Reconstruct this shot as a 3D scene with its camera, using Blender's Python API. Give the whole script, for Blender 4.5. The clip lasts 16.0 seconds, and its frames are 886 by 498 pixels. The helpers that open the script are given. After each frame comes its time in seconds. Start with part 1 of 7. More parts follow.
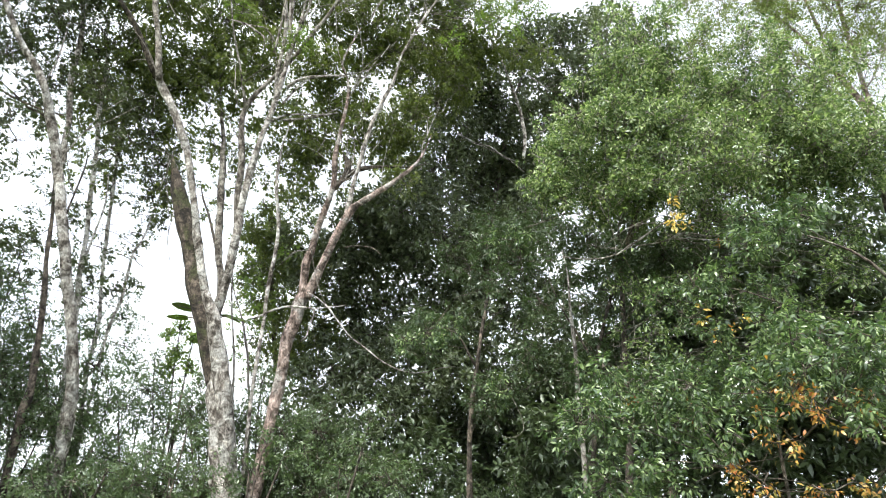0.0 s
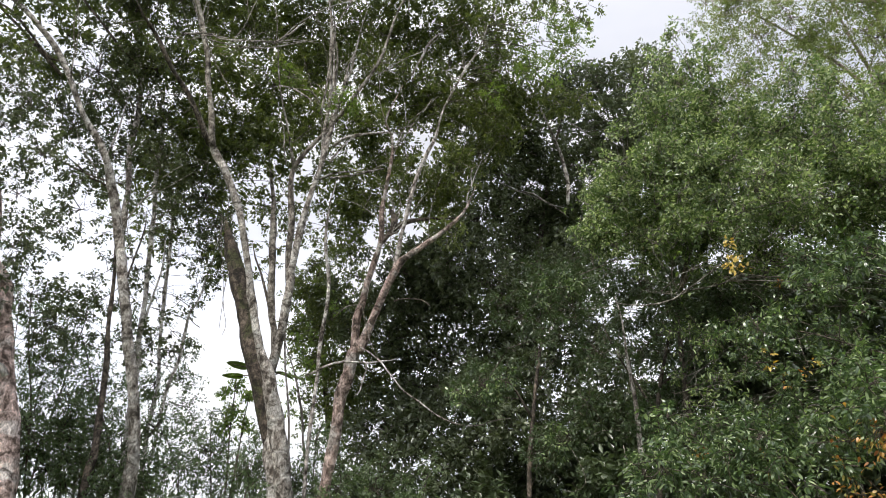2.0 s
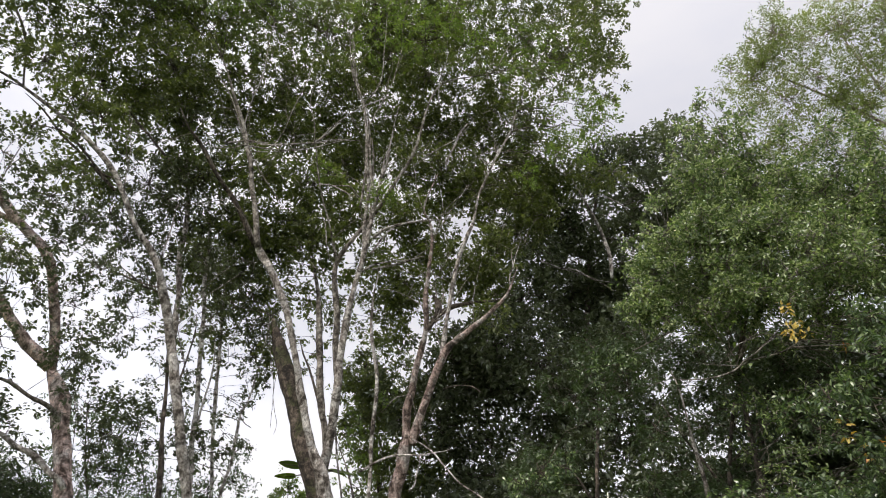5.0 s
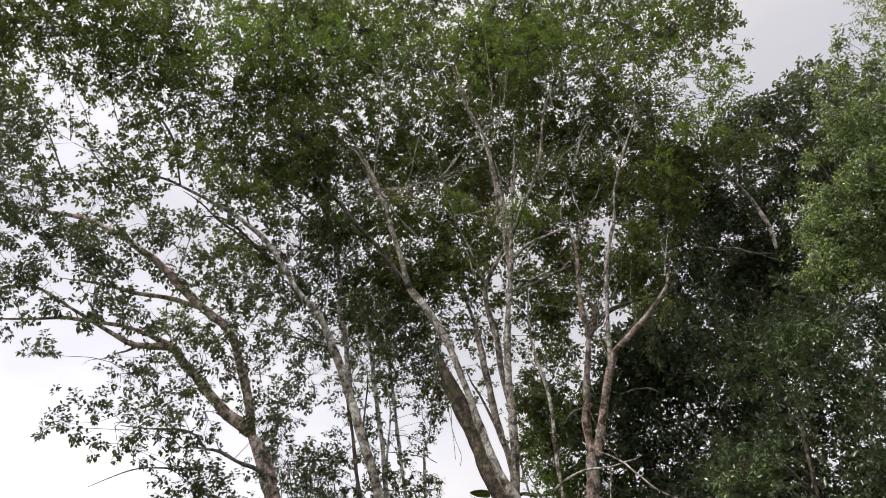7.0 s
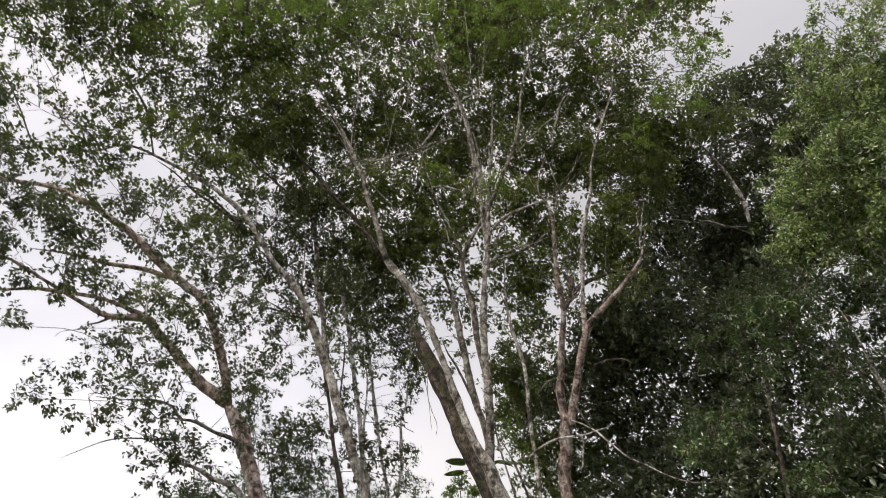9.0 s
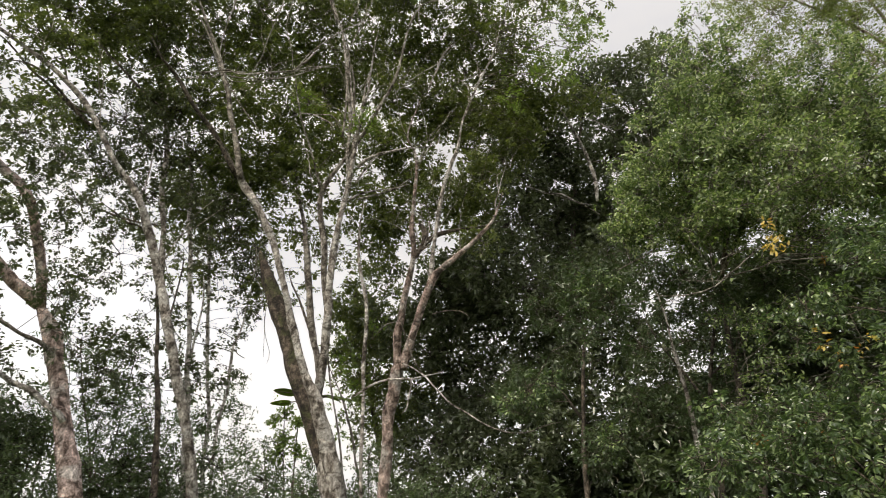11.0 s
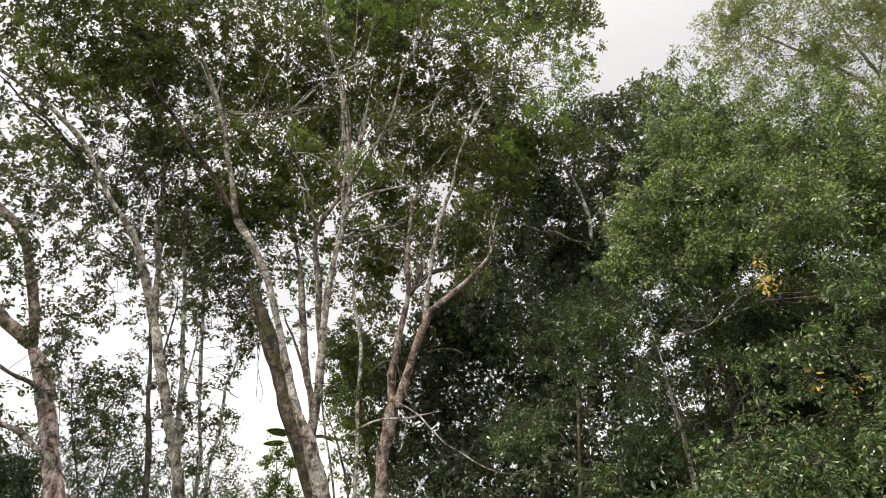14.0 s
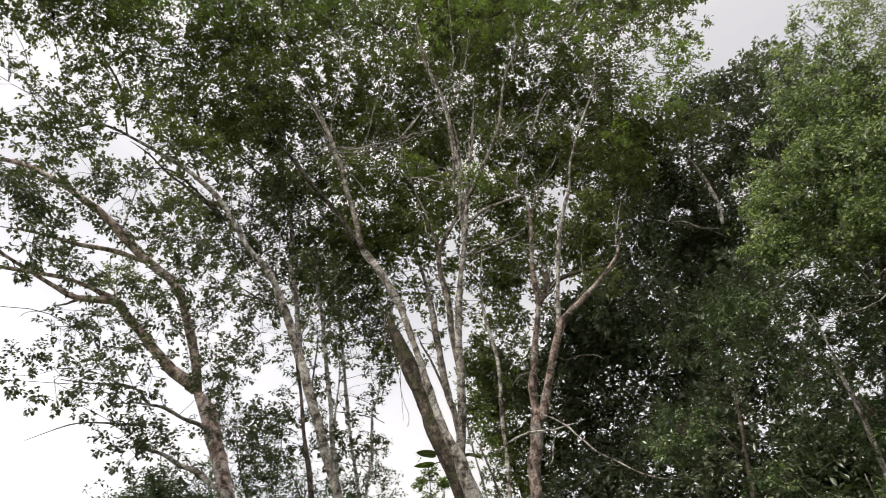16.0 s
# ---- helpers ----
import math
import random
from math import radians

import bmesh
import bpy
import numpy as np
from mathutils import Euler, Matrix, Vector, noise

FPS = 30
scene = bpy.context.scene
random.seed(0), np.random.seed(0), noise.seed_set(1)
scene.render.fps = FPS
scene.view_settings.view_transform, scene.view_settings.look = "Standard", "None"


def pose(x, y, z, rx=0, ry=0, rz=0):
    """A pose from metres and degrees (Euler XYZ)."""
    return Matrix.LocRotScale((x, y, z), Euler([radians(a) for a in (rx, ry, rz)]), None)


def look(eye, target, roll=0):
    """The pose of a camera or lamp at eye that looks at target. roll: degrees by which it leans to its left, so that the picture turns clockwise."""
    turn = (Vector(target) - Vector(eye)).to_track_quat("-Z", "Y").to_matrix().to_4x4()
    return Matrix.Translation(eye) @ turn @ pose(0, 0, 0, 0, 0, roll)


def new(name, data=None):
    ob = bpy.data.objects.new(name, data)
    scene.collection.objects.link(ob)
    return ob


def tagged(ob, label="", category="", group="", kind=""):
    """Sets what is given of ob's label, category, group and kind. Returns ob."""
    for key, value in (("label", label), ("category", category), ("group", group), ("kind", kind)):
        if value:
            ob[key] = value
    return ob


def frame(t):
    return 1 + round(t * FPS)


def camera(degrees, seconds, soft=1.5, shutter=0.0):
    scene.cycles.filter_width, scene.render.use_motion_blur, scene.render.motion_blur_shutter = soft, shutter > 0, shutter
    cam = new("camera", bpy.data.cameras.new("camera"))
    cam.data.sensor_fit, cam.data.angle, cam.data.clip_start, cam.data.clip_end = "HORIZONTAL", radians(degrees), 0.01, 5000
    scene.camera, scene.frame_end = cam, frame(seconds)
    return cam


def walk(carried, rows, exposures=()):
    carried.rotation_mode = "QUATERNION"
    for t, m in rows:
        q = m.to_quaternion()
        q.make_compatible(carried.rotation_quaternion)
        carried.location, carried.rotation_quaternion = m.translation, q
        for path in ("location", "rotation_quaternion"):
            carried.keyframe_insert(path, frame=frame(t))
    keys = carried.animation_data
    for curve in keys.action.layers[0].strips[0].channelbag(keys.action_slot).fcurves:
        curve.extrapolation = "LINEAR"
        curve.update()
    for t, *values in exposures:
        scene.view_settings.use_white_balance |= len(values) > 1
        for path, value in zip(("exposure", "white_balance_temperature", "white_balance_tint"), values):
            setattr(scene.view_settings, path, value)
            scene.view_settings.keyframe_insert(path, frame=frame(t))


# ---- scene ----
cam = camera(66.86, 16.0, soft=0.95, shutter=0.4)
PATH = [
    (0.0, pose(0.323, 0.138, 1.569, 110.71, -2.84, -4.08)),
    (0.5, pose(0.269, 0.117, 1.600, 112.02, -2.32, -2.94)),
    (1.0, pose(0.205, 0.088, 1.619, 113.07, -2.04, -2.35)),
    (1.5, pose(0.156, 0.075, 1.632, 114.25, -1.93, -1.08)),
    (2.0, pose(0.143, 0.076, 1.637, 114.48, -2.07, -0.01)),
    (2.5, pose(0.122, 0.053, 1.646, 115.24, -1.71, 0.32)),
    (3.0, pose(0.107, 0.046, 1.663, 116.06, -1.74, 0.38)),
    (3.2, pose(0.093, 0.049, 1.660, 116.45, -1.55, 0.37)),
    (5.3, pose(0.106, 0.048, 1.711, 121.58, -0.29, 5.97)),
    (5.5, pose(0.092, 0.024, 1.684, 121.58, -0.36, 6.70)),
    (6.0, pose(-0.029, 0.026, 1.670, 121.90, 0.94, 10.81)),
    (6.5, pose(-0.113, -0.021, 1.682, 122.98, 2.71, 17.36)),
    (7.0, pose(-0.076, -0.020, 1.732, 123.31, 3.38, 20.83)),
    (7.5, pose(-0.047, -0.031, 1.739, 122.85, 3.66, 20.40)),
    (8.0, pose(-0.051, -0.018, 1.735, 122.68, 4.20, 20.02)),
    (8.5, pose(-0.053, -0.026, 1.743, 122.16, 4.20, 20.27)),
    (9.0, pose(-0.011, -0.005, 1.723, 120.80, 4.06, 19.23)),
    (9.5, pose(-0.054, 0.021, 1.659, 118.27, 3.96, 16.33)),
    (10.0, pose(0.015, 0.059, 1.631, 116.06, 2.66, 12.19)),
    (10.2, pose(0.046, 0.074, 1.629, 115.26, 2.18, 10.08)),
    (12.3, pose(0.205, 0.088, 1.632, 116.92, 2.52, 2.66)),
    (12.5, pose(0.205, 0.083, 1.637, 117.29, 2.94, 3.68)),
    (13.0, pose(0.178, 0.070, 1.638, 118.19, 2.96, 4.70)),
    (13.5, pose(0.188, 0.060, 1.653, 118.68, 2.61, 4.37)),
    (14.0, pose(0.165, 0.022, 1.669, 118.41, 1.99, 4.52)),
    (14.5, pose(0.143, 0.006, 1.682, 118.70, 1.74, 5.08)),
    (15.0, pose(0.062, -0.008, 1.687, 119.32, 2.36, 7.57)),
    (15.5, pose(-0.067, 0.001, 1.711, 119.96, 3.21, 12.83)),
    (16.0, pose(-0.108, 0.027, 1.706, 120.10, 3.62, 16.36)),
]
EXPOSURES = [
    (0.0, 0.74, 6250, 4),
    (1.0, 0.34, 6350, 6),
    (2.5, -0.16, 6500, 10),
    (5.5, -0.30, 6600, 11),
    (6.5, -0.31, 6600, 11),
    (7.0, -0.50, 6700, 12),
    (8.0, -0.66, 6750, 12),
    (9.0, -0.52, 6850, 12),
    (9.5, -0.41, 6900, 12),
    (10.0, -0.41, 6950, 11),
    (12.5, 0.01, 7400, 6),
    (14.0, -0.16, 7100, 9),
    (15.5, 0.02, 7000, 10),
    (16.0, -0.38, 6900, 10),
]
walk(cam, PATH, EXPOSURES)

# ---- sky and sun: bright overcast ----
SUN_UP, SUN_AZ = 56.0, 210.0
world = bpy.data.worlds.new("sky")
scene.world = world
world.use_nodes = True
wt = world.node_tree
wt.nodes.clear()


def node(tree, kind, **values):
    n = tree.nodes.new(kind)
    for key, value in values.items():
        n.inputs[key.replace("_", " ")].default_value = value
    return n


def ramp(tree, source, stops):
    r = tree.nodes.new("ShaderNodeValToRGB")
    els = r.color_ramp.elements
    while len(els) < len(stops):
        els.new(0.5)
    for e, (p, c) in zip(els, stops):
        e.position, e.color = p, (*c, 1)
    tree.links.new(source, r.inputs["Fac"])
    return r


def mix_colour(tree, fac, a, b, blend="MIX"):
    m = tree.nodes.new("ShaderNodeMix")
    m.data_type, m.blend_type = "RGBA", blend
    for socket, value in ((m.inputs[0], fac), (m.inputs[6], a), (m.inputs[7], b)):
        if hasattr(value, "is_linked"):
            tree.links.new(value, socket)
        else:
            socket.default_value = value if isinstance(value, float) else (*value, 1)
    return m.outputs[2]


sky = wt.nodes.new("ShaderNodeTexSky")
sky.sky_type, sky.sun_disc = "NISHITA", False
sky.sun_elevation, sky.sun_rotation = radians(SUN_UP), radians(SUN_AZ)
sky.air_density, sky.dust_density = 1.0, 3.0
way = wt.nodes.new("ShaderNodeTexCoord")
stretch = wt.nodes.new("ShaderNodeMapping")
stretch.inputs["Scale"].default_value = (1.0, 1.0, 2.2)
wt.links.new(way.outputs["Generated"], stretch.inputs["Vector"])
puffs = node(wt, "ShaderNodeTexNoise", Scale=2.1, Detail=6.0, Roughness=0.5)
wt.links.new(stretch.outputs["Vector"], puffs.inputs["Vector"])
thick = ramp(wt, puffs.outputs["Fac"], [(0.34, (0.785, 0.79, 0.84)), (0.46, (0.915, 0.915, 0.965)), (0.6, (1.01, 0.99, 1.0))])
clear = mix_colour(wt, 1.0, sky.outputs["Color"], (0.12, 0.12, 0.12), "MULTIPLY")
veil = mix_colour(wt, 0.85, clear, thick.outputs["Color"])
lift = wt.nodes.new("ShaderNodeSeparateXYZ")
wt.links.new(way.outputs["Generated"], lift.inputs["Vector"])
swing = node(wt, "ShaderNodeMapRange")
wt.links.new(lift.outputs["X"], swing.inputs["Value"])
swing.inputs["From Min"].default_value, swing.inputs["From Max"].default_value = -0.7, 0.6
side_x = swing.outputs["Result"]
rise = ramp(wt, lift.outputs["Z"], [(0.0, (1.10, 1.10, 1.10)), (0.30, (1.10, 1.10, 1.10)), (0.55, (0.90, 0.90, 0.90)), (0.8, (1.15, 1.15, 1.15)), (1.0, (2.6, 2.6, 2.6))])
veil = mix_colour(wt, 1.0, veil, rise.outputs["Color"], "MULTIPLY")
bank = ramp(wt, side_x, [(0.0, (1.42, 1.42, 1.46)), (0.45, (1.0, 1.0, 1.01)), (1.0, (0.90, 0.91, 0.95))])
veil = mix_colour(wt, 1.0, veil, bank.outputs["Color"], "MULTIPLY")
back = node(wt, "ShaderNodeBackground", Strength=1.2)
wt.links.new(veil, back.inputs["Color"])
wout = wt.nodes.new("ShaderNodeOutputWorld")
wt.links.new(back.outputs["Background"], wout.inputs["Surface"])

sun = new("sun", bpy.data.lights.new("sun", "SUN"))
sun.data.energy, sun.data.angle, sun.data.color = 3.6, radians(15), (1.0, 0.96, 0.88)
saz, sel = radians(SUN_AZ), radians(SUN_UP)
sun_from = Vector((math.sin(saz) * math.cos(sel), math.cos(saz) * math.cos(sel), math.sin(sel)))
sun.matrix_world = look(sun_from * 60, (0, 0, 0))

# ---- materials ----


def material(name):
    m = bpy.data.materials.new(name)
    m.use_nodes = True
    t = m.node_tree
    t.nodes.clear()
    out = t.nodes.new("ShaderNodeOutputMaterial")
    return m, t, out


def leaf_material(name, greens, through_colour, glow=0.3, rough=0.42):
    """Leaf blades: each blade takes its own shade, part of the light passes through."""
    m, t, out = material(name)
    geo = t.nodes.new("ShaderNodeNewGeometry")
    n = len(greens)
    own = t.nodes.new("ShaderNodeObjectInfo")
    both_random = node(t, "ShaderNodeMath")
    both_random.operation = "ADD"
    t.links.new(geo.outputs["Random Per Island"], both_random.inputs[0])
    t.links.new(own.outputs["Random"], both_random.inputs[1])
    wrapped = node(t, "ShaderNodeMath")
    wrapped.operation = "FRACT"
    t.links.new(both_random.outputs["Value"], wrapped.inputs[0])
    shade = ramp(t, wrapped.outputs["Value"], [(i / max(n - 1, 1), g) for i, g in enumerate(greens)])
    co = t.nodes.new("ShaderNodeTexCoord")
    drift = node(t, "ShaderNodeTexNoise", Scale=0.9, Detail=3.0)
    t.links.new(co.outputs["Object"], drift.inputs["Vector"])
    tone = ramp(t, drift.outputs["Fac"], [(0.3, (0.74, 0.77, 0.74)), (0.7, (1.18, 1.18, 1.06))])
    colour = mix_colour(t, 1.0, shade.outputs["Color"], tone.outputs["Color"], "MULTIPLY")
    veins = node(t, "ShaderNodeTexNoise", Scale=60.0, Detail=2.0)
    t.links.new(co.outputs["Object"], veins.inputs["Vector"])
    bump = node(t, "ShaderNodeBump", Strength=0.25, Distance=0.004)
    t.links.new(veins.outputs["Fac"], bump.inputs["Height"])
    bsdf = node(t, "ShaderNodeBsdfPrincipled", Roughness=rough)
    bsdf.inputs["Specular IOR Level"].default_value = 0.9
    t.links.new(colour, bsdf.inputs["Base Color"])
    t.links.new(bump.outputs["Normal"], bsdf.inputs["Normal"])
    lit = t.nodes.new("ShaderNodeBsdfTranslucent")
    warm = mix_colour(t, 1.0, colour, through_colour, "MULTIPLY")
    t.links.new(warm, lit.inputs["Color"])
    both = node(t, "ShaderNodeMixShader", Fac=glow)
    t.links.new(bsdf.outputs["BSDF"], both.inputs[1])
    t.links.new(lit.outputs["BSDF"], both.inputs[2])
    t.links.new(both.outputs["Shader"], out.inputs["Surface"])
    return m


def bark_material(name, light, mid, dark, moss, moss_amount, scale=1.0):
    """Bark: plates and rings of three tones, blotches of lichen or moss, fine relief."""
    m, t, out = material(name)
    co = t.nodes.new("ShaderNodeTexCoord")
    squash = t.nodes.new("ShaderNodeMapping")
    squash.inputs["Scale"].default_value = (1.0, 1.0, 0.55)
    t.links.new(co.outputs["Object"], squash.inputs["Vector"])
    plates = node(t, "ShaderNodeTexNoise", Scale=10.0 * scale, Detail=7.0, Roughness=0.65)
    t.links.new(squash.outputs["Vector"], plates.inputs["Vector"])
    tone = ramp(t, plates.outputs["Fac"], [(0.38, dark), (0.50, mid), (0.60, light)])
    patch = node(t, "ShaderNodeTexNoise", Scale=2.3 * scale, Detail=5.0, Roughness=0.6)
    t.links.new(co.outputs["Object"], patch.inputs["Vector"])
    where = ramp(t, patch.outputs["Fac"], [(0.62 - moss_amount, (0, 0, 0)), (0.72 - moss_amount, (1, 1, 1))])
    colour = mix_colour(t, where.outputs["Color"], tone.outputs["Color"], moss)
    speck = node(t, "ShaderNodeTexVoronoi", Scale=21.0 * scale)
    t.links.new(squash.outputs["Vector"], speck.inputs["Vector"])
    dots = ramp(t, speck.outputs["Distance"], [(0.10, (0.35, 0.32, 0.30)), (0.32, (1.08, 1.08, 1.08))])
    colour = mix_colour(t, 0.75, colour, dots.outputs["Color"], "MULTIPLY")
    rings = node(t, "ShaderNodeTexNoise", Scale=5.5 * scale, Detail=8.0, Roughness=0.7, Distortion=0.8)
    t.links.new(co.outputs["Object"], rings.inputs["Vector"])
    scars = ramp(t, rings.outputs["Fac"], [(0.41, (0.22, 0.20, 0.18)), (0.47, (0.72, 0.70, 0.68)), (0.54, (1, 1, 1)), (0.60, (1.5, 1.5, 1.48))])
    colour = mix_colour(t, 1.0, colour, scars.outputs["Color"], "MULTIPLY")
    fine = node(t, "ShaderNodeTexNoise", Scale=38.0, Detail=5.0, Roughness=0.7)
    t.links.new(squash.outputs["Vector"], fine.inputs["Vector"])
    grain = ramp(t, fine.outputs["Fac"], [(0.38, (0.5, 0.48, 0.46)), (0.5, (0.95, 0.95, 0.95)), (0.62, (1.35, 1.34, 1.32))])
    colour = mix_colour(t, 0.8, colour, grain.outputs["Color"], "MULTIPLY")
    bump = node(t, "ShaderNodeBump", Strength=0.8, Distance=0.03)
    t.links.new(fine.outputs["Fac"], bump.inputs["Height"])
    bsdf = node(t, "ShaderNodeBsdfPrincipled", Roughness=0.88)
    t.links.new(colour, bsdf.inputs["Base Color"])
    t.links.new(bump.outputs["Normal"], bsdf.inputs["Normal"])
    t.links.new(bsdf.outputs["BSDF"], out.inputs["Surface"])
    return m


BARK = {
    "pale": bark_material("pale_bark", (0.545, 0.510, 0.480), (0.350, 0.315, 0.288), (0.128, 0.105, 0.090), (0.500, 0.480, 0.460), 0.12),
    "pink": bark_material("pinkish_bark", (0.430, 0.345, 0.315), (0.285, 0.212, 0.188), (0.105, 0.076, 0.064), (0.400, 0.370, 0.350), 0.10),
    "white": bark_material("whitish_bark", (0.760, 0.735, 0.710), (0.560, 0.530, 0.500), (0.240, 0.215, 0.195), (0.720, 0.700, 0.680), 0.12),
    # pink bark lightened to make up for backlight on the leaning tree
    "rosy": bark_material("lightened_pink_bark", (0.700, 0.560, 0.525), (0.490, 0.370, 0.340), (0.190, 0.138, 0.120), (0.620, 0.560, 0.540), 0.10),
    "grey": bark_material("grey_bark", (0.374, 0.340, 0.306), (0.230, 0.204, 0.178), (0.093, 0.076, 0.068), (0.357, 0.340, 0.306), 0.08),
    "moss": bark_material("mossy_bark", (0.150, 0.118, 0.096), (0.086, 0.067, 0.053), (0.036, 0.028, 0.023), (0.072, 0.076, 0.032), 0.09),
    "dark": bark_material("dark_bark", (0.20, 0.16, 0.13), (0.11, 0.09, 0.075), (0.05, 0.04, 0.035), (0.16, 0.15, 0.12), 0.05),
}
LEAF = {
    "rubber": leaf_material("rubber_leaf", [(0.090, 0.111, 0.045), (0.140, 0.171, 0.065), (0.113, 0.140, 0.055), (0.209, 0.238, 0.093)], (1.35, 1.42, 0.66), 0.5, 0.33),
    # darker copy of the rubber leaf, backlit look put into its colour
    "tuft": leaf_material("backlit_rubber_leaf", [(0.062, 0.077, 0.041), (0.098, 0.120, 0.055), (0.079, 0.098, 0.048), (0.142, 0.168, 0.072)], (1.3, 1.4, 0.7), 0.30, 0.36),
    # paler rubber leaf: light on the crowns put into colour; also young leaves
    "rubberlit": leaf_material("young_and_lit_leaf", [(0.120, 0.180, 0.048), (0.185, 0.255, 0.066), (0.150, 0.215, 0.056), (0.245, 0.300, 0.085)], (1.3, 1.45, 0.7), 0.46),
    "ever": leaf_material("evergreen_leaf", [(0.090, 0.110, 0.072), (0.133, 0.155, 0.102), (0.110, 0.133, 0.087), (0.217, 0.246, 0.179)], (1.3, 1.4, 0.7), 0.24, 0.25),
    # large dark leaf for back layers, deep shade put into its colour
    "shade": leaf_material("shade_dark_leaf", [(0.066, 0.092, 0.052), (0.103, 0.139, 0.070), (0.087, 0.115, 0.061)], (1.3, 1.4, 0.7), 0.22, 0.32),
    # last, palest tone paints sky glints on some blades
    "near": leaf_material("glossy_leaf", [(0.078, 0.119, 0.056), (0.146, 0.204, 0.090), (0.103, 0.150, 0.066), (0.336, 0.398, 0.207), (0.520, 0.570, 0.370)], (1.25, 1.4, 0.75), 0.38, 0.27),
    "long": leaf_material("drooping_leaf", [(0.044, 0.074, 0.034), (0.086, 0.134, 0.058), (0.060, 0.098, 0.043), (0.175, 0.240, 0.105), (0.330, 0.400, 0.210)], (1.2, 1.4, 0.75), 0.34, 0.3),
    "airy": leaf_material("feathery_leaf", [(0.190, 0.230, 0.080), (0.262, 0.310, 0.110), (0.226, 0.270, 0.095), (0.325, 0.380, 0.135)], (1.2, 1.3, 0.8), 0.42, 0.45),
    "bush": leaf_material("shrub_leaf", [(0.046, 0.072, 0.034), (0.072, 0.108, 0.048), (0.058, 0.088, 0.041), (0.112, 0.155, 0.076)], (1.3, 1.4, 0.7), 0.30, 0.3),
    "scrub": leaf_material("undergrowth_leaf", [(0.082, 0.118, 0.060), (0.125, 0.172, 0.088), (0.100, 0.142, 0.072), (0.210, 0.265, 0.148)], (1.25, 1.4, 0.75), 0.36, 0.3),
    "rust": leaf_material("rust_leaf", [(0.36, 0.13, 0.05), (0.50, 0.22, 0.06), (0.60, 0.38, 0.10), (0.24, 0.26, 0.07), (0.54, 0.27, 0.07), (0.18, 0.22, 0.07)], (1.3, 1.1, 0.6), 0.3),
    "yellow": leaf_material("yellow_leaf", [(0.66, 0.46, 0.10), (0.74, 0.58, 0.18), (0.58, 0.36, 0.06)], (1.2, 1.15, 0.6), 0.3),
    "banana": leaf_material("plantain_leaf", [(0.12, 0.17, 0.04), (0.18, 0.24, 0.06)], (1.4, 1.5, 0.6), 0.6),
}

# length, width, leaves on a spray, spray length, droop of a blade
HABIT = {
    "rubber": (0.108, 0.058, 13, 0.24, 0.35),
    "tuft": (0.084, 0.046, 14, 0.17, 0.45),
    "rubberlit": (0.092, 0.045, 13, 0.27, 0.3),
    "ever": (0.165, 0.074, 10, 0.24, 0.15),
    "near": (0.070, 0.033, 13, 0.22, 0.25),
    "long": (0.080, 0.027, 15, 0.16, 0.45),
    "shade": (0.210, 0.090, 9, 0.34, 0.3),
    "airy": (0.066, 0.022, 22, 0.36, 0.25),
    "bush": (0.086, 0.038, 13, 0.24, 0.3),
    "scrub": (0.082, 0.034, 14, 0.24, 0.4),
    "rust": (0.064, 0.026, 9, 0.18, 0.5),
    "yellow": (0.078, 0.034, 8, 0.11, 0.5),
}

GATHER = {"tuft": 0.8, "rubber": 0.55, "rubberlit": 0.5, "ever": 0.72, "near": 0.68, "long": 0.85, "shade": 0.3, "airy": 0.5, "bush": 0.6, "scrub": 0.75}

# ---- builders ----


def link_mesh(name, verts, faces, mat, parent=None, smooth=True):
    me = bpy.data.meshes.new(name)
    me.from_pydata(verts, [], faces)
    me.materials.append(mat)
    if smooth:
        me.polygons.foreach_set("use_smooth", [True] * len(me.polygons))
    me.update()
    ob = new(name, me)
    ob.parent = parent
    return ob


def array_mesh(name, co, tris, mat, parent=None):
    """A mesh of triangles straight from arrays."""
    me = bpy.data.meshes.new(name)
    me.vertices.add(len(co))
    me.vertices.foreach_set("co", np.ascontiguousarray(co, np.float32).ravel())
    me.loops.add(tris.size)
    me.loops.foreach_set("vertex_index", np.ascontiguousarray(tris, np.int32).ravel())
    me.polygons.add(len(tris))
    me.polygons.foreach_set("loop_start", np.arange(0, tris.size, 3, dtype=np.int32))
    me.materials.append(mat)
    me.update(calc_edges=True)
    ob = new(name, me)
    ob.parent = parent
    return ob


def spline(points, step=0.22):
    """Points and radii along a smooth curve through the given (x, y, z, r)."""
    p = np.array(points, float)
    if len(p) == 2:
        p = np.array([p[0], (p[0] + p[1]) / 2, p[1]])
    ext = np.vstack([2 * p[0] - p[1], p, 2 * p[-1] - p[-2]])
    out = []
    for i in range(1, len(ext) - 2):
        a, b, c, d = ext[i - 1:i + 3]
        n = max(2, int(np.linalg.norm(c[:3] - b[:3]) / step))
        for s in np.arange(n) / n:
            out.append(0.5 * (2 * b + (c - a) * s + (2 * a - 5 * b + 4 * c - d) * s ** 2 + (3 * b - a - 3 * c + d) * s ** 3))
    out.append(p[-1])
    out = np.array(out)
    out[:, 3] = np.clip(out[:, 3], p[:, 3].min() * 0.8, p[:, 3].max() * 1.1)
    return out


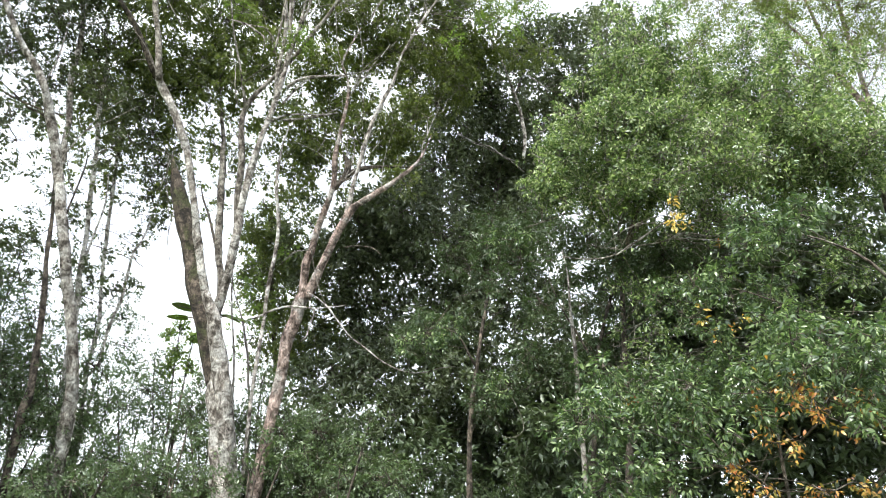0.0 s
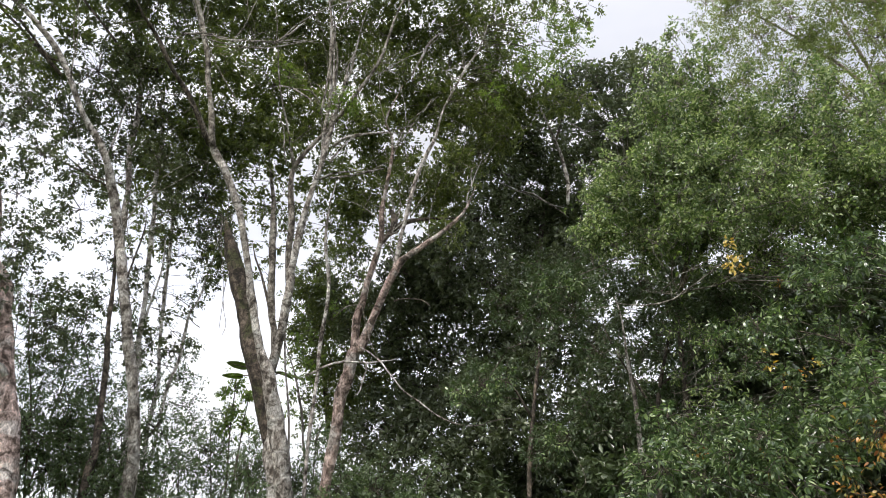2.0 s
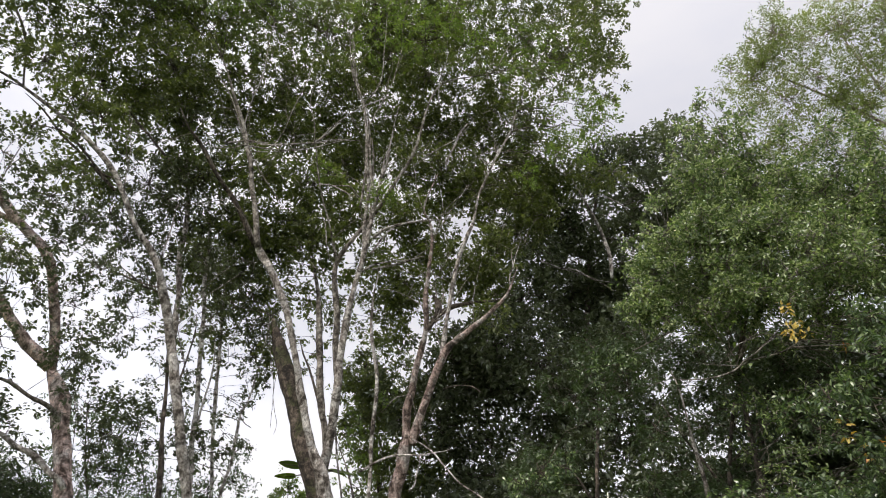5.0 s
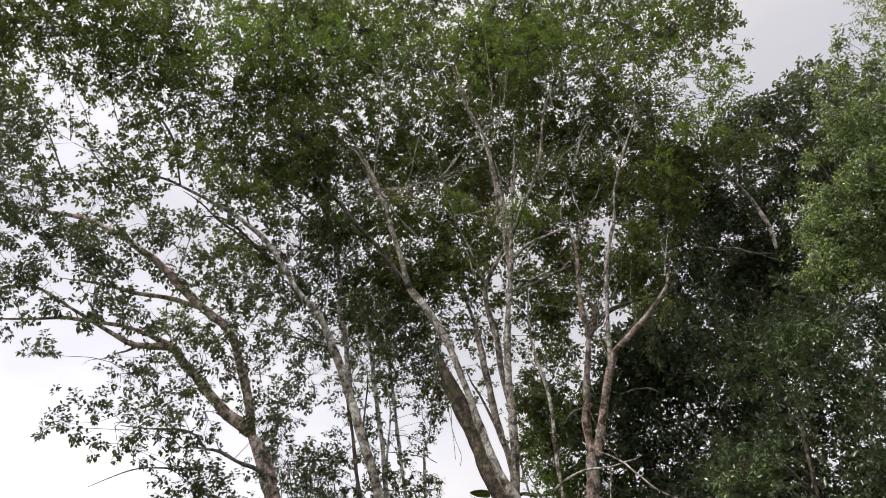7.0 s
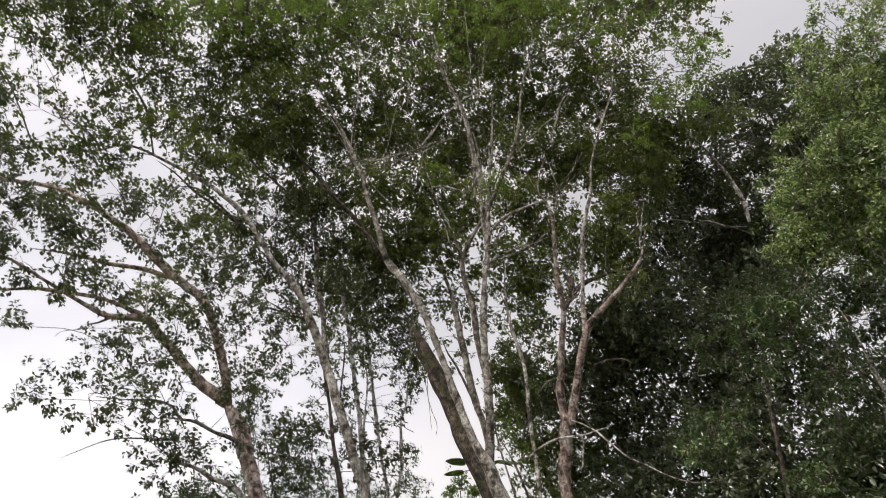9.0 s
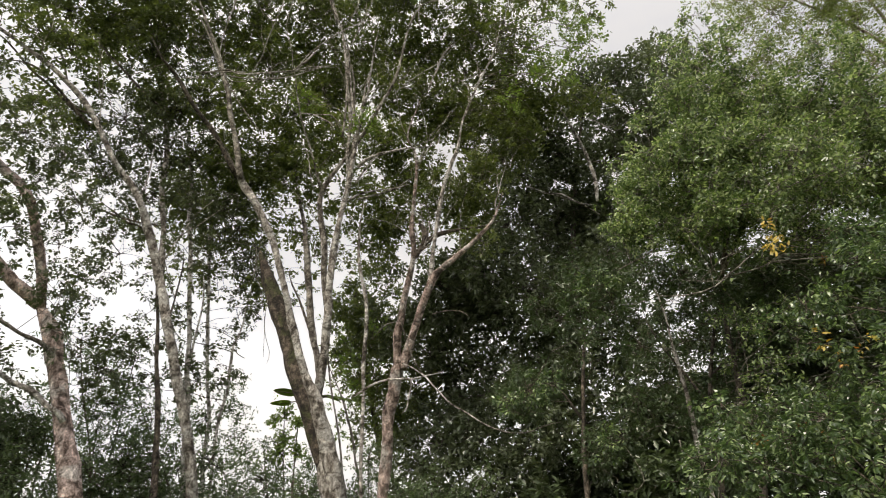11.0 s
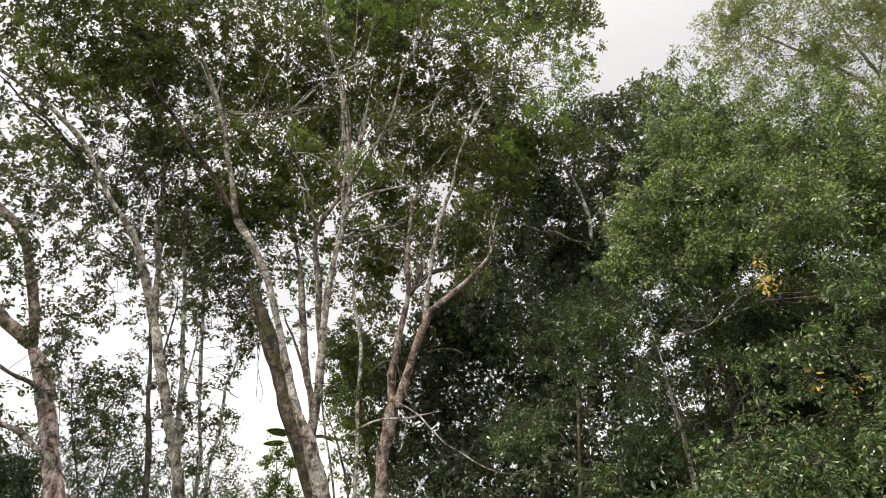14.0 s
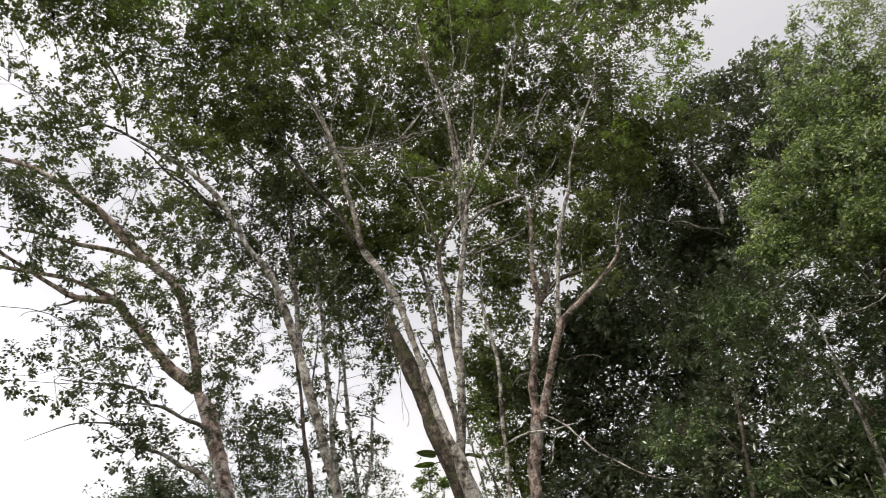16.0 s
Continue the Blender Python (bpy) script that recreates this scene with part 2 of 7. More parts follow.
def tube(points, rng, sides=10, knots=0.10, sway=0.0):
    """A tapered limb with an uneven outline: verts and faces."""
    path = spline(points)
    if sway and len(path) > 4:
        k = np.arange(len(path))
        fade = np.minimum(1, np.minimum(k, len(path) - 1 - k) / 3.0)[:, None]
        wave = np.stack([np.sin(k * rng.uniform(0.4, 0.9) + rng.uniform(0, 6)) for _ in range(3)], 1)
        path[:, :3] += sway * fade * wave
    verts, faces = [], []
    bumps = rng.normal(0, knots, (len(path), sides))
    bumps = (bumps + np.roll(bumps, 1, 1) + np.roll(bumps, 1, 0)) / 1.8
    ref = np.array([0.31, 0.95, 0.05])
    for i, q in enumerate(path):
        a, b = path[max(i - 1, 0)][:3], path[min(i + 1, len(path) - 1)][:3]
        ax = (b - a) / (np.linalg.norm(b - a) + 1e-9)
        u = np.cross(ax, ref)
        u /= np.linalg.norm(u) + 1e-9
        v = np.cross(ax, u)
        for s in range(sides):
            w = 2 * math.pi * s / sides
            verts.append(tuple(q[:3] + q[3] * (1 + bumps[i, s]) * (math.cos(w) * u + math.sin(w) * v)))
    for i in range(len(path) - 1):
        for s in range(sides):
            e = (s + 1) % sides
            faces.append((i * sides + s, i * sides + e, (i + 1) * sides + e, (i + 1) * sides + s))
    faces.append(tuple(range(sides - 1, -1, -1)))
    faces.append(tuple((len(path) - 1) * sides + s for s in range(sides)))
    return verts, faces


def unit(v):
    return v / (np.linalg.norm(v, axis=-1, keepdims=True) + 1e-9)


def spray_leaves(clumps, kind, rng):
    """Sprays of leaves in the clumps (x, y, z, radius, fullness): leaf verts and triangles, and the twig of each spray."""
    length, width, per, reach, droop = HABIT[kind]
    area = 0.5 * length * width * 0.62
    roots, tips = [], []
    for x, y, z, r, full in clumps:
        n = max(2, int(full * math.pi * r * r / area / per))
        r = max(0.4 * r, r - 0.06 - 0.3 * reach)
        d = unit(rng.normal(size=(n, 3)))
        far = r * rng.random((n, 1)) ** 0.42
        c = np.array((x, y, z))
        # sprays gather in a few tufts, so that the crown has holes
        tufts = c + r * unit(rng.normal(size=(max(3, int(n / 5)), 3))) * rng.random((max(3, int(n / 5)), 1)) ** 0.4
        pick = tufts[rng.integers(0, len(tufts), n)] + rng.normal(0, 0.10 if kind in ("long", "near", "rust", "tuft") else 0.15, (n, 3))
        mixed = np.where(rng.random((n, 1)) < GATHER.get(kind, 0.6), pick, c + d * far)
        out = unit(unit(mixed - c) + 0.7 * rng.normal(size=(n, 3)) + np.array((0, 0, 0.15)))
        roots.append(mixed - out * reach * 0.5)
        tips.append(mixed + out * reach * 0.5)
    roots, tips = np.vstack(roots), np.vstack(tips)
    n = len(roots)
    along = rng.random((n, per, 1)) * 0.85 + 0.15
    base = roots[:, None] + (tips - roots)[:, None] * along
    axis = unit(tips - roots)[:, None]
    side = rng.normal(size=(n, per, 3))
    side = unit(side - axis * np.sum(side * axis, -1, keepdims=True))
    way_ = unit(0.55 * axis + side + np.array((0, 0, -droop)) + 0.2 * rng.normal(size=(n, per, 3)))
    normal = np.array((0, 0, 1.0)) + (0.75 if kind in ("near", "long", "ever") else 0.55) * rng.normal(size=(n, per, 3))
    across = unit(np.cross(way_, normal))
    normal = np.cross(across, way_)
    size = rng.uniform(0.65, 1.25, (n, per, 1))
    lo, wi = length * size, 0.5 * width * size
    start = base + way_ * 0.03
    fold = normal * wi * rng.uniform(0.1, 0.5, (n, per, 1))
    if kind in ("long", "rust", "yellow"):
        co = np.stack([start,
                       start + way_ * lo * 0.3 + across * wi + fold,
                       start + way_ * lo * 0.68 + across * wi * 0.72 + fold * 0.6 - normal * lo * 0.05,
                       start + way_ * lo - normal * lo * 0.16,
                       start + way_ * lo * 0.68 - across * wi * 0.72 + fold * 0.6 - normal * lo * 0.05,
                       start + way_ * lo * 0.3 - across * wi + fold], 2).reshape(-1, 3)
        idx = np.array(((0, 1, 5), (1, 2, 5), (5, 2, 4), (2, 3, 4)))
        k = 6
    else:
        co = np.stack([start, start + way_ * lo * 0.42 + across * wi + fold,
                       start + way_ * lo - normal * lo * 0.12, start + way_ * lo * 0.42 - across * wi + fold], 2).reshape(-1, 3)
        idx = np.array(((0, 1, 2), (0, 2, 3)))
        k = 4
    tris = (np.arange(n * per)[:, None, None] * k + idx[None]).reshape(-1, 3)
    return co, tris, roots, tips


def rods(a, b, ra, rb, rng):
    """Thin three-sided twigs from a to b: verts and triangles."""
    n = len(a)
    ax = unit(b - a)
    u = unit(np.cross(ax, rng.normal(size=(n, 3))))
    v = np.cross(ax, u)
    ring = [math.cos(w) * u + math.sin(w) * v for w in (0, 2.094, 4.189)]
    co = np.stack([a + ra * q for q in ring] + [b + rb * q for q in ring], 1).reshape(-1, 3)
    idx = np.array(((0, 1, 4), (0, 4, 3), (1, 2, 5), (1, 5, 4), (2, 0, 3), (2, 3, 5)))
    return co, (np.arange(n)[:, None, None] * 6 + idx[None]).reshape(-1, 3)


def stack(pieces):
    co, tr, base = [], [], 0
    for c, t in pieces:
        co.append(c)
        tr.append(t + base)
        base += len(c)
    return np.vstack(co), np.vstack(tr)


class Tree:
    """A thing that grows: an empty at its foot, limbs, twigs and foliage under it."""

    def __init__(self, name, foot, label, category="tree", group="", seed=1):
        self.ob = new(name)
        self.ob.location = foot
        self.foot = np.array(foot, float)
        tagged(self.ob, label, category, group)
        self.rng = np.random.default_rng(seed)
        self.wood = []

    def limb(self, name, bark, points, sides=10, knots=0.10, sway=0.0):
        local = [(x - self.foot[0], y - self.foot[1], z - self.foot[2], r) for x, y, z, r in points]
        verts, faces = tube(local, self.rng, sides, knots, sway)
        if name != "twig":
            self.wood.append(spline(local, 0.3)[(3 if name == "trunk" else 1):])
        return link_mesh(name, verts, faces, BARK[bark], self.ob)

    def side_branches(self, count, bark, long=2.2, thick=0.02, low=5.0):
        """Thin side branches that rise from the upper limbs and fork once."""
        rng = self.rng
        starts = [(w, i) for w in self.wood for i in range(1, len(w) - 1) if w[i][2] > low and w[i][3] > thick * 0.8]
        for k in rng.permutation(len(starts))[:count]:
            w, i = starts[k]
            p = w[i][:3] + self.foot
            along = unit(w[i + 1][:3] - w[i - 1][:3])
            d = unit(along * 0.7 + rng.normal(size=3) * np.array((0.75, 0.45, 0.35)) + np.array((0, 0, 0.55)))
            q, r, line = p, min(thick, w[i][3] * 0.7) * rng.uniform(0.6, 1.1), []
            steps = 5
            for j in range(steps + 1):
                line.append((*q, r * (1 - 0.72 * j / steps)))
                d = unit(d + rng.normal(0, 0.2, 3) + np.array((0, 0, 0.05)))
                q = q + d * long * rng.uniform(0.7, 1.2) / steps
            ob = self.limb("branch", bark, line, sides=5, knots=0.05, sway=0.02)
            if rng.random() < 0.7:
                a = line[2]
                e = unit(d + rng.normal(0, 0.6, 3))
                m = np.array(a[:3]) + e * long * 0.3 + rng.normal(0, 0.05, 3)
                self.limb("branch", bark, [a, (*m, a[3] * 0.6), (*(m + unit(e + rng.normal(0, 0.35, 3)) * long * 0.3), a[3] * 0.35)], sides=5, knots=0.05, sway=0.02)

    def loose_leaves(self, kind, count, x, y, z, spread):
        """Single leaves round a place, each an object of its own on one shared mesh."""
        length, width = HABIT[kind][:2]
        w, rng = 0.5 * width, self.rng
        co = [(0, 0, 0), (0.3 * length, w, 0.3 * w), (0.68 * length, 0.72 * w, 0.1 * w), (length, 0, -0.16 * length), (0.68 * length, -0.72 * w, 0.1 * w), (0.3 * length, -w, 0.3 * w)]
        me = bpy.data.meshes.new("leaf")
        me.from_pydata(co, [], [(0, 1, 5), (1, 2, 5), (5, 2, 4), (2, 3, 4)])
        me.materials.append(LEAF[kind])
        for i in range(count):
            ob = new("leaf", me)
            ob.parent = self.ob
            ob.location = np.array((x, y, z)) - self.foot + rng.normal(0, 0.5, 3) * spread
            ob.rotation_euler = (rng.normal(0, 0.6), rng.uniform(0.1, 1.0), rng.uniform(0, 6.28))
            ob.scale = [rng.uniform(0.8, 1.25)] * 3

    def foliage(self, kind, clumps, bark="dark", stems=True):
        rng = self.rng
        local = [(x - self.foot[0], y - self.foot[1], z - self.foot[2], r, f) for x, y, z, r, f in clumps]
        co, tris, roots, tips = spray_leaves(local, kind, rng)
        ob = array_mesh("foliage", co, tris, LEAF[kind], self.ob)
        tagged(ob, kind="stuff")
        # twigs: from the wood to each clump, then on to its sprays
        some = rng.random(len(roots)) < 0.5
        pieces = [rods(roots[some], tips[some], 0.005, 0.002, rng)]
        wood = np.vstack(self.wood) if self.wood else np.zeros((1, 4))
        hubs = np.array([c[:3] for c in local])
        near = np.argmin(np.linalg.norm(roots[:, None] - hubs[None], axis=2), 1)
        keep = rng.random(len(roots)) < 0.25
        bend = hubs[near] * 0.6 + roots * 0.4 + rng.normal(0, 0.08, roots.shape)
        pieces.append(rods(hubs[near][keep], bend[keep], 0.008, 0.006, rng))
        pieces.append(rods(bend[keep], roots[keep], 0.006, 0.005, rng))
        if stems:
            for h in hubs:
                gap = np.linalg.norm(wood[:, :3] - h, axis=1) + np.maximum(0, wood[:, 2] - h[2]) * 0.8 + rng.uniform(0, 0.9, len(wood))
                s = wood[np.argmin(gap)]
                dist = np.linalg.norm(s[:3] - h)
                n = max(3, int(dist / 0.35))
                k = np.linspace(0, 1, n + 1)[:, None]
                bow = rng.normal(0, 0.06 * dist, 3) + np.array((0, 0, 0.06 * dist))
                line = s[:3] * (1 - k) + h * k + bow * np.sin(k * math.pi) + rng.normal(0, 0.045, (n + 1, 3)) * np.sin(k * math.pi)
                rad = max(0.005, min(0.012, 0.005 + 0.003 * dist))
                for i in range(n):
                    r0, r1 = rad * (1 - 0.6 * i / n), rad * (1 - 0.6 * (i + 1) / n)
                    pieces.append(rods(line[i:i + 1], line[i + 1:i + 2], r0, r1, rng))
        tco, ttr = stack(pieces)
        tw = array_mesh("twig_tangle", tco, ttr, BARK[bark], self.ob)
        tagged(tw, kind="stuff")
        return ob


# ---- ground ----


def ground_height(x, y):
    d = math.hypot(x, y)
    return 0.10 * math.sin(x * 0.31 + 0.7) * math.cos(y * 0.23) * min(1, d / 6) - 0.02 * max(0, d - 30)


def build_ground():
    rings = [0.0] + [0.8 * 1.19 ** i for i in range(46)]
    seg = 72
    verts, faces = [(0, 0, ground_height(0, 0))], []
    for r in rings[1:]:
        for s in range(seg):
            a = 2 * math.pi * s / seg
            x, y = r * math.cos(a), r * math.sin(a)
            verts.append((x, y, ground_height(x, y) if r < 400 else ground_height(0, 400)))
    for s in range(seg):
        faces.append((0, 1 + s, 1 + (s + 1) % seg))
    for i in range(len(rings) - 2):
        for s in range(seg):
            e = (s + 1) % seg
            faces.append((1 + i * seg + s, 1 + (i + 1) * seg + s, 1 + (i + 1) * seg + e, 1 + i * seg + e))
    m, t, out = material("grassy_earth")
    co = t.nodes.new("ShaderNodeTexCoord")
    big = node(t, "ShaderNodeTexNoise", Scale=0.35, Detail=8.0, Roughness=0.65)
    fine = node(t, "ShaderNodeTexNoise", Scale=9.0, Detail=6.0, Roughness=0.7)
    for n in (big, fine):
        t.links.new(co.outputs["Object"], n.inputs["Vector"])
    a = ramp(t, big.outputs["Fac"], [(0.35, (0.05, 0.07, 0.02)), (0.55, (0.08, 0.10, 0.03)), (0.7, (0.16, 0.12, 0.07))])
    b = ramp(t, fine.outputs["Fac"], [(0.3, (0.6, 0.6, 0.6)), (0.7, (1.2, 1.2, 1.1))])
    bump = node(t, "ShaderNodeBump", Strength=0.8, Distance=0.06)
    t.links.new(fine.outputs["Fac"], bump.inputs["Height"])
    bsdf = node(t, "ShaderNodeBsdfPrincipled", Roughness=0.95)
    t.links.new(mix_colour(t, 1.0, a.outputs["Color"], b.outputs["Color"], "MULTIPLY"), bsdf.inputs["Base Color"])
    t.links.new(bump.outputs["Normal"], bsdf.inputs["Normal"])
    t.links.new(bsdf.outputs["BSDF"], out.inputs["Surface"])
    ob = link_mesh("ground", verts, faces, m)
    tagged(ob, "grassy earth under and around the wood", "ground", kind="structure")


build_ground()

# ---- trees ----
def shrub(foot, clumps, seed, kind="scrub"):
    """An undergrowth shrub: a few stems from one foot, with foliage at their ends."""
    s = Tree("shrub", (foot[0], foot[1], 0.0), "pale green young shrub beside the plantain" if kind == "rubberlit" else "leafy green undergrowth shrub at the foot of the wood", "shrub", "undergrowth", seed)
    for x, y, z, r, full in clumps[::2]:
        mx, my = foot[0] * 0.6 + x * 0.4, foot[1] * 0.6 + y * 0.4
        s.limb("stem", "dark", [(foot[0], foot[1], -0.1, 0.03), (mx, my, z * 0.5, 0.022), (x, y, z, 0.012)], sides=5, sway=0.02)
    s.foliage(kind, clumps)


tree = Tree("rubber_tree", (-6.54, 11.40, 0.0), "leaning pinkish-barked tree forking low, with sparse drooping leaves", "tree", seed=11)
tree.limb("trunk", "rosy", [(-6.44, 11.40, -0.25, 0.252), (-6.54, 11.40, 0.25, 0.209), (-6.74, 11.40, 1.55, 0.196), (-7.09, 11.40, 3.10, 0.186), (-7.30, 11.40, 3.81, 0.165), (-7.49, 11.40, 4.33, 0.156), (-7.69, 11.40, 4.88, 0.146), (-7.98, 11.40, 5.73, 0.163), (-8.19, 11.40, 6.10, 0.132), (-8.41, 11.40, 6.40, 0.048)])
tree.limb("limb", "rosy", [(-8.41, 11.40, 6.38, 0.115), (-8.47, 11.20, 6.51, 0.123), (-8.69, 11.00, 6.72, 0.117), (-8.85, 10.80, 6.93, 0.104), (-9.18, 10.40, 7.47, 0.092), (-9.26, 10.20, 7.60, 0.092), (-9.29, 10.00, 7.75, 0.091), (-9.28, 9.80, 7.82, 0.097), (-9.43, 9.60, 7.82, 0.077), (-9.68, 9.20, 7.73, 0.060), (-10.02, 9.00, 7.93, 0.044), (-10.94, 8.60, 8.58, 0.034), (-11.34, 8.40, 8.88, 0.035), (-11.72, 8.20, 9.10, 0.020), (-12.05, 8.00, 9.02, 0.006)])
tree.limb("limb", "rosy", [(-9.43, 9.90, 7.96, 0.072), (-9.54, 9.60, 8.02, 0.055), (-9.63, 9.30, 8.03, 0.044), (-9.93, 9.00, 8.12, 0.038), (-10.36, 8.70, 8.17, 0.039), (-10.77, 8.40, 8.22, 0.033), (-11.13, 8.10, 8.15, 0.024), (-11.47, 7.80, 8.09, 0.019), (-11.95, 7.50, 8.09, 0.006)], sides=7, sway=0.015)
tree.limb("branch", "grey", [(-9.99, 9.60, 7.96, 0.039), (-10.36, 9.60, 7.91, 0.020), (-10.62, 9.60, 7.92, 0.010)], sides=7, sway=0.015)
tree.limb("limb", "rosy", [(-8.35, 11.40, 6.31, 0.097), (-8.34, 11.11, 7.12, 0.091), (-8.37, 10.54, 8.05, 0.085), (-8.34, 10.39, 8.17, 0.091), (-8.52, 10.25, 8.41, 0.091), (-8.92, 9.96, 8.78, 0.092), (-9.31, 9.53, 9.30, 0.087), (-9.76, 9.24, 9.83, 0.082), (-9.87, 9.10, 9.89, 0.075), (-10.30, 8.81, 10.28, 0.059), (-10.49, 8.66, 10.39, 0.060), (-10.88, 8.52, 10.64, 0.049), (-11.25, 8.38, 10.81, 0.050), (-12.13, 8.09, 11.05, 0.038), (-13.88, 7.80, 11.74, 0.006)])
tree.limb("limb", "rosy", [(-9.16, 10.20, 8.93, 0.057), (-9.56, 9.97, 9.08, 0.058), (-9.82, 9.74, 9.13, 0.047), (-10.23, 9.51, 9.20, 0.047), (-10.48, 9.29, 9.25, 0.041), (-10.72, 9.06, 9.29, 0.035), (-11.12, 8.83, 9.38, 0.021), (-11.51, 8.60, 9.43, 0.006)], sides=7, sway=0.015)
tree.limb("branch", "grey", [(-7.78, 11.30, 5.29, 0.052), (-7.90, 11.18, 5.45, 0.052), (-8.00, 11.05, 5.52, 0.042), (-8.09, 10.93, 5.58, 0.036), (-8.26, 10.80, 5.68, 0.036), (-8.51, 10.68, 5.83, 0.037), (-8.72, 10.55, 5.87, 0.023), (-8.94, 10.43, 5.93, 0.018), (-9.12, 10.30, 5.90, 0.009)], sides=7, sway=0.015)
tree.limb("branch", "grey", [(-8.93, 10.80, 5.97, 0.032), (-8.97, 10.71, 6.05, 0.032), (-9.04, 10.63, 6.18, 0.023), (-9.19, 10.54, 6.27, 0.023), (-9.38, 10.46, 6.35, 0.024), (-9.76, 10.37, 6.42, 0.019), (-10.19, 10.29, 6.49, 0.015), (-10.64, 10.20, 6.58, 0.010)], sides=7, sway=0.015)
tree.limb("branch", "pale", [(-7.28, 11.20, 4.10, 0.065), (-7.35, 11.12, 4.23, 0.056), (-7.52, 11.04, 4.34, 0.056), (-7.73, 10.96, 4.55, 0.056), (-7.93, 10.88, 4.68, 0.051), (-8.12, 10.80, 4.75, 0.051), (-8.33, 10.72, 4.90, 0.041), (-8.52, 10.64, 4.99, 0.036), (-8.67, 10.56, 5.03, 0.036), (-8.83, 10.48, 5.16, 0.018), (-8.96, 10.40, 5.28, 0.006)], sides=7, sway=0.015)
tree.limb("twig", "grey", [(-8.84, 10.40, 5.50, 0.018), (-9.03, 10.16, 5.47, 0.018), (-9.47, 9.92, 5.48, 0.014), (-9.68, 9.68, 5.40, 0.014), (-9.87, 9.44, 5.26, 0.009), (-10.09, 9.20, 5.08, 0.004)], sides=5, sway=0.015)
tree.side_branches(14, "grey", 1.8, 0.018, 5.5)
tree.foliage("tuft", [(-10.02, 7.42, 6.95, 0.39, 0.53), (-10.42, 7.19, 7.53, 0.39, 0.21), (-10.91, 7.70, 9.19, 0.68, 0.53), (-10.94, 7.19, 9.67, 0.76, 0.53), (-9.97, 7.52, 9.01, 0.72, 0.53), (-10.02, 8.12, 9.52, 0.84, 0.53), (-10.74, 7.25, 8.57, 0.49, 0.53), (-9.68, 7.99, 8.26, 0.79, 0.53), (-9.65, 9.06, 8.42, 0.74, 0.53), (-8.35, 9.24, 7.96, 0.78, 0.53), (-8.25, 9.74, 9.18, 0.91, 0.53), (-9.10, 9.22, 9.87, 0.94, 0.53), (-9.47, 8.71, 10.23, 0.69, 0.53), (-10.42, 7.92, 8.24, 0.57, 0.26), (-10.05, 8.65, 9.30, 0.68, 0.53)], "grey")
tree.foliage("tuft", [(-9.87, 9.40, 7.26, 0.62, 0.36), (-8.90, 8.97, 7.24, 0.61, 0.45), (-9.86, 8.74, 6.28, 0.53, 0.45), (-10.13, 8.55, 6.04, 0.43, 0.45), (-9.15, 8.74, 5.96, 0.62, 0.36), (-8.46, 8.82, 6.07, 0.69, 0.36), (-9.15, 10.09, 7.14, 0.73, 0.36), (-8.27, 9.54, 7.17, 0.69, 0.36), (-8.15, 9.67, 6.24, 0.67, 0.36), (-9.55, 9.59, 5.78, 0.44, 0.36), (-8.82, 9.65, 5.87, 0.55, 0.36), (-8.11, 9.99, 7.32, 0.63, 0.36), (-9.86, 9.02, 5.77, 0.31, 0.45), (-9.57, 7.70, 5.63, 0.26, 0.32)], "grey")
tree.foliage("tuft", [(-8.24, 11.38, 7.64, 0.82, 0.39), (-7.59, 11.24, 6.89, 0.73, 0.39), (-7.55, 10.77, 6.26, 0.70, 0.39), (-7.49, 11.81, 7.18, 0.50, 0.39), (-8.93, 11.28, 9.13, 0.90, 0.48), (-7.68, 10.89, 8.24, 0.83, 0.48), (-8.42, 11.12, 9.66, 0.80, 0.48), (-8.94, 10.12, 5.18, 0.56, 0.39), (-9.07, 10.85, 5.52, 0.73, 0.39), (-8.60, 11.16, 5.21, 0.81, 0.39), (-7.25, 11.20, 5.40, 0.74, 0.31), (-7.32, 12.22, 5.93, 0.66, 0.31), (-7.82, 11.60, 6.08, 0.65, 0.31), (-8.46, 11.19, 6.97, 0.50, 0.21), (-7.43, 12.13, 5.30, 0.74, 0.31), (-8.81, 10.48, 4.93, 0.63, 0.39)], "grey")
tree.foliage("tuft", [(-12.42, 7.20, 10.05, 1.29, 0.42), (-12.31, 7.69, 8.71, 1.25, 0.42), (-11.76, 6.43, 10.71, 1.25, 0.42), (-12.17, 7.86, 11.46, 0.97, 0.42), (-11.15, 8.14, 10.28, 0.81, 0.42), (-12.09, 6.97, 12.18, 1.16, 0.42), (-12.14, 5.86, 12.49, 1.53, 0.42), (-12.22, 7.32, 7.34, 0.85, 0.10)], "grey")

tree = Tree("rubber_tree", (-6.03, 13.90, 0.0), "tall grey-barked tree with a second pale stem and open crown", "tree", seed=12)
tree.limb("trunk", "pale", [(-6.04, 13.90, -0.25, 0.213), (-6.03, 13.90, 0.25, 0.176), (-6.00, 13.90, 1.29, 0.158), (-5.89, 13.57, 2.71, 0.127), (-5.92, 13.34, 3.74, 0.111), (-6.42, 12.79, 6.03, 0.097), (-6.85, 12.68, 7.54, 0.106), (-7.26, 12.12, 9.06, 0.080), (-7.71, 11.79, 9.75, 0.066), (-8.26, 11.34, 10.89, 0.062), (-8.77, 11.01, 11.51, 0.052), (-9.51, 10.68, 12.13, 0.043), (-11.43, 10.46, 13.54, 0.030), (-12.55, 10.34, 13.65, 0.032), (-14.44, 10.12, 14.23, 0.028), (-15.57, 10.01, 14.33, 0.019), (-16.26, 9.90, 14.28, 0.006)])
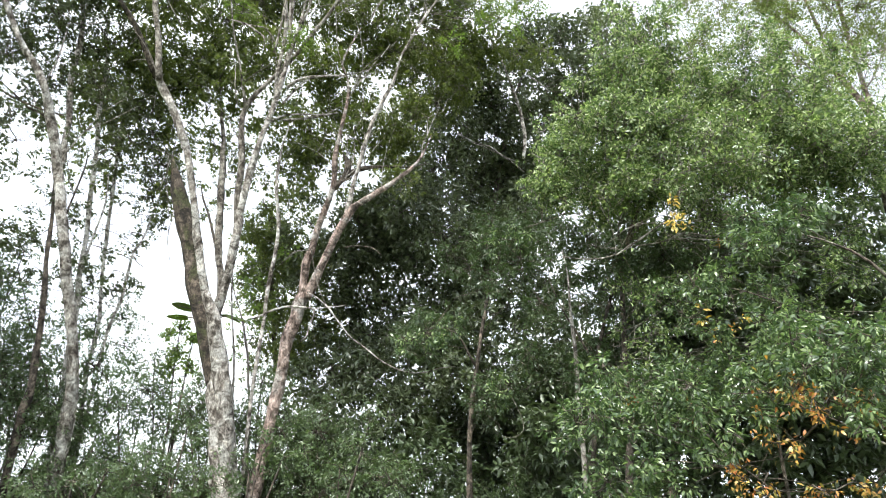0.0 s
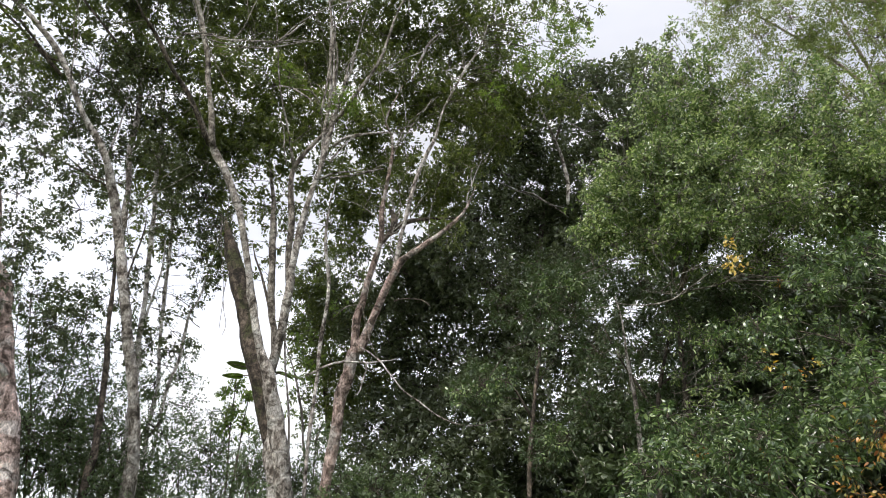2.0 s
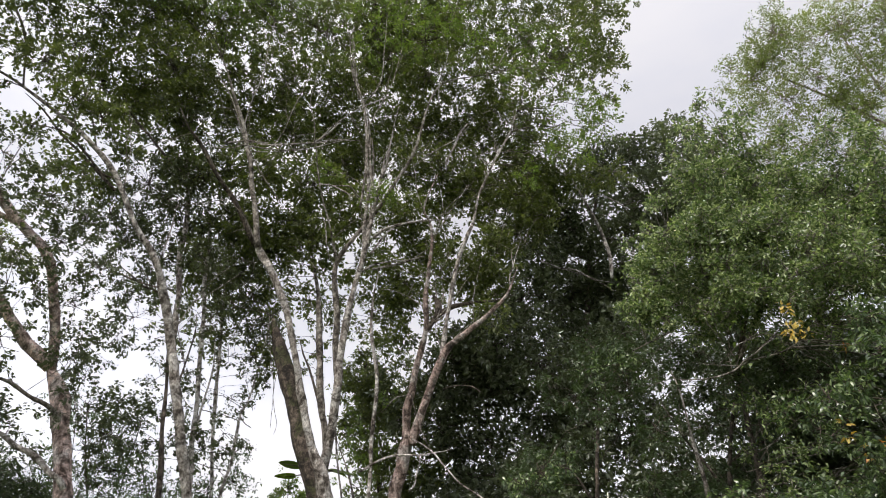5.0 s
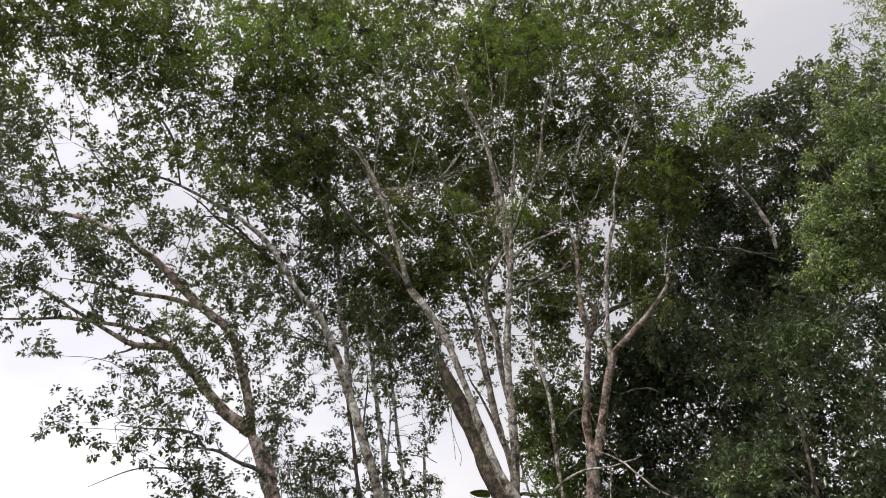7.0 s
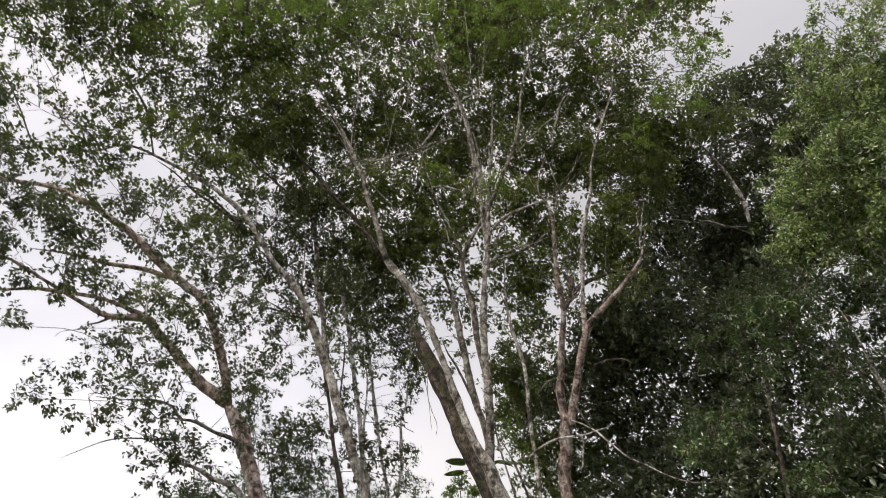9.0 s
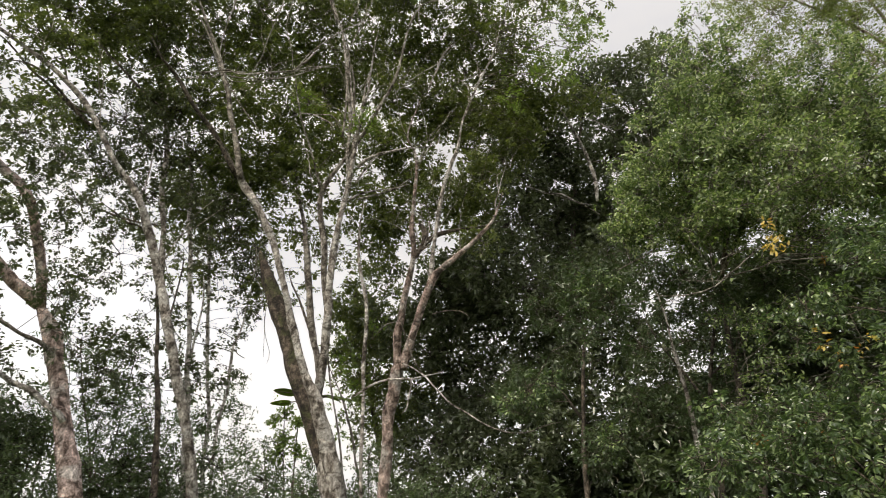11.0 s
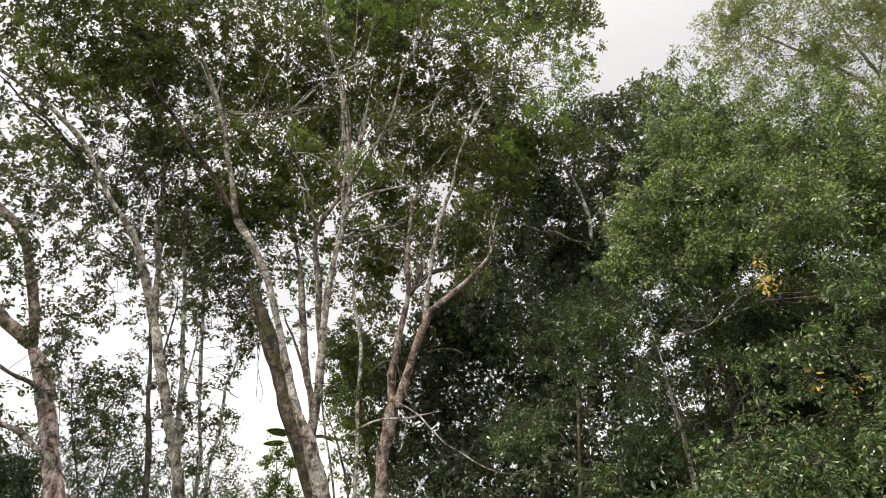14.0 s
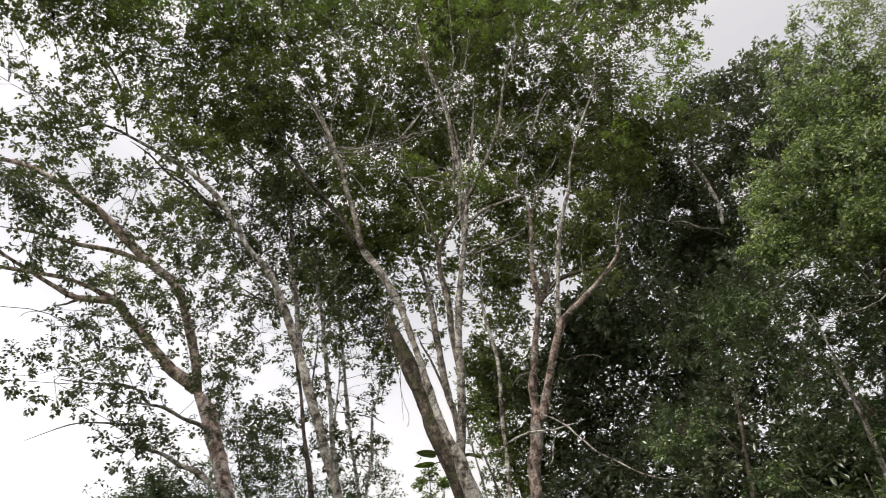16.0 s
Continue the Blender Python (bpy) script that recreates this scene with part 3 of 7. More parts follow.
tree.limb("limb", "pale", [(-7.08, 13.20, 7.72, 0.081), (-7.10, 13.24, 7.94, 0.076), (-7.18, 13.28, 8.38, 0.067), (-7.32, 13.36, 9.30, 0.069), (-7.43, 13.40, 9.78, 0.064), (-7.52, 13.44, 10.27, 0.065), (-7.56, 13.48, 10.79, 0.067), (-7.61, 13.52, 11.31, 0.055), (-7.72, 13.56, 11.86, 0.051), (-7.89, 13.60, 12.41, 0.052), (-8.07, 13.64, 12.99, 0.047), (-8.22, 13.68, 13.78, 0.049), (-8.44, 13.72, 14.60, 0.044), (-8.72, 13.76, 15.89, 0.027), (-8.98, 13.80, 17.25, 0.007)], sides=7, sway=0.015)
tree.limb("branch", "dark", [(-8.40, 11.60, 11.06, 0.022), (-8.53, 11.43, 10.95, 0.027), (-8.64, 11.26, 11.03, 0.027), (-8.86, 11.09, 11.27, 0.027), (-9.16, 10.91, 11.57, 0.027), (-9.34, 10.74, 11.69, 0.023), (-9.55, 10.57, 11.71, 0.015), (-9.91, 10.40, 11.69, 0.006)], sides=5, sway=0.015)
tree.limb("branch", "dark", [(-7.37, 12.90, 8.64, 0.035), (-7.52, 12.74, 8.71, 0.026), (-7.71, 12.58, 8.76, 0.026), (-7.84, 12.42, 8.84, 0.026), (-7.96, 12.26, 8.91, 0.014), (-8.09, 12.10, 9.02, 0.006)], sides=7, sway=0.015)
tree.limb("branch", "pale", [(-7.61, 12.80, 9.52, 0.018), (-7.55, 12.80, 10.00, 0.018), (-7.53, 12.80, 10.63, 0.015), (-7.50, 12.80, 11.19, 0.006)], sides=5, sway=0.015)
tree.limb("branch", "dark", [(-14.28, 10.10, 14.12, 0.028), (-14.38, 10.00, 14.32, 0.028), (-14.75, 9.90, 14.99, 0.023), (-15.19, 9.80, 15.83, 0.024), (-15.54, 9.70, 16.55, 0.025), (-16.14, 9.60, 17.52, 0.015), (-16.93, 9.50, 18.76, 0.006)], sides=5, sway=0.015)
tree.limb("branch", "dark", [(-8.66, 12.00, 10.99, 0.037), (-9.03, 11.76, 11.38, 0.038), (-9.61, 11.52, 11.93, 0.028), (-9.89, 11.28, 12.13, 0.029), (-10.41, 11.04, 12.77, 0.020), (-10.81, 10.80, 13.10, 0.006)], sides=7, sway=0.015)
tree.limb("branch", "dark", [(-6.88, 13.50, 6.62, 0.025), (-6.81, 13.50, 7.25, 0.021), (-6.78, 13.50, 7.66, 0.021), (-6.75, 13.50, 8.08, 0.014), (-6.79, 13.50, 8.43, 0.006)], sides=5, sway=0.015)
tree.limb("branch", "dark", [(-7.00, 12.60, 8.61, 0.021), (-7.34, 12.40, 8.60, 0.021), (-7.59, 12.20, 8.64, 0.021), (-7.92, 12.00, 8.74, 0.017), (-7.94, 11.80, 8.62, 0.008)], sides=5, sway=0.015)
tree.limb("branch", "dark", [(-7.56, 13.00, 11.97, 0.024), (-7.70, 12.89, 12.19, 0.024), (-7.90, 12.77, 12.35, 0.029), (-8.21, 12.66, 12.68, 0.029), (-8.52, 12.54, 13.01, 0.030), (-8.83, 12.43, 13.35, 0.030), (-9.17, 12.31, 13.79, 0.020), (-9.51, 12.20, 14.23, 0.006)], sides=7, sway=0.015)
tree.limb("branch", "dark", [(-8.27, 13.40, 14.18, 0.021), (-8.51, 13.30, 14.30, 0.026), (-8.79, 13.20, 14.39, 0.027), (-9.02, 13.10, 14.58, 0.017), (-9.30, 13.00, 14.97, 0.006)], sides=5, sway=0.015)
tree.limb("branch", "dark", [(-11.36, 11.20, 13.81, 0.026), (-11.57, 11.12, 14.80, 0.027), (-12.00, 11.03, 15.87, 0.034), (-12.37, 10.95, 16.51, 0.035), (-12.72, 10.87, 17.04, 0.030), (-13.15, 10.78, 17.87, 0.024), (-13.60, 10.70, 18.75, 0.006)], sides=7, sway=0.015)
tree.limb("branch", "dark", [(-13.30, 10.60, 14.15, 0.022), (-13.61, 10.60, 14.71, 0.023), (-14.29, 10.60, 15.56, 0.024), (-14.73, 10.60, 16.21, 0.015), (-15.29, 10.60, 16.77, 0.006)], sides=5, sway=0.015)
tree.limb("branch", "grey", [(-9.39, 11.90, 12.19, 0.024), (-9.77, 11.90, 13.15, 0.025), (-10.25, 11.90, 14.11, 0.026), (-10.75, 11.90, 15.35, 0.018), (-11.09, 11.90, 16.85, 0.006)], sides=5, sway=0.015)
tree.side_branches(18, "pale", 2.0, 0.018, 6.0)
tree.foliage("rubber", [(-12.95, 7.11, 16.46, 1.07, 0.67), (-13.27, 8.50, 17.77, 1.35, 0.67), (-11.89, 8.73, 17.72, 1.21, 1.11), (-12.29, 8.95, 16.22, 1.08, 1.11), (-12.61, 8.00, 15.38, 0.62, 0.67), (-11.55, 10.06, 18.21, 1.35, 1.42), (-10.46, 10.12, 16.18, 1.05, 0.78), (-12.58, 7.31, 13.80, 0.73, 0.59), (-13.14, 8.24, 13.47, 0.75, 0.59), (-12.46, 9.21, 13.85, 0.76, 0.41), (-11.89, 9.43, 12.26, 0.79, 1.00), (-11.86, 10.38, 14.51, 0.87, 0.78), (-11.22, 9.28, 14.33, 0.66, 0.78), (-11.32, 10.80, 15.74, 0.90, 0.78)], "dark")
tree.foliage("rubber", [(-10.18, 10.31, 13.58, 0.88, 0.83), (-10.92, 11.76, 15.89, 1.10, 0.92), (-11.54, 10.20, 12.98, 0.59, 1.18), (-12.87, 8.48, 12.49, 0.58, 0.73), (-13.39, 8.99, 15.22, 0.61, 0.40), (-10.46, 11.76, 17.08, 1.13, 0.92), (-10.01, 12.08, 14.72, 1.05, 1.45), (-9.44, 10.67, 12.67, 0.62, 1.18), (-10.26, 10.76, 12.00, 0.56, 0.77), (-8.93, 11.16, 12.49, 0.69, 0.94), (-8.56, 11.72, 11.84, 0.61, 0.68), (-9.38, 11.11, 11.03, 0.67, 0.94), (-9.61, 12.54, 11.58, 0.80, 0.94), (-9.22, 11.02, 11.60, 0.54, 0.51), (-11.56, 9.20, 13.15, 0.80, 0.51), (-11.52, 9.91, 16.64, 0.91, 1.17)], "dark")
tree.foliage("rubber", [(-14.37, 6.87, 16.45, 1.48, 1.20), (-14.39, 7.28, 14.42, 1.23, 1.20), (-14.35, 6.31, 18.51, 1.77, 1.20), (-12.88, 7.11, 18.52, 1.72, 1.20), (-12.69, 8.69, 21.13, 1.91, 1.20), (-11.81, 10.39, 22.96, 2.03, 1.20), (-9.33, 11.05, 22.76, 2.18, 1.20), (-7.97, 13.54, 25.47, 2.44, 1.20), (-5.18, 14.16, 24.72, 2.35, 1.20), (-14.22, 6.07, 20.43, 2.28, 0.20), (-13.28, 8.30, 24.01, 2.56, 0.20), (-11.24, 10.99, 27.40, 2.83, 0.20), (-7.72, 13.40, 28.98, 2.95, 0.20)], "dark")
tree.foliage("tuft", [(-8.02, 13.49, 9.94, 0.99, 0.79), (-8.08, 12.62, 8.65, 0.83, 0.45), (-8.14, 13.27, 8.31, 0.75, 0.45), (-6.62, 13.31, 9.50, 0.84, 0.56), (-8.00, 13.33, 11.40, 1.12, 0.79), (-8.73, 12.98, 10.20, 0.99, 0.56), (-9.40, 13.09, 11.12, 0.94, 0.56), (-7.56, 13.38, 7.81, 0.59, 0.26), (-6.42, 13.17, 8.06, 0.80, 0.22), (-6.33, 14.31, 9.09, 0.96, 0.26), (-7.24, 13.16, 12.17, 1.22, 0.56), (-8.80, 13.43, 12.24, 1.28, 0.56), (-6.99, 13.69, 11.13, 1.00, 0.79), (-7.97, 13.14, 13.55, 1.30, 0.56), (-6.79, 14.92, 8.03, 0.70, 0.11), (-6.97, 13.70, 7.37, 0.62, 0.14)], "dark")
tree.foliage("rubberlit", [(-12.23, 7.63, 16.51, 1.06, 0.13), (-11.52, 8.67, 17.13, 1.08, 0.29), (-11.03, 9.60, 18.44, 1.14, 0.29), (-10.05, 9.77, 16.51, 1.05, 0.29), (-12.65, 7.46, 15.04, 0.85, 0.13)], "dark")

tree = Tree("slender_tree", (-6.56, 13.30, 0.0), "slender dark trunk beside a taller grey-barked tree", "tree", seed=13)
tree.limb("trunk", "dark", [(-6.56, 13.30, -0.25, 0.101), (-6.56, 13.30, 0.25, 0.084), (-6.57, 13.30, 1.39, 0.078), (-6.57, 13.30, 2.79, 0.075), (-6.55, 13.30, 3.01, 0.069), (-6.57, 13.30, 3.42, 0.070), (-6.61, 13.30, 3.84, 0.061), (-6.66, 13.30, 4.27, 0.061), (-6.71, 13.30, 4.72, 0.056), (-6.79, 13.30, 5.18, 0.057), (-6.89, 13.30, 5.65, 0.047), (-6.95, 13.30, 6.13, 0.043), (-7.01, 13.30, 6.64, 0.038), (-7.11, 13.30, 7.16, 0.034), (-7.21, 13.30, 7.69, 0.020), (-7.28, 13.30, 8.10, 0.006)])

tree = Tree("sapling", (-6.27, 14.30, 0.0), "thin pale-stemmed sapling reaching up between larger trunks", "tree", seed=14)
tree.limb("trunk", "white", [(-6.23, 14.30, -0.25, 0.085), (-6.27, 14.30, 0.25, 0.071), (-6.38, 14.30, 2.36, 0.066), (-6.55, 14.30, 4.72, 0.063), (-6.63, 14.30, 5.40, 0.064), (-6.73, 14.30, 6.36, 0.052), (-6.84, 14.30, 7.31, 0.053), (-6.88, 14.30, 7.88, 0.054), (-6.98, 14.30, 8.46, 0.055), (-7.23, 14.30, 10.34, 0.050), (-7.28, 14.30, 11.02, 0.051), (-7.39, 14.30, 11.53, 0.052), (-7.53, 14.30, 11.88, 0.045), (-7.53, 14.30, 12.25, 0.046), (-8.07, 14.30, 12.98, 0.034), (-8.21, 14.30, 13.35, 0.027), (-8.46, 14.30, 14.34, 0.023), (-8.66, 14.30, 14.95, 0.007)], sides=7, sway=0.015)
tree.limb("limb", "white", [(-6.66, 14.30, 5.71, 0.028), (-6.62, 14.30, 6.36, 0.028), (-6.56, 14.30, 6.83, 0.022), (-6.53, 14.30, 7.25, 0.023), (-6.56, 14.30, 7.74, 0.018), (-6.61, 14.30, 8.18, 0.006)], sides=5, sway=0.015)

tree = Tree("sapling", (-6.26, 14.90, 0.0), "very thin pale sapling with small airy leaf tufts", "tree", seed=15)
tree.limb("trunk", "white", [(-6.25, 14.90, -0.25, 0.061), (-6.26, 14.90, 0.25, 0.050), (-6.27, 14.90, 1.66, 0.047), (-6.28, 14.90, 3.32, 0.045), (-6.32, 14.90, 3.90, 0.045), (-6.30, 14.90, 4.38, 0.045), (-6.32, 14.90, 4.87, 0.039), (-6.40, 14.90, 5.37, 0.039), (-6.49, 14.90, 6.03, 0.040), (-6.57, 14.90, 6.57, 0.040), (-6.63, 14.90, 7.13, 0.047), (-6.67, 14.90, 7.71, 0.041), (-6.71, 14.90, 8.15, 0.042), (-6.81, 14.90, 8.76, 0.042), (-6.85, 14.90, 9.39, 0.043), (-6.89, 14.90, 9.88, 0.031), (-6.94, 14.90, 10.72, 0.020), (-7.01, 14.90, 11.42, 0.006)], sides=7, sway=0.015)
tree.foliage("tuft", [(-6.10, 15.43, 7.45, 0.88, 0.21), (-5.84, 15.07, 8.03, 0.77, 0.19), (-6.30, 15.12, 6.97, 0.69, 0.21), (-6.62, 15.25, 8.10, 0.79, 0.19), (-5.66, 15.50, 7.54, 0.58, 0.23), (-6.68, 14.95, 6.71, 0.69, 0.21), (-7.22, 14.79, 6.76, 0.65, 0.21), (-7.35, 14.73, 7.47, 0.58, 0.18), (-6.09, 14.56, 5.98, 0.62, 0.28)], "dark")

tree = Tree("sapling", (-6.19, 14.90, 0.0), "thin pale leaning sapling with drooping leaf tufts", "tree", seed=16)
tree.limb("trunk", "white", [(-6.20, 14.90, -0.25, 0.046), (-6.19, 14.90, 0.25, 0.039), (-6.16, 14.90, 1.78, 0.036), (-6.12, 14.90, 3.55, 0.034), (-6.12, 14.90, 4.02, 0.035), (-6.09, 14.90, 4.38, 0.035), (-6.07, 14.90, 4.75, 0.035), (-6.04, 14.90, 5.07, 0.035), (-5.98, 14.90, 5.39, 0.035), (-5.96, 14.90, 5.78, 0.035), (-5.93, 14.90, 6.18, 0.035), (-5.92, 14.90, 6.52, 0.026), (-5.82, 14.90, 6.76, 0.022), (-5.75, 14.90, 7.08, 0.022), (-5.71, 14.90, 7.37, 0.018), (-5.62, 14.90, 7.88, 0.018), (-5.59, 14.90, 8.49, 0.014), (-5.57, 14.90, 8.95, 0.006)], sides=7, sway=0.015)
tree.limb("limb", "grey", [(-5.92, 14.90, 6.45, 0.017), (-5.77, 14.90, 6.29, 0.013), (-5.62, 14.90, 6.19, 0.009)], sides=5, sway=0.015)
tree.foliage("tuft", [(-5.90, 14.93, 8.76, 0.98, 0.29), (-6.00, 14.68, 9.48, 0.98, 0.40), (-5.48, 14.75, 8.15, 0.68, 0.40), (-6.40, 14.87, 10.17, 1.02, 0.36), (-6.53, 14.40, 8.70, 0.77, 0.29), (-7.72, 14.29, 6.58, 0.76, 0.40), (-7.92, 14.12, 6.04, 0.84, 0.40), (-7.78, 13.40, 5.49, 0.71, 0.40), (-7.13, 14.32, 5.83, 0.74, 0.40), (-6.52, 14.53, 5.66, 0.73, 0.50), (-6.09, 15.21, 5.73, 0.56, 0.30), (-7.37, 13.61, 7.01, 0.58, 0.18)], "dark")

tree = Tree("rubber_tree", (-2.71, 14.17, 0.0), "large mossy trunk with white forked limbs and wide green crown", "tree", seed=17)
tree.limb("trunk", "pale", [(-2.65, 14.17, -0.25, 0.357), (-2.71, 14.17, 0.25, 0.297), (-2.87, 14.17, 1.46, 0.265), (-3.01, 14.17, 2.08, 0.260), (-3.17, 14.17, 2.82, 0.250), (-3.33, 14.17, 3.49, 0.228), (-3.44, 14.17, 3.88, 0.146), (-3.52, 14.17, 4.17, 0.025)])
tree.limb("limb", "moss", [(-3.22, 14.25, 3.00, 0.126), (-3.36, 14.25, 3.44, 0.200), (-3.55, 14.25, 4.06, 0.220), (-3.96, 14.25, 5.03, 0.194), (-4.19, 14.25, 5.64, 0.197), (-4.40, 14.25, 6.28, 0.200), (-4.62, 14.25, 6.94, 0.190), (-4.89, 14.25, 7.62, 0.181), (-5.13, 14.25, 8.27, 0.104), (-5.27, 14.25, 8.71, 0.020)])
tree.limb("limb", "pale", [(-2.81, 13.97, 1.67, 0.071), (-3.03, 13.85, 2.85, 0.159), (-3.31, 13.74, 3.98, 0.160), (-3.46, 13.68, 4.50, 0.150), (-3.52, 13.62, 4.75, 0.144), (-3.63, 13.57, 5.05, 0.114), (-3.78, 13.51, 5.38, 0.088), (-4.07, 13.34, 6.48, 0.084), (-4.33, 13.16, 7.57, 0.075), (-4.53, 13.05, 8.26, 0.082), (-4.63, 12.99, 8.51, 0.088), (-4.98, 12.87, 9.22, 0.084), (-5.18, 12.82, 9.55, 0.091), (-5.31, 12.76, 9.78, 0.069), (-5.38, 12.70, 9.99, 0.013)])
tree.limb("limb", "grey", [(-5.28, 12.70, 9.69, 0.074), (-5.35, 12.62, 10.10, 0.065), (-5.46, 12.55, 10.82, 0.061), (-5.59, 12.47, 11.40, 0.062), (-5.70, 12.40, 12.00, 0.052), (-5.90, 12.32, 12.61, 0.053), (-6.07, 12.25, 13.25, 0.049), (-6.48, 12.17, 14.27, 0.032), (-6.88, 12.10, 15.35, 0.006)], sides=7, sway=0.015)
tree.limb("limb", "dark", [(-5.68, 13.50, 10.25, 0.069), (-5.68, 13.23, 10.26, 0.068), (-5.89, 12.97, 10.71, 0.063), (-6.09, 12.70, 11.11, 0.063), (-6.26, 12.43, 11.35, 0.051), (-6.45, 12.17, 11.62, 0.052), (-6.65, 11.90, 11.96, 0.047), (-6.84, 11.63, 12.21, 0.042), (-6.82, 11.37, 12.16, 0.029), (-7.04, 11.10, 12.62, 0.007)], sides=7, sway=0.015)
tree.limb("limb", "grey", [(-3.68, 14.40, 5.20, 0.071), (-3.72, 14.42, 5.64, 0.072), (-3.79, 14.45, 6.10, 0.072), (-3.89, 14.47, 6.50, 0.079), (-3.99, 14.49, 6.91, 0.085), (-4.06, 14.52, 7.33, 0.081), (-4.10, 14.54, 7.77, 0.087), (-4.14, 14.56, 8.22, 0.083), (-4.17, 14.58, 8.53, 0.077), (-4.26, 14.61, 9.00, 0.068), (-4.32, 14.63, 9.40, 0.052), (-4.45, 14.65, 9.97, 0.042), (-4.60, 14.68, 10.65, 0.022), (-4.79, 14.70, 11.52, 0.006)], sides=7, sway=0.015)
tree.limb("branch", "dark", [(-3.86, 14.45, 6.23, 0.024), (-4.06, 14.45, 6.82, 0.034), (-4.28, 14.45, 7.44, 0.025), (-4.47, 14.45, 7.79, 0.020), (-4.59, 14.45, 8.16, 0.006)], sides=7, sway=0.015)
tree.limb("limb", "pale", [(-3.64, 14.20, 4.73, 0.060), (-3.65, 14.16, 5.11, 0.102), (-3.55, 14.08, 5.73, 0.092), (-3.44, 13.95, 6.86, 0.087), (-3.44, 13.91, 7.25, 0.088), (-3.32, 13.79, 8.46, 0.073), (-3.15, 13.71, 9.31, 0.065), (-3.05, 13.67, 9.75, 0.065), (-2.90, 13.59, 10.65, 0.050), (-2.84, 13.55, 11.12, 0.046), (-2.67, 13.46, 12.08, 0.037), (-2.62, 13.42, 12.58, 0.027), (-2.47, 13.38, 13.09, 0.023), (-2.38, 13.34, 13.81, 0.015), (-2.27, 13.30, 14.35, 0.006)])
tree.limb("limb", "grey", [(-3.58, 14.35, 7.07, 0.073), (-3.66, 14.26, 7.81, 0.074), (-3.68, 14.18, 8.64, 0.081), (-3.74, 14.14, 9.07, 0.076), (-3.77, 14.05, 9.96, 0.062), (-3.31, 13.96, 10.73, 0.046), (-3.06, 13.92, 11.04, 0.046), (-2.50, 13.84, 11.93, 0.047), (-1.92, 13.75, 13.05, 0.038), (-1.57, 13.66, 14.52, 0.029), (-1.30, 13.62, 15.18, 0.025), (-1.00, 13.58, 15.46, 0.020), (-0.31, 13.54, 15.53, 0.015), (0.30, 13.49, 15.57, 0.015), (0.91, 13.45, 15.68, 0.010)], sides=7, sway=0.015)
tree.limb("branch", "grey", [(-3.76, 14.00, 10.01, 0.041), (-3.82, 13.87, 10.33, 0.036), (-3.90, 13.74, 10.73, 0.026), (-3.97, 13.61, 10.97, 0.027), (-4.10, 13.49, 11.38, 0.022), (-4.19, 13.36, 11.79, 0.018), (-4.31, 13.23, 12.56, 0.014), (-4.37, 13.10, 13.08, 0.009)], sides=7, sway=0.015)
tree.limb("branch", "pale", [(-3.07, 13.80, 9.90, 0.045), (-3.03, 13.69, 10.23, 0.045), (-3.03, 13.58, 10.64, 0.045), (-2.99, 13.47, 11.22, 0.046), (-2.98, 13.36, 11.82, 0.041), (-3.02, 13.24, 12.60, 0.037), (-3.06, 13.13, 13.23, 0.028), (-3.16, 13.02, 14.06, 0.024), (-3.40, 12.91, 15.12, 0.016), (-3.55, 12.80, 16.02, 0.006)], sides=7, sway=0.015)
tree.limb("branch", "pale", [(-3.23, 14.20, 9.71, 0.022), (-3.10, 14.12, 9.78, 0.022), (-2.75, 14.04, 9.90, 0.022), (-2.20, 13.96, 9.91, 0.017), (-1.92, 13.88, 9.90, 0.013), (-1.52, 13.80, 10.10, 0.008)], sides=5, sway=0.015)
tree.limb("branch", "pale", [(-2.97, 14.25, 10.34, 0.027), (-2.75, 14.20, 10.65, 0.027), (-2.52, 14.15, 10.95, 0.022), (-2.17, 14.10, 11.10, 0.022), (-1.74, 14.05, 11.13, 0.018), (-1.32, 14.00, 11.19, 0.013), (-0.97, 13.95, 11.28, 0.009)], sides=5, sway=0.015)
tree.limb("branch", "pale", [(-3.94, 12.40, 11.19, 0.013), (-3.61, 12.40, 11.12, 0.017), (-3.33, 12.40, 10.95, 0.021), (-3.18, 12.40, 10.84, 0.013), (-3.12, 12.40, 10.64, 0.006)], sides=5, sway=0.015)
tree.limb("branch", "pale", [(-6.34, 12.00, 12.14, 0.009), (-5.97, 12.00, 12.28, 0.018), (-5.50, 12.00, 12.24, 0.018), (-5.29, 12.00, 12.13, 0.018), (-4.63, 12.00, 12.13, 0.017), (-3.97, 12.00, 12.08, 0.017), (-3.59, 12.00, 12.16, 0.013), (-2.93, 12.00, 12.09, 0.008)], sides=5, sway=0.015)
tree.limb("branch", "pale", [(-3.97, 12.00, 12.08, 0.013), (-3.70, 12.00, 12.54, 0.013), (-3.29, 12.00, 12.93, 0.013), (-2.78, 12.00, 13.23, 0.013), (-2.27, 12.00, 13.45, 0.009)], sides=5, sway=0.015)
tree.limb("limb", "grey", [(-3.05, 13.00, 10.87, 0.027), (-2.99, 12.94, 11.50, 0.028), (-2.93, 12.89, 12.50, 0.026), (-2.99, 12.83, 13.19, 0.023), (-3.11, 12.77, 14.06, 0.020), (-3.40, 12.71, 14.70, 0.017), (-3.55, 12.66, 15.57, 0.014), (-3.64, 12.60, 16.46, 0.011)], sides=5, sway=0.015)
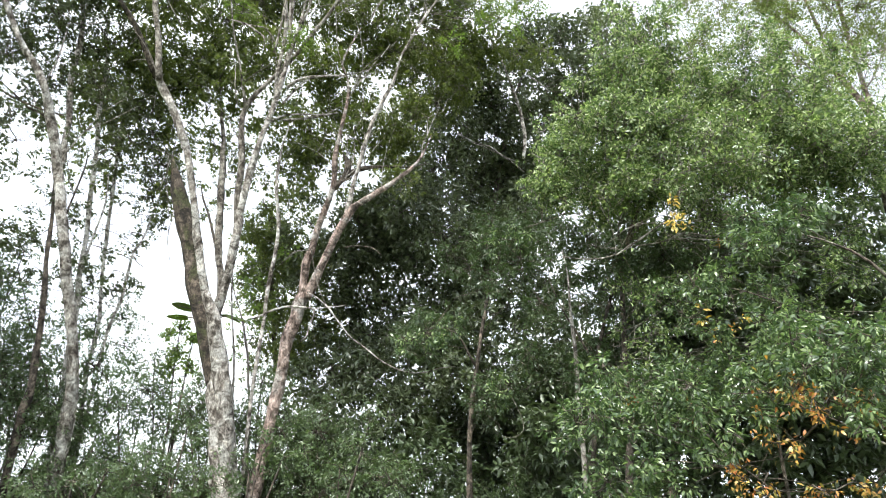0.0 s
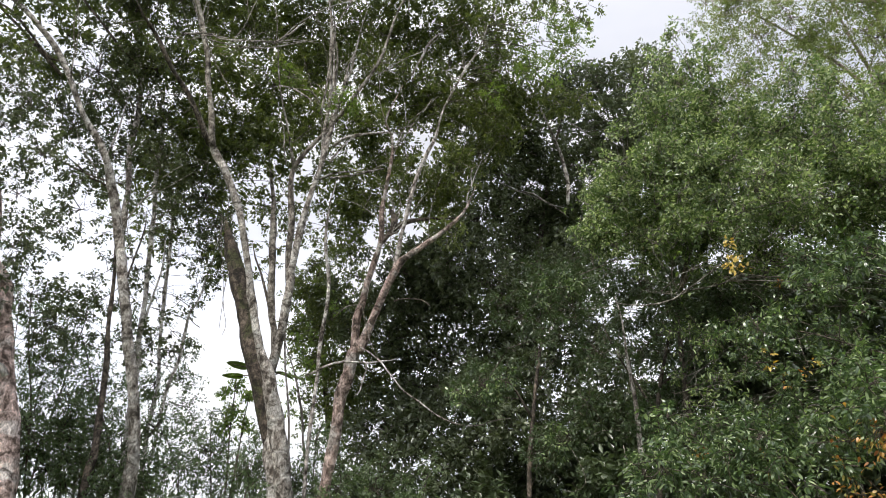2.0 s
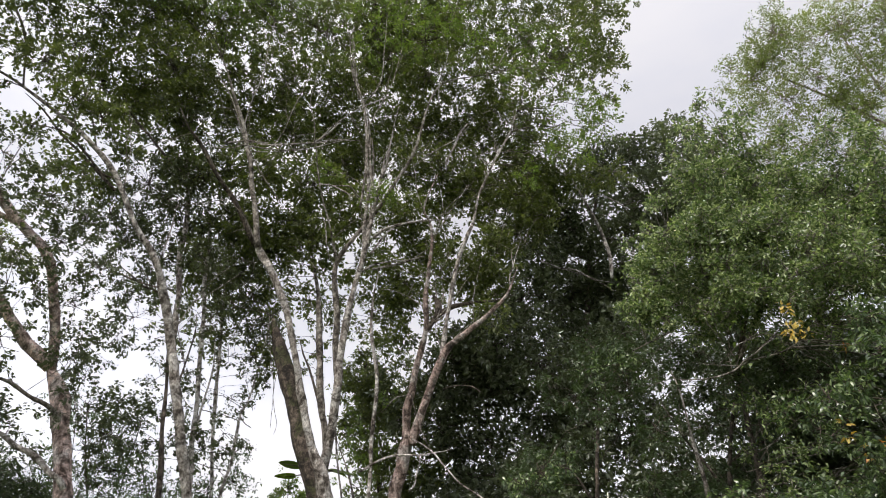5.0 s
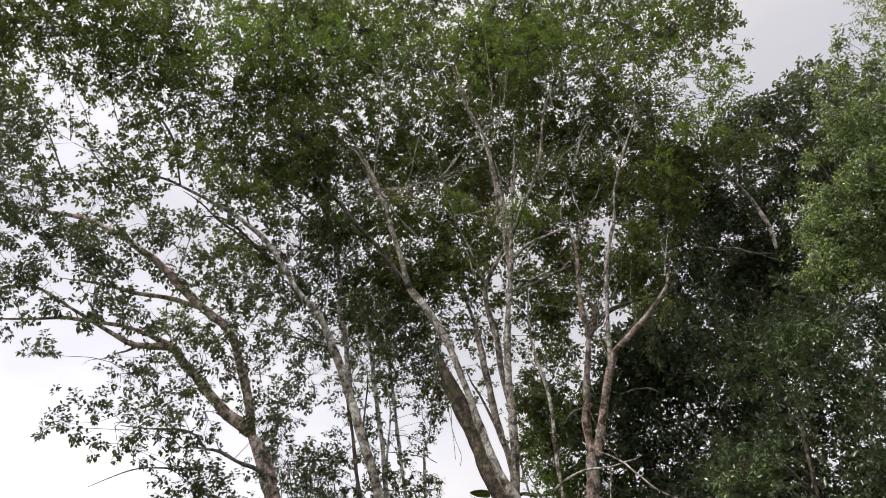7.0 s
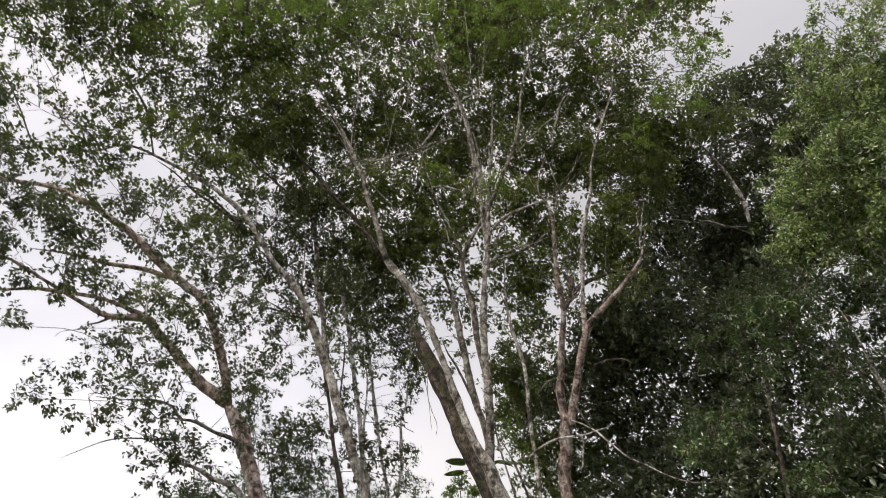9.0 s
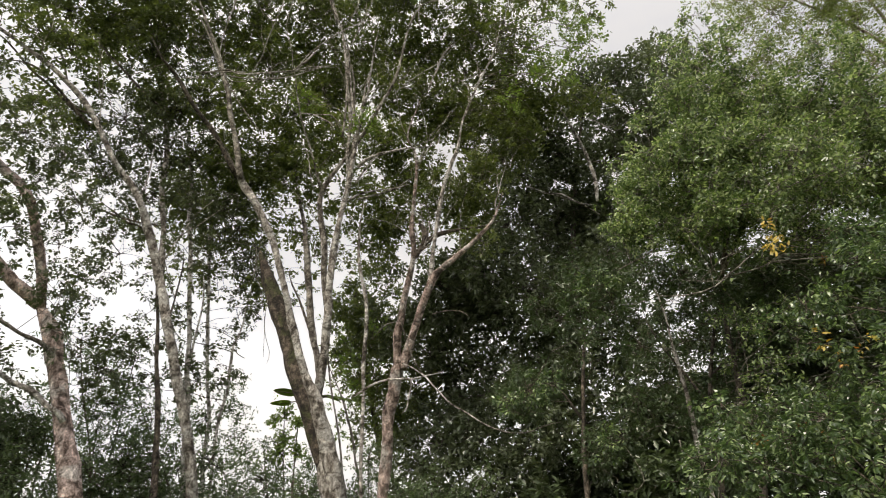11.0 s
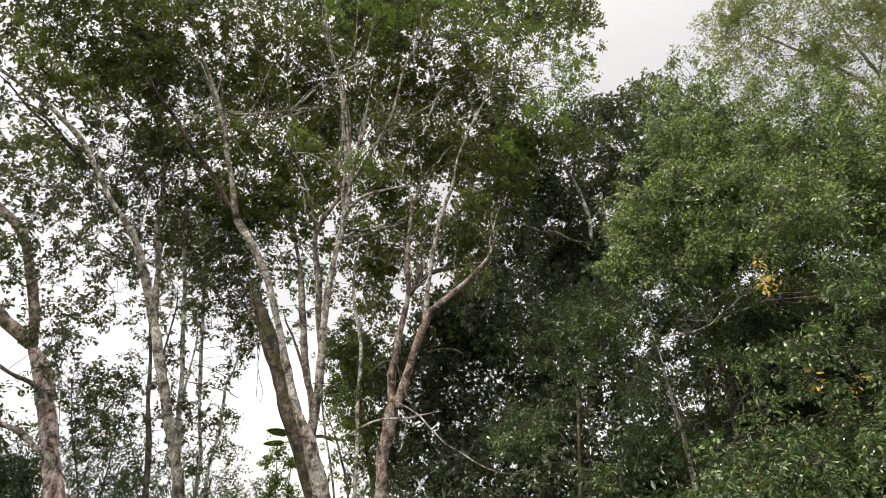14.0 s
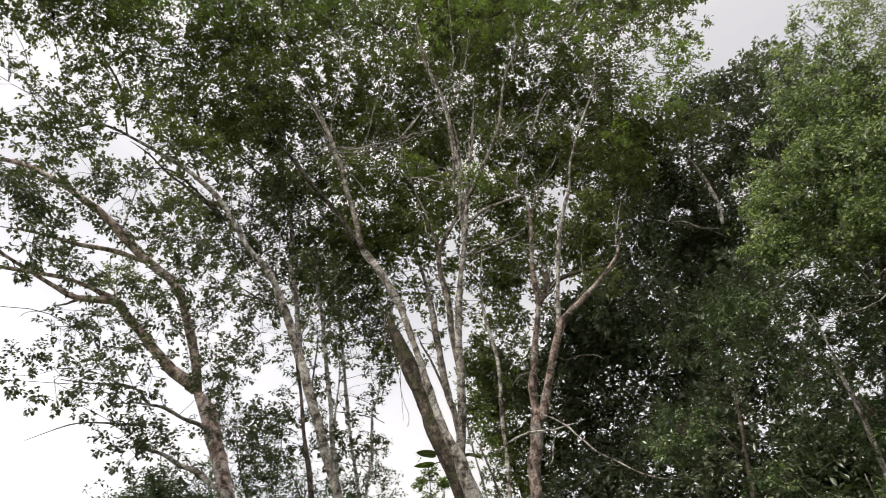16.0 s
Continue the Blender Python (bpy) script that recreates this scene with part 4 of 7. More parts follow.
tree.limb("branch", "pale", [(-6.57, 11.90, 12.08, 0.010), (-5.97, 11.97, 12.04, 0.013), (-5.77, 12.04, 12.18, 0.016), (-5.11, 12.11, 12.09, 0.016), (-4.54, 12.19, 12.09, 0.016), (-4.11, 12.26, 12.17, 0.013), (-3.68, 12.33, 12.34, 0.013), (-3.25, 12.40, 12.52, 0.010)], sides=5, sway=0.015)
tree.limb("branch", "grey", [(-6.68, 11.70, 14.32, 0.011), (-6.28, 11.76, 13.68, 0.014), (-5.98, 11.81, 12.94, 0.016), (-5.77, 11.87, 12.36, 0.016), (-5.52, 11.93, 11.88, 0.016), (-5.23, 11.99, 11.31, 0.012), (-4.90, 12.04, 10.83, 0.012), (-4.65, 12.10, 10.47, 0.009)], sides=5, sway=0.015)
tree.limb("branch", "pale", [(-5.67, 11.60, 12.17, 0.013), (-5.64, 11.60, 12.48, 0.013), (-5.56, 11.60, 13.18, 0.013), (-5.44, 11.60, 14.01, 0.013), (-5.46, 11.60, 15.37, 0.011), (-5.37, 11.60, 15.99, 0.007)], sides=5, sway=0.015)
tree.limb("branch", "pale", [(-2.98, 12.80, 13.17, 0.016), (-2.79, 12.80, 13.62, 0.013), (-2.61, 12.80, 14.15, 0.014), (-2.36, 12.80, 14.98, 0.011), (-2.18, 12.80, 16.01, 0.007)], sides=5, sway=0.015)
tree.limb("branch", "pale", [(-3.09, 12.70, 13.99, 0.014), (-2.78, 12.70, 14.43, 0.014), (-2.65, 12.70, 15.23, 0.014), (-2.66, 12.70, 16.12, 0.011), (-2.64, 12.70, 17.29, 0.007)], sides=5, sway=0.015)
tree.limb("branch", "grey", [(-5.07, 12.00, 11.99, 0.013), (-4.82, 12.00, 12.49, 0.013), (-4.69, 12.00, 13.19, 0.013), (-4.45, 12.00, 14.07, 0.010), (-4.32, 12.00, 15.05, 0.007)], sides=5, sway=0.015)
tree.limb("branch", "pale", [(-1.84, 13.20, 12.18, 0.013), (-1.50, 13.20, 12.51, 0.013), (-1.09, 13.20, 12.79, 0.013), (-0.74, 13.20, 12.98, 0.010), (-0.40, 13.20, 13.43, 0.010)], sides=5, sway=0.015)
tree.limb("branch", "pale", [(-1.21, 13.40, 14.43, 0.014), (-1.21, 13.40, 15.29, 0.014), (-1.00, 13.40, 16.10, 0.011), (-0.95, 13.40, 17.26, 0.012), (-0.71, 13.40, 18.40, 0.008)], sides=5, sway=0.015)
tree.limb("branch", "pale", [(0.04, 13.60, 15.49, 0.015), (0.50, 13.60, 16.08, 0.015), (0.85, 13.60, 16.85, 0.012), (1.36, 13.60, 17.57, 0.008)], sides=5, sway=0.015)
tree.limb("branch", "grey", [(-4.09, 12.20, 12.12, 0.013), (-4.16, 12.20, 12.97, 0.013), (-4.34, 12.20, 13.71, 0.010), (-4.23, 12.20, 14.57, 0.010)], sides=5, sway=0.015)
tree.limb("branch", "pale", [(-4.07, 13.10, 10.91, 0.009), (-3.88, 13.10, 10.52, 0.012), (-3.82, 13.10, 10.02, 0.012), (-3.68, 13.10, 9.52, 0.012)], sides=5, sway=0.015)
tree.limb("branch", "pale", [(-3.23, 14.40, 10.34, 0.03), (-3.14, 14.52, 12.15, 0.03), (-3.32, 14.58, 14.50, 0.03), (-3.69, 14.59, 16.63, 0.01)], sides=7, sway=0.02)
tree.limb("branch", "pale", [(-5.88, 13.53, 11.17, 0.02), (-6.22, 13.51, 12.90, 0.03), (-6.91, 13.34, 14.61, 0.01)], sides=5, sway=0.03)
tree.limb("branch", "pale", [(-6.84, 13.08, 13.24, 0.02), (-6.05, 13.57, 13.60, 0.02), (-5.02, 14.07, 13.84, 0.02), (-3.93, 14.50, 14.41, 0.01)], sides=5, sway=0.03)
tree.limb("branch", "pale", [(-2.98, 14.47, 10.94, 0.04), (-2.63, 14.37, 11.16, 0.04), (-2.00, 14.32, 11.25, 0.03), (-0.96, 14.27, 11.28, 0.01)], sides=7, sway=0.02)
tree.limb("branch", "pale", [(-3.00, 14.09, 11.75, 0.02), (-3.31, 13.86, 11.82, 0.02), (-3.53, 13.63, 11.98, 0.02), (-3.98, 13.33, 11.82, 0.01)], sides=5, sway=0.03)
tree.limb("branch", "pale", [(-4.54, 13.28, 13.16, 0.03), (-4.16, 13.30, 13.51, 0.03), (-3.84, 13.27, 13.87, 0.01)], sides=5, sway=0.03)
tree.limb("branch", "pale", [(-2.97, 14.10, 12.04, 0.03), (-3.01, 13.93, 12.44, 0.03), (-2.97, 13.77, 13.05, 0.03), (-3.03, 13.60, 13.55, 0.01)], sides=7, sway=0.02)
tree.limb("branch", "pale", [(-2.90, 14.22, 9.86, 0.03), (-2.08, 14.13, 10.00, 0.03), (-1.59, 13.95, 10.02, 0.01)], sides=5, sway=0.03)
tree.limb("branch", "pale", [(-3.56, 13.99, 15.37, 0.04), (-3.63, 13.85, 15.73, 0.04), (-3.77, 13.70, 16.34, 0.04), (-3.76, 13.58, 17.06, 0.04), (-3.84, 13.45, 17.70, 0.01)], sides=7, sway=0.02)
tree.limb("branch", "pale", [(-1.10, 14.27, 13.06, 0.03), (-0.94, 14.20, 13.50, 0.03), (-0.66, 14.14, 14.10, 0.03), (-0.36, 14.07, 14.38, 0.01)], sides=5, sway=0.03)
tree.limb("branch", "pale", [(-2.84, 14.26, 12.52, 0.03), (-2.65, 14.11, 13.32, 0.03), (-2.58, 13.95, 13.77, 0.01)], sides=7, sway=0.02)
tree.side_branches(40, "grey", 2.4, 0.012, 9.0)
tree.foliage("rubber", [(-9.45, 11.50, 18.81, 1.45, 1.37), (-8.69, 13.05, 21.31, 1.61, 1.37), (-7.06, 13.72, 20.98, 1.58, 1.01), (-5.64, 14.98, 22.03, 1.66, 1.01), (-9.13, 12.14, 17.35, 1.40, 1.78), (-7.72, 12.75, 17.82, 1.41, 1.37), (-7.01, 14.96, 20.01, 1.58, 1.01), (-4.84, 14.20, 18.54, 1.45, 0.91), (-8.25, 12.21, 15.24, 1.29, 1.98), (-7.16, 13.22, 15.89, 1.33, 1.31), (-5.82, 14.02, 16.28, 1.26, 1.31), (-4.27, 14.32, 16.15, 1.16, 1.98), (-3.54, 15.26, 19.57, 1.53, 1.60), (-1.86, 16.45, 21.23, 1.64, 1.59)], "grey")
tree.foliage("rubber", [(-0.12, 15.13, 18.87, 1.47, 1.15), (1.50, 15.68, 19.24, 1.41, 1.15), (2.78, 16.07, 18.74, 1.09, 1.15), (3.88, 16.32, 19.03, 0.93, 1.15), (-3.48, 16.66, 18.72, 1.34, 1.57), (-1.81, 15.03, 17.22, 1.21, 2.03), (-0.55, 15.98, 16.34, 1.21, 0.99), (-9.95, 13.40, 15.05, 1.10, 1.94), (-7.88, 12.63, 14.16, 1.08, 1.94), (-7.16, 14.37, 15.01, 1.07, 1.94), (-5.55, 14.11, 14.44, 1.02, 2.22), (-4.67, 15.80, 15.65, 1.11, 1.79), (-3.49, 16.48, 16.24, 1.14, 1.57), (-2.03, 15.85, 15.87, 1.10, 1.83), (0.12, 14.85, 16.90, 1.09, 0.88)], "grey")
tree.foliage("rubber", [(-5.70, 13.48, 12.45, 0.93, 1.93), (-4.78, 14.57, 12.86, 0.97, 1.68), (-4.00, 15.68, 14.20, 1.05, 1.68), (-6.81, 13.33, 12.51, 0.79, 1.68), (-8.17, 13.52, 12.88, 0.83, 1.68), (-5.13, 14.42, 11.54, 0.93, 1.68), (-6.03, 13.76, 11.07, 0.76, 2.33), (-7.58, 15.20, 10.62, 0.86, 1.20), (-4.54, 14.41, 10.84, 0.91, 1.68), (-3.78, 14.77, 11.72, 0.78, 1.68), (-2.32, 15.87, 13.96, 0.86, 1.37), (-2.42, 15.31, 12.20, 0.80, 1.96), (-1.88, 15.95, 11.48, 0.80, 1.94), (-2.29, 15.36, 10.03, 0.78, 1.59)], "grey")
tree.foliage("rubber", [(-5.87, 15.20, 10.02, 0.92, 0.63), (-5.42, 15.20, 9.41, 0.67, 0.52), (-6.23, 15.20, 9.26, 0.90, 0.30), (-6.69, 15.20, 10.40, 0.94, 0.57), (-6.51, 15.20, 11.08, 0.81, 1.67), (-4.37, 15.20, 10.32, 0.80, 0.52), (-4.04, 15.20, 9.09, 0.70, 0.52), (-4.41, 15.20, 8.38, 0.58, 0.32), (-4.62, 15.20, 9.39, 0.59, 0.79), (-6.74, 15.20, 8.73, 0.80, 0.32), (-5.80, 15.20, 11.24, 0.81, 1.50), (-7.24, 15.20, 10.01, 0.83, 0.57)], "grey")
tree.foliage("rubber", [(-2.75, 15.20, 9.66, 0.70, 1.26), (-2.12, 15.20, 9.50, 0.65, 1.26), (-2.72, 15.20, 8.93, 0.53, 0.82), (-2.30, 15.20, 8.84, 0.42, 0.73), (-3.19, 15.20, 8.57, 0.46, 0.32), (-2.64, 15.20, 8.46, 0.48, 0.79), (-3.29, 15.20, 9.55, 0.39, 0.32), (-3.56, 15.20, 10.63, 0.80, 0.52), (-4.62, 15.20, 7.69, 0.50, 0.32), (-2.80, 15.20, 10.42, 0.67, 1.09)], "grey")
# rubberlit clumps: brightness of the lit crown painted by leaf colour
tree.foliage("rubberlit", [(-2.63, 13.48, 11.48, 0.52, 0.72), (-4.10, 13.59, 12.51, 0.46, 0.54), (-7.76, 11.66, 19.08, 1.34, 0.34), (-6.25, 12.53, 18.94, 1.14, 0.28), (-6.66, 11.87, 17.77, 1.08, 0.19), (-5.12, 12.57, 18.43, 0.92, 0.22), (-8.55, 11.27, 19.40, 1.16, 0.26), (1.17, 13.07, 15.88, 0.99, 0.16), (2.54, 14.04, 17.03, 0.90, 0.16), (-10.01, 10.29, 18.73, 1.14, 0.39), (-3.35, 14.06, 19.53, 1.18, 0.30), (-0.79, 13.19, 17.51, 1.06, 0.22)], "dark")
tree.foliage("rubber", [(3.41, 13.86, 18.33, 1.35, 0.94), (3.40, 15.83, 21.30, 1.76, 0.94), (1.34, 14.95, 21.63, 1.92, 1.22), (-0.82, 14.69, 22.54, 1.96, 1.22), (-2.96, 14.73, 24.20, 2.08, 1.63), (3.26, 15.24, 16.79, 0.78, 0.35), (3.66, 13.90, 15.57, 0.48, 0.24), (3.83, 14.67, 17.08, 0.65, 0.61), (3.61, 15.15, 16.05, 0.47, 0.48), (1.97, 15.60, 17.33, 0.95, 0.53), (0.99, 13.95, 14.91, 0.82, 0.56), (2.76, 15.79, 25.41, 2.21, 0.15), (-1.16, 15.13, 27.40, 2.81, 0.20)], "grey")
tree.foliage("rubber", [(-4.18, 15.10, 14.05, 0.85, 1.04), (-3.21, 15.52, 14.46, 0.87, 0.93), (-1.98, 15.32, 14.08, 0.99, 0.68), (-1.25, 16.28, 13.68, 1.01, 0.54), (-0.41, 15.34, 12.91, 0.81, 1.05), (-0.01, 15.82, 12.14, 0.81, 0.91), (-3.72, 14.79, 12.28, 0.93, 0.59), (-2.92, 15.64, 11.61, 0.75, 0.61), (-2.17, 16.19, 12.08, 0.97, 0.68), (-1.24, 16.27, 11.85, 0.68, 0.55), (0.18, 15.22, 10.62, 0.75, 1.02), (0.79, 15.92, 11.76, 0.81, 1.05), (0.30, 16.34, 14.02, 0.88, 0.73), (0.95, 15.30, 12.79, 0.81, 0.91), (-4.78, 14.87, 12.08, 0.94, 0.59), (-0.11, 16.09, 15.08, 0.89, 0.35)], "grey")
tree.foliage("rubber", [(-8.08, 15.20, 11.06, 0.87, 0.70), (-7.37, 15.20, 9.82, 0.83, 0.19), (-7.04, 15.20, 9.07, 0.73, 0.19), (-7.72, 15.20, 9.22, 0.83, 0.23), (-5.39, 14.62, 8.32, 0.68, 0.33), (-5.26, 14.98, 7.83, 0.57, 0.49), (-8.78, 15.20, 10.15, 0.78, 0.29), (-6.14, 14.68, 9.31, 0.78, 0.19), (-14.14, 15.20, 12.18, 0.94, 0.44), (-13.14, 15.20, 11.17, 0.74, 0.44), (-8.40, 15.20, 9.04, 0.76, 0.23), (-6.53, 14.75, 8.01, 0.58, 0.12)], "grey")
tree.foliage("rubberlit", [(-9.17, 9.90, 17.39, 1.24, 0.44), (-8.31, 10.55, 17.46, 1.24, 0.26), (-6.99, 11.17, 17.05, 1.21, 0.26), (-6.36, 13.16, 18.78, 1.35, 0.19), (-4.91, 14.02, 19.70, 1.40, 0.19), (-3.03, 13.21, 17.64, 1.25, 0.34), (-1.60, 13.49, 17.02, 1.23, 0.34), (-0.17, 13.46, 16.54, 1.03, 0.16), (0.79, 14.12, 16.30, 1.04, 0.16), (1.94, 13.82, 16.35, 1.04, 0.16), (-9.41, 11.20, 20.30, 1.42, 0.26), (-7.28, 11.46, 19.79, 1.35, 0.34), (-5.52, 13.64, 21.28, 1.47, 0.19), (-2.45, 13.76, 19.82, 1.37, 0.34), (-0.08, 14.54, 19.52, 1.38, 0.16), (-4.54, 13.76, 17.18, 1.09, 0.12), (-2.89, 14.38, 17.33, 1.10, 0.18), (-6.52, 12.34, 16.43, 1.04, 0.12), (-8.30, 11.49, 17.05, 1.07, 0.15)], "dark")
tree.foliage("rubber", [(-7.15, 14.08, 11.52, 0.75, 0.54), (-6.41, 13.94, 10.70, 0.71, 0.54), (-5.40, 14.77, 11.59, 0.74, 0.39), (-7.62, 14.33, 10.88, 0.75, 0.54), (-5.21, 15.36, 10.39, 0.61, 0.28), (-3.11, 14.94, 20.02, 1.22, 0.68), (-1.98, 15.91, 19.98, 1.25, 0.79), (-2.60, 15.38, 18.61, 0.98, 0.71), (-1.03, 15.37, 20.04, 1.02, 0.60), (-5.83, 14.17, 15.64, 0.89, 0.58), (-5.33, 15.22, 15.83, 0.92, 0.58)], "grey")

tree = Tree("sapling", (-3.14, 15.20, 0.0), "thin straight pale sapling beside the large forked trunk", "tree", seed=18)
tree.limb("trunk", "pale", [(-3.11, 15.20, -0.25, 0.045), (-3.14, 15.20, 0.25, 0.037), (-3.20, 15.20, 1.69, 0.035), (-3.31, 15.20, 3.38, 0.033), (-3.34, 15.20, 3.89, 0.025), (-3.42, 15.20, 4.51, 0.025), (-3.54, 15.20, 5.15, 0.021), (-3.67, 15.20, 5.80, 0.021), (-3.77, 15.20, 6.48, 0.014), (-3.80, 15.20, 6.90, 0.006)], sides=7, sway=0.015)

tree = Tree("sapling", (-2.72, 15.80, 0.0), "thin grey sapling behind the large forked trunk", "tree", seed=19)
tree.limb("trunk", "grey", [(-2.68, 15.80, -0.25, 0.046), (-2.72, 15.80, 0.25, 0.038), (-2.84, 15.80, 1.69, 0.036), (-3.03, 15.80, 3.37, 0.034), (-3.13, 15.80, 3.87, 0.025), (-3.19, 15.80, 4.39, 0.026), (-3.32, 15.80, 4.84, 0.026), (-3.50, 15.80, 5.37, 0.022), (-3.71, 15.80, 5.84, 0.014), (-3.88, 15.80, 6.25, 0.006)], sides=7, sway=0.015)

tree = Tree("slender_tree", (-2.73, 14.70, 0.0), "single thin pale pole-like trunk, nearly leafless low down", "tree", seed=20)
tree.limb("trunk", "pale", [(-2.73, 14.70, -0.25, 0.055), (-2.73, 14.70, 0.25, 0.046), (-2.74, 14.70, 1.62, 0.043), (-2.76, 14.70, 3.25, 0.041), (-2.78, 14.70, 4.26, 0.041), (-2.78, 14.70, 4.69, 0.042), (-2.76, 14.70, 5.11, 0.042), (-2.77, 14.70, 5.55, 0.047), (-2.75, 14.70, 5.94, 0.047), (-2.74, 14.70, 6.34, 0.047), (-2.73, 14.70, 6.68, 0.048), (-2.74, 14.70, 7.16, 0.043), (-2.78, 14.70, 7.59, 0.044), (-2.92, 14.70, 8.39, 0.040), (-2.93, 14.70, 9.24, 0.026), (-2.92, 14.70, 9.55, 0.022), (-2.86, 14.70, 9.88, 0.014), (-2.85, 14.70, 10.37, 0.006)], sides=7, sway=0.015)

tree = Tree("rubber_tree", (-2.54, 14.65, 0.0), "reddish-barked forked tree with a dead white lower branch", "tree", seed=21)
tree.limb("trunk", "pink", [(-2.57, 14.65, -0.25, 0.207), (-2.54, 14.65, 0.25, 0.172), (-2.46, 14.65, 1.47, 0.154), (-2.41, 14.65, 1.81, 0.148), (-2.37, 14.65, 2.36, 0.127), (-2.32, 14.65, 2.92, 0.127), (-2.25, 14.65, 3.51, 0.128), (-2.21, 14.65, 4.11, 0.123), (-2.19, 14.65, 4.72, 0.129), (-2.07, 14.65, 5.18, 0.164), (-2.00, 14.65, 5.66, 0.137), (-1.92, 14.65, 5.95, 0.052)])
tree.limb("limb", "pink", [(-1.98, 14.65, 5.75, 0.110), (-1.98, 14.60, 6.00, 0.104), (-1.98, 14.56, 6.45, 0.094), (-1.89, 14.51, 6.77, 0.083), (-1.82, 14.46, 7.23, 0.072), (-1.67, 14.37, 7.76, 0.063), (-1.54, 14.27, 8.30, 0.058), (-1.54, 14.22, 8.57, 0.059), (-1.57, 14.18, 9.00, 0.059), (-1.42, 14.03, 10.33, 0.040), (-1.41, 13.99, 10.63, 0.040), (-1.47, 13.94, 11.01, 0.022), (-1.60, 13.89, 11.22, 0.022), (-1.58, 13.84, 11.53, 0.018), (-1.26, 13.75, 12.34, 0.006)])
tree.limb("branch", "dark", [(-1.56, 14.60, 8.40, 0.034), (-1.45, 14.60, 8.52, 0.034), (-1.34, 14.60, 8.58, 0.025), (-1.18, 14.60, 8.66, 0.017), (-1.06, 14.60, 8.95, 0.006)], sides=7, sway=0.015)
tree.limb("limb", "pink", [(-1.89, 14.60, 5.65, 0.109), (-1.79, 14.57, 5.87, 0.104), (-1.61, 14.51, 6.44, 0.088), (-1.52, 14.48, 6.64, 0.082), (-1.43, 14.45, 6.97, 0.083), (-1.20, 14.39, 7.50, 0.095), (-1.09, 14.36, 7.72, 0.084), (-0.95, 14.34, 7.88, 0.073), (-0.70, 14.31, 8.05, 0.063), (-0.44, 14.28, 8.26, 0.063), (-0.25, 14.25, 8.40, 0.058), (0.21, 14.19, 8.83, 0.043), (0.38, 14.16, 9.04, 0.034), (0.51, 14.13, 9.33, 0.017), (0.64, 14.10, 9.71, 0.006)])
tree.limb("limb", "pale", [(-1.21, 14.45, 7.53, 0.073), (-1.16, 14.40, 7.79, 0.063), (-1.13, 14.35, 8.06, 0.058), (-1.10, 14.30, 8.40, 0.048), (-0.98, 14.20, 9.03, 0.048), (-0.89, 14.15, 9.39, 0.049), (-0.77, 14.10, 9.91, 0.049), (-0.52, 14.00, 10.66, 0.045), (-0.39, 13.95, 10.96, 0.041), (-0.26, 13.85, 11.57, 0.027), (-0.11, 13.80, 11.92, 0.027), (0.31, 13.70, 12.88, 0.028), (0.55, 13.65, 13.31, 0.023), (0.72, 13.60, 13.74, 0.015), (0.85, 13.55, 14.17, 0.006)], sides=7, sway=0.015)
tree.limb("branch", "pale", [(-2.94, 14.35, 5.03, 0.016), (-2.75, 14.32, 5.12, 0.023), (-2.57, 14.28, 5.20, 0.023), (-2.33, 14.25, 5.28, 0.023), (-2.09, 14.22, 5.33, 0.023), (-1.84, 14.18, 5.33, 0.023), (-1.59, 14.15, 5.32, 0.019), (-1.35, 14.12, 5.34, 0.015), (-1.11, 14.08, 5.35, 0.011), (-0.96, 14.05, 5.40, 0.008)], sides=5, sway=0.015)
tree.limb("branch", "pale", [(-1.85, 14.35, 5.71, 0.016), (-1.63, 14.28, 5.60, 0.016), (-1.43, 14.21, 5.43, 0.015), (-1.29, 14.14, 5.30, 0.019), (-1.13, 14.07, 5.10, 0.019), (-0.96, 14.00, 4.91, 0.015), (-0.78, 13.93, 4.69, 0.015), (-0.46, 13.87, 4.46, 0.015), (-0.16, 13.80, 4.23, 0.015), (0.12, 13.73, 4.09, 0.015), (0.46, 13.66, 4.00, 0.014), (0.79, 13.59, 4.00, 0.014), (1.06, 13.52, 4.07, 0.011), (1.39, 13.45, 4.12, 0.007)], sides=5, sway=0.015)
tree.limb("branch", "pale", [(-1.66, 14.30, 5.36, 0.019), (-1.63, 14.30, 5.17, 0.019), (-1.69, 14.30, 4.93, 0.019), (-1.74, 14.30, 4.74, 0.015), (-1.85, 14.30, 4.60, 0.011)], sides=5, sway=0.015)
tree.limb("twig", "grey", [(-1.87, 14.35, 6.71, 0.012), (-1.78, 14.35, 6.38, 0.012), (-1.65, 14.35, 5.93, 0.012), (-1.54, 14.35, 5.68, 0.012), (-1.37, 14.35, 5.41, 0.012)], sides=5, sway=0.015)
tree.limb("twig", "grey", [(-2.50, 14.30, 6.28, 0.008), (-2.33, 14.30, 6.48, 0.012), (-2.15, 14.30, 6.62, 0.012), (-1.84, 14.30, 6.67, 0.008)], sides=5, sway=0.015)
tree.limb("twig", "dark", [(-1.14, 14.20, 6.75, 0.012), (-0.83, 14.20, 6.82, 0.012), (-0.51, 14.20, 6.80, 0.012), (-0.31, 14.20, 6.64, 0.008)], sides=5, sway=0.015)
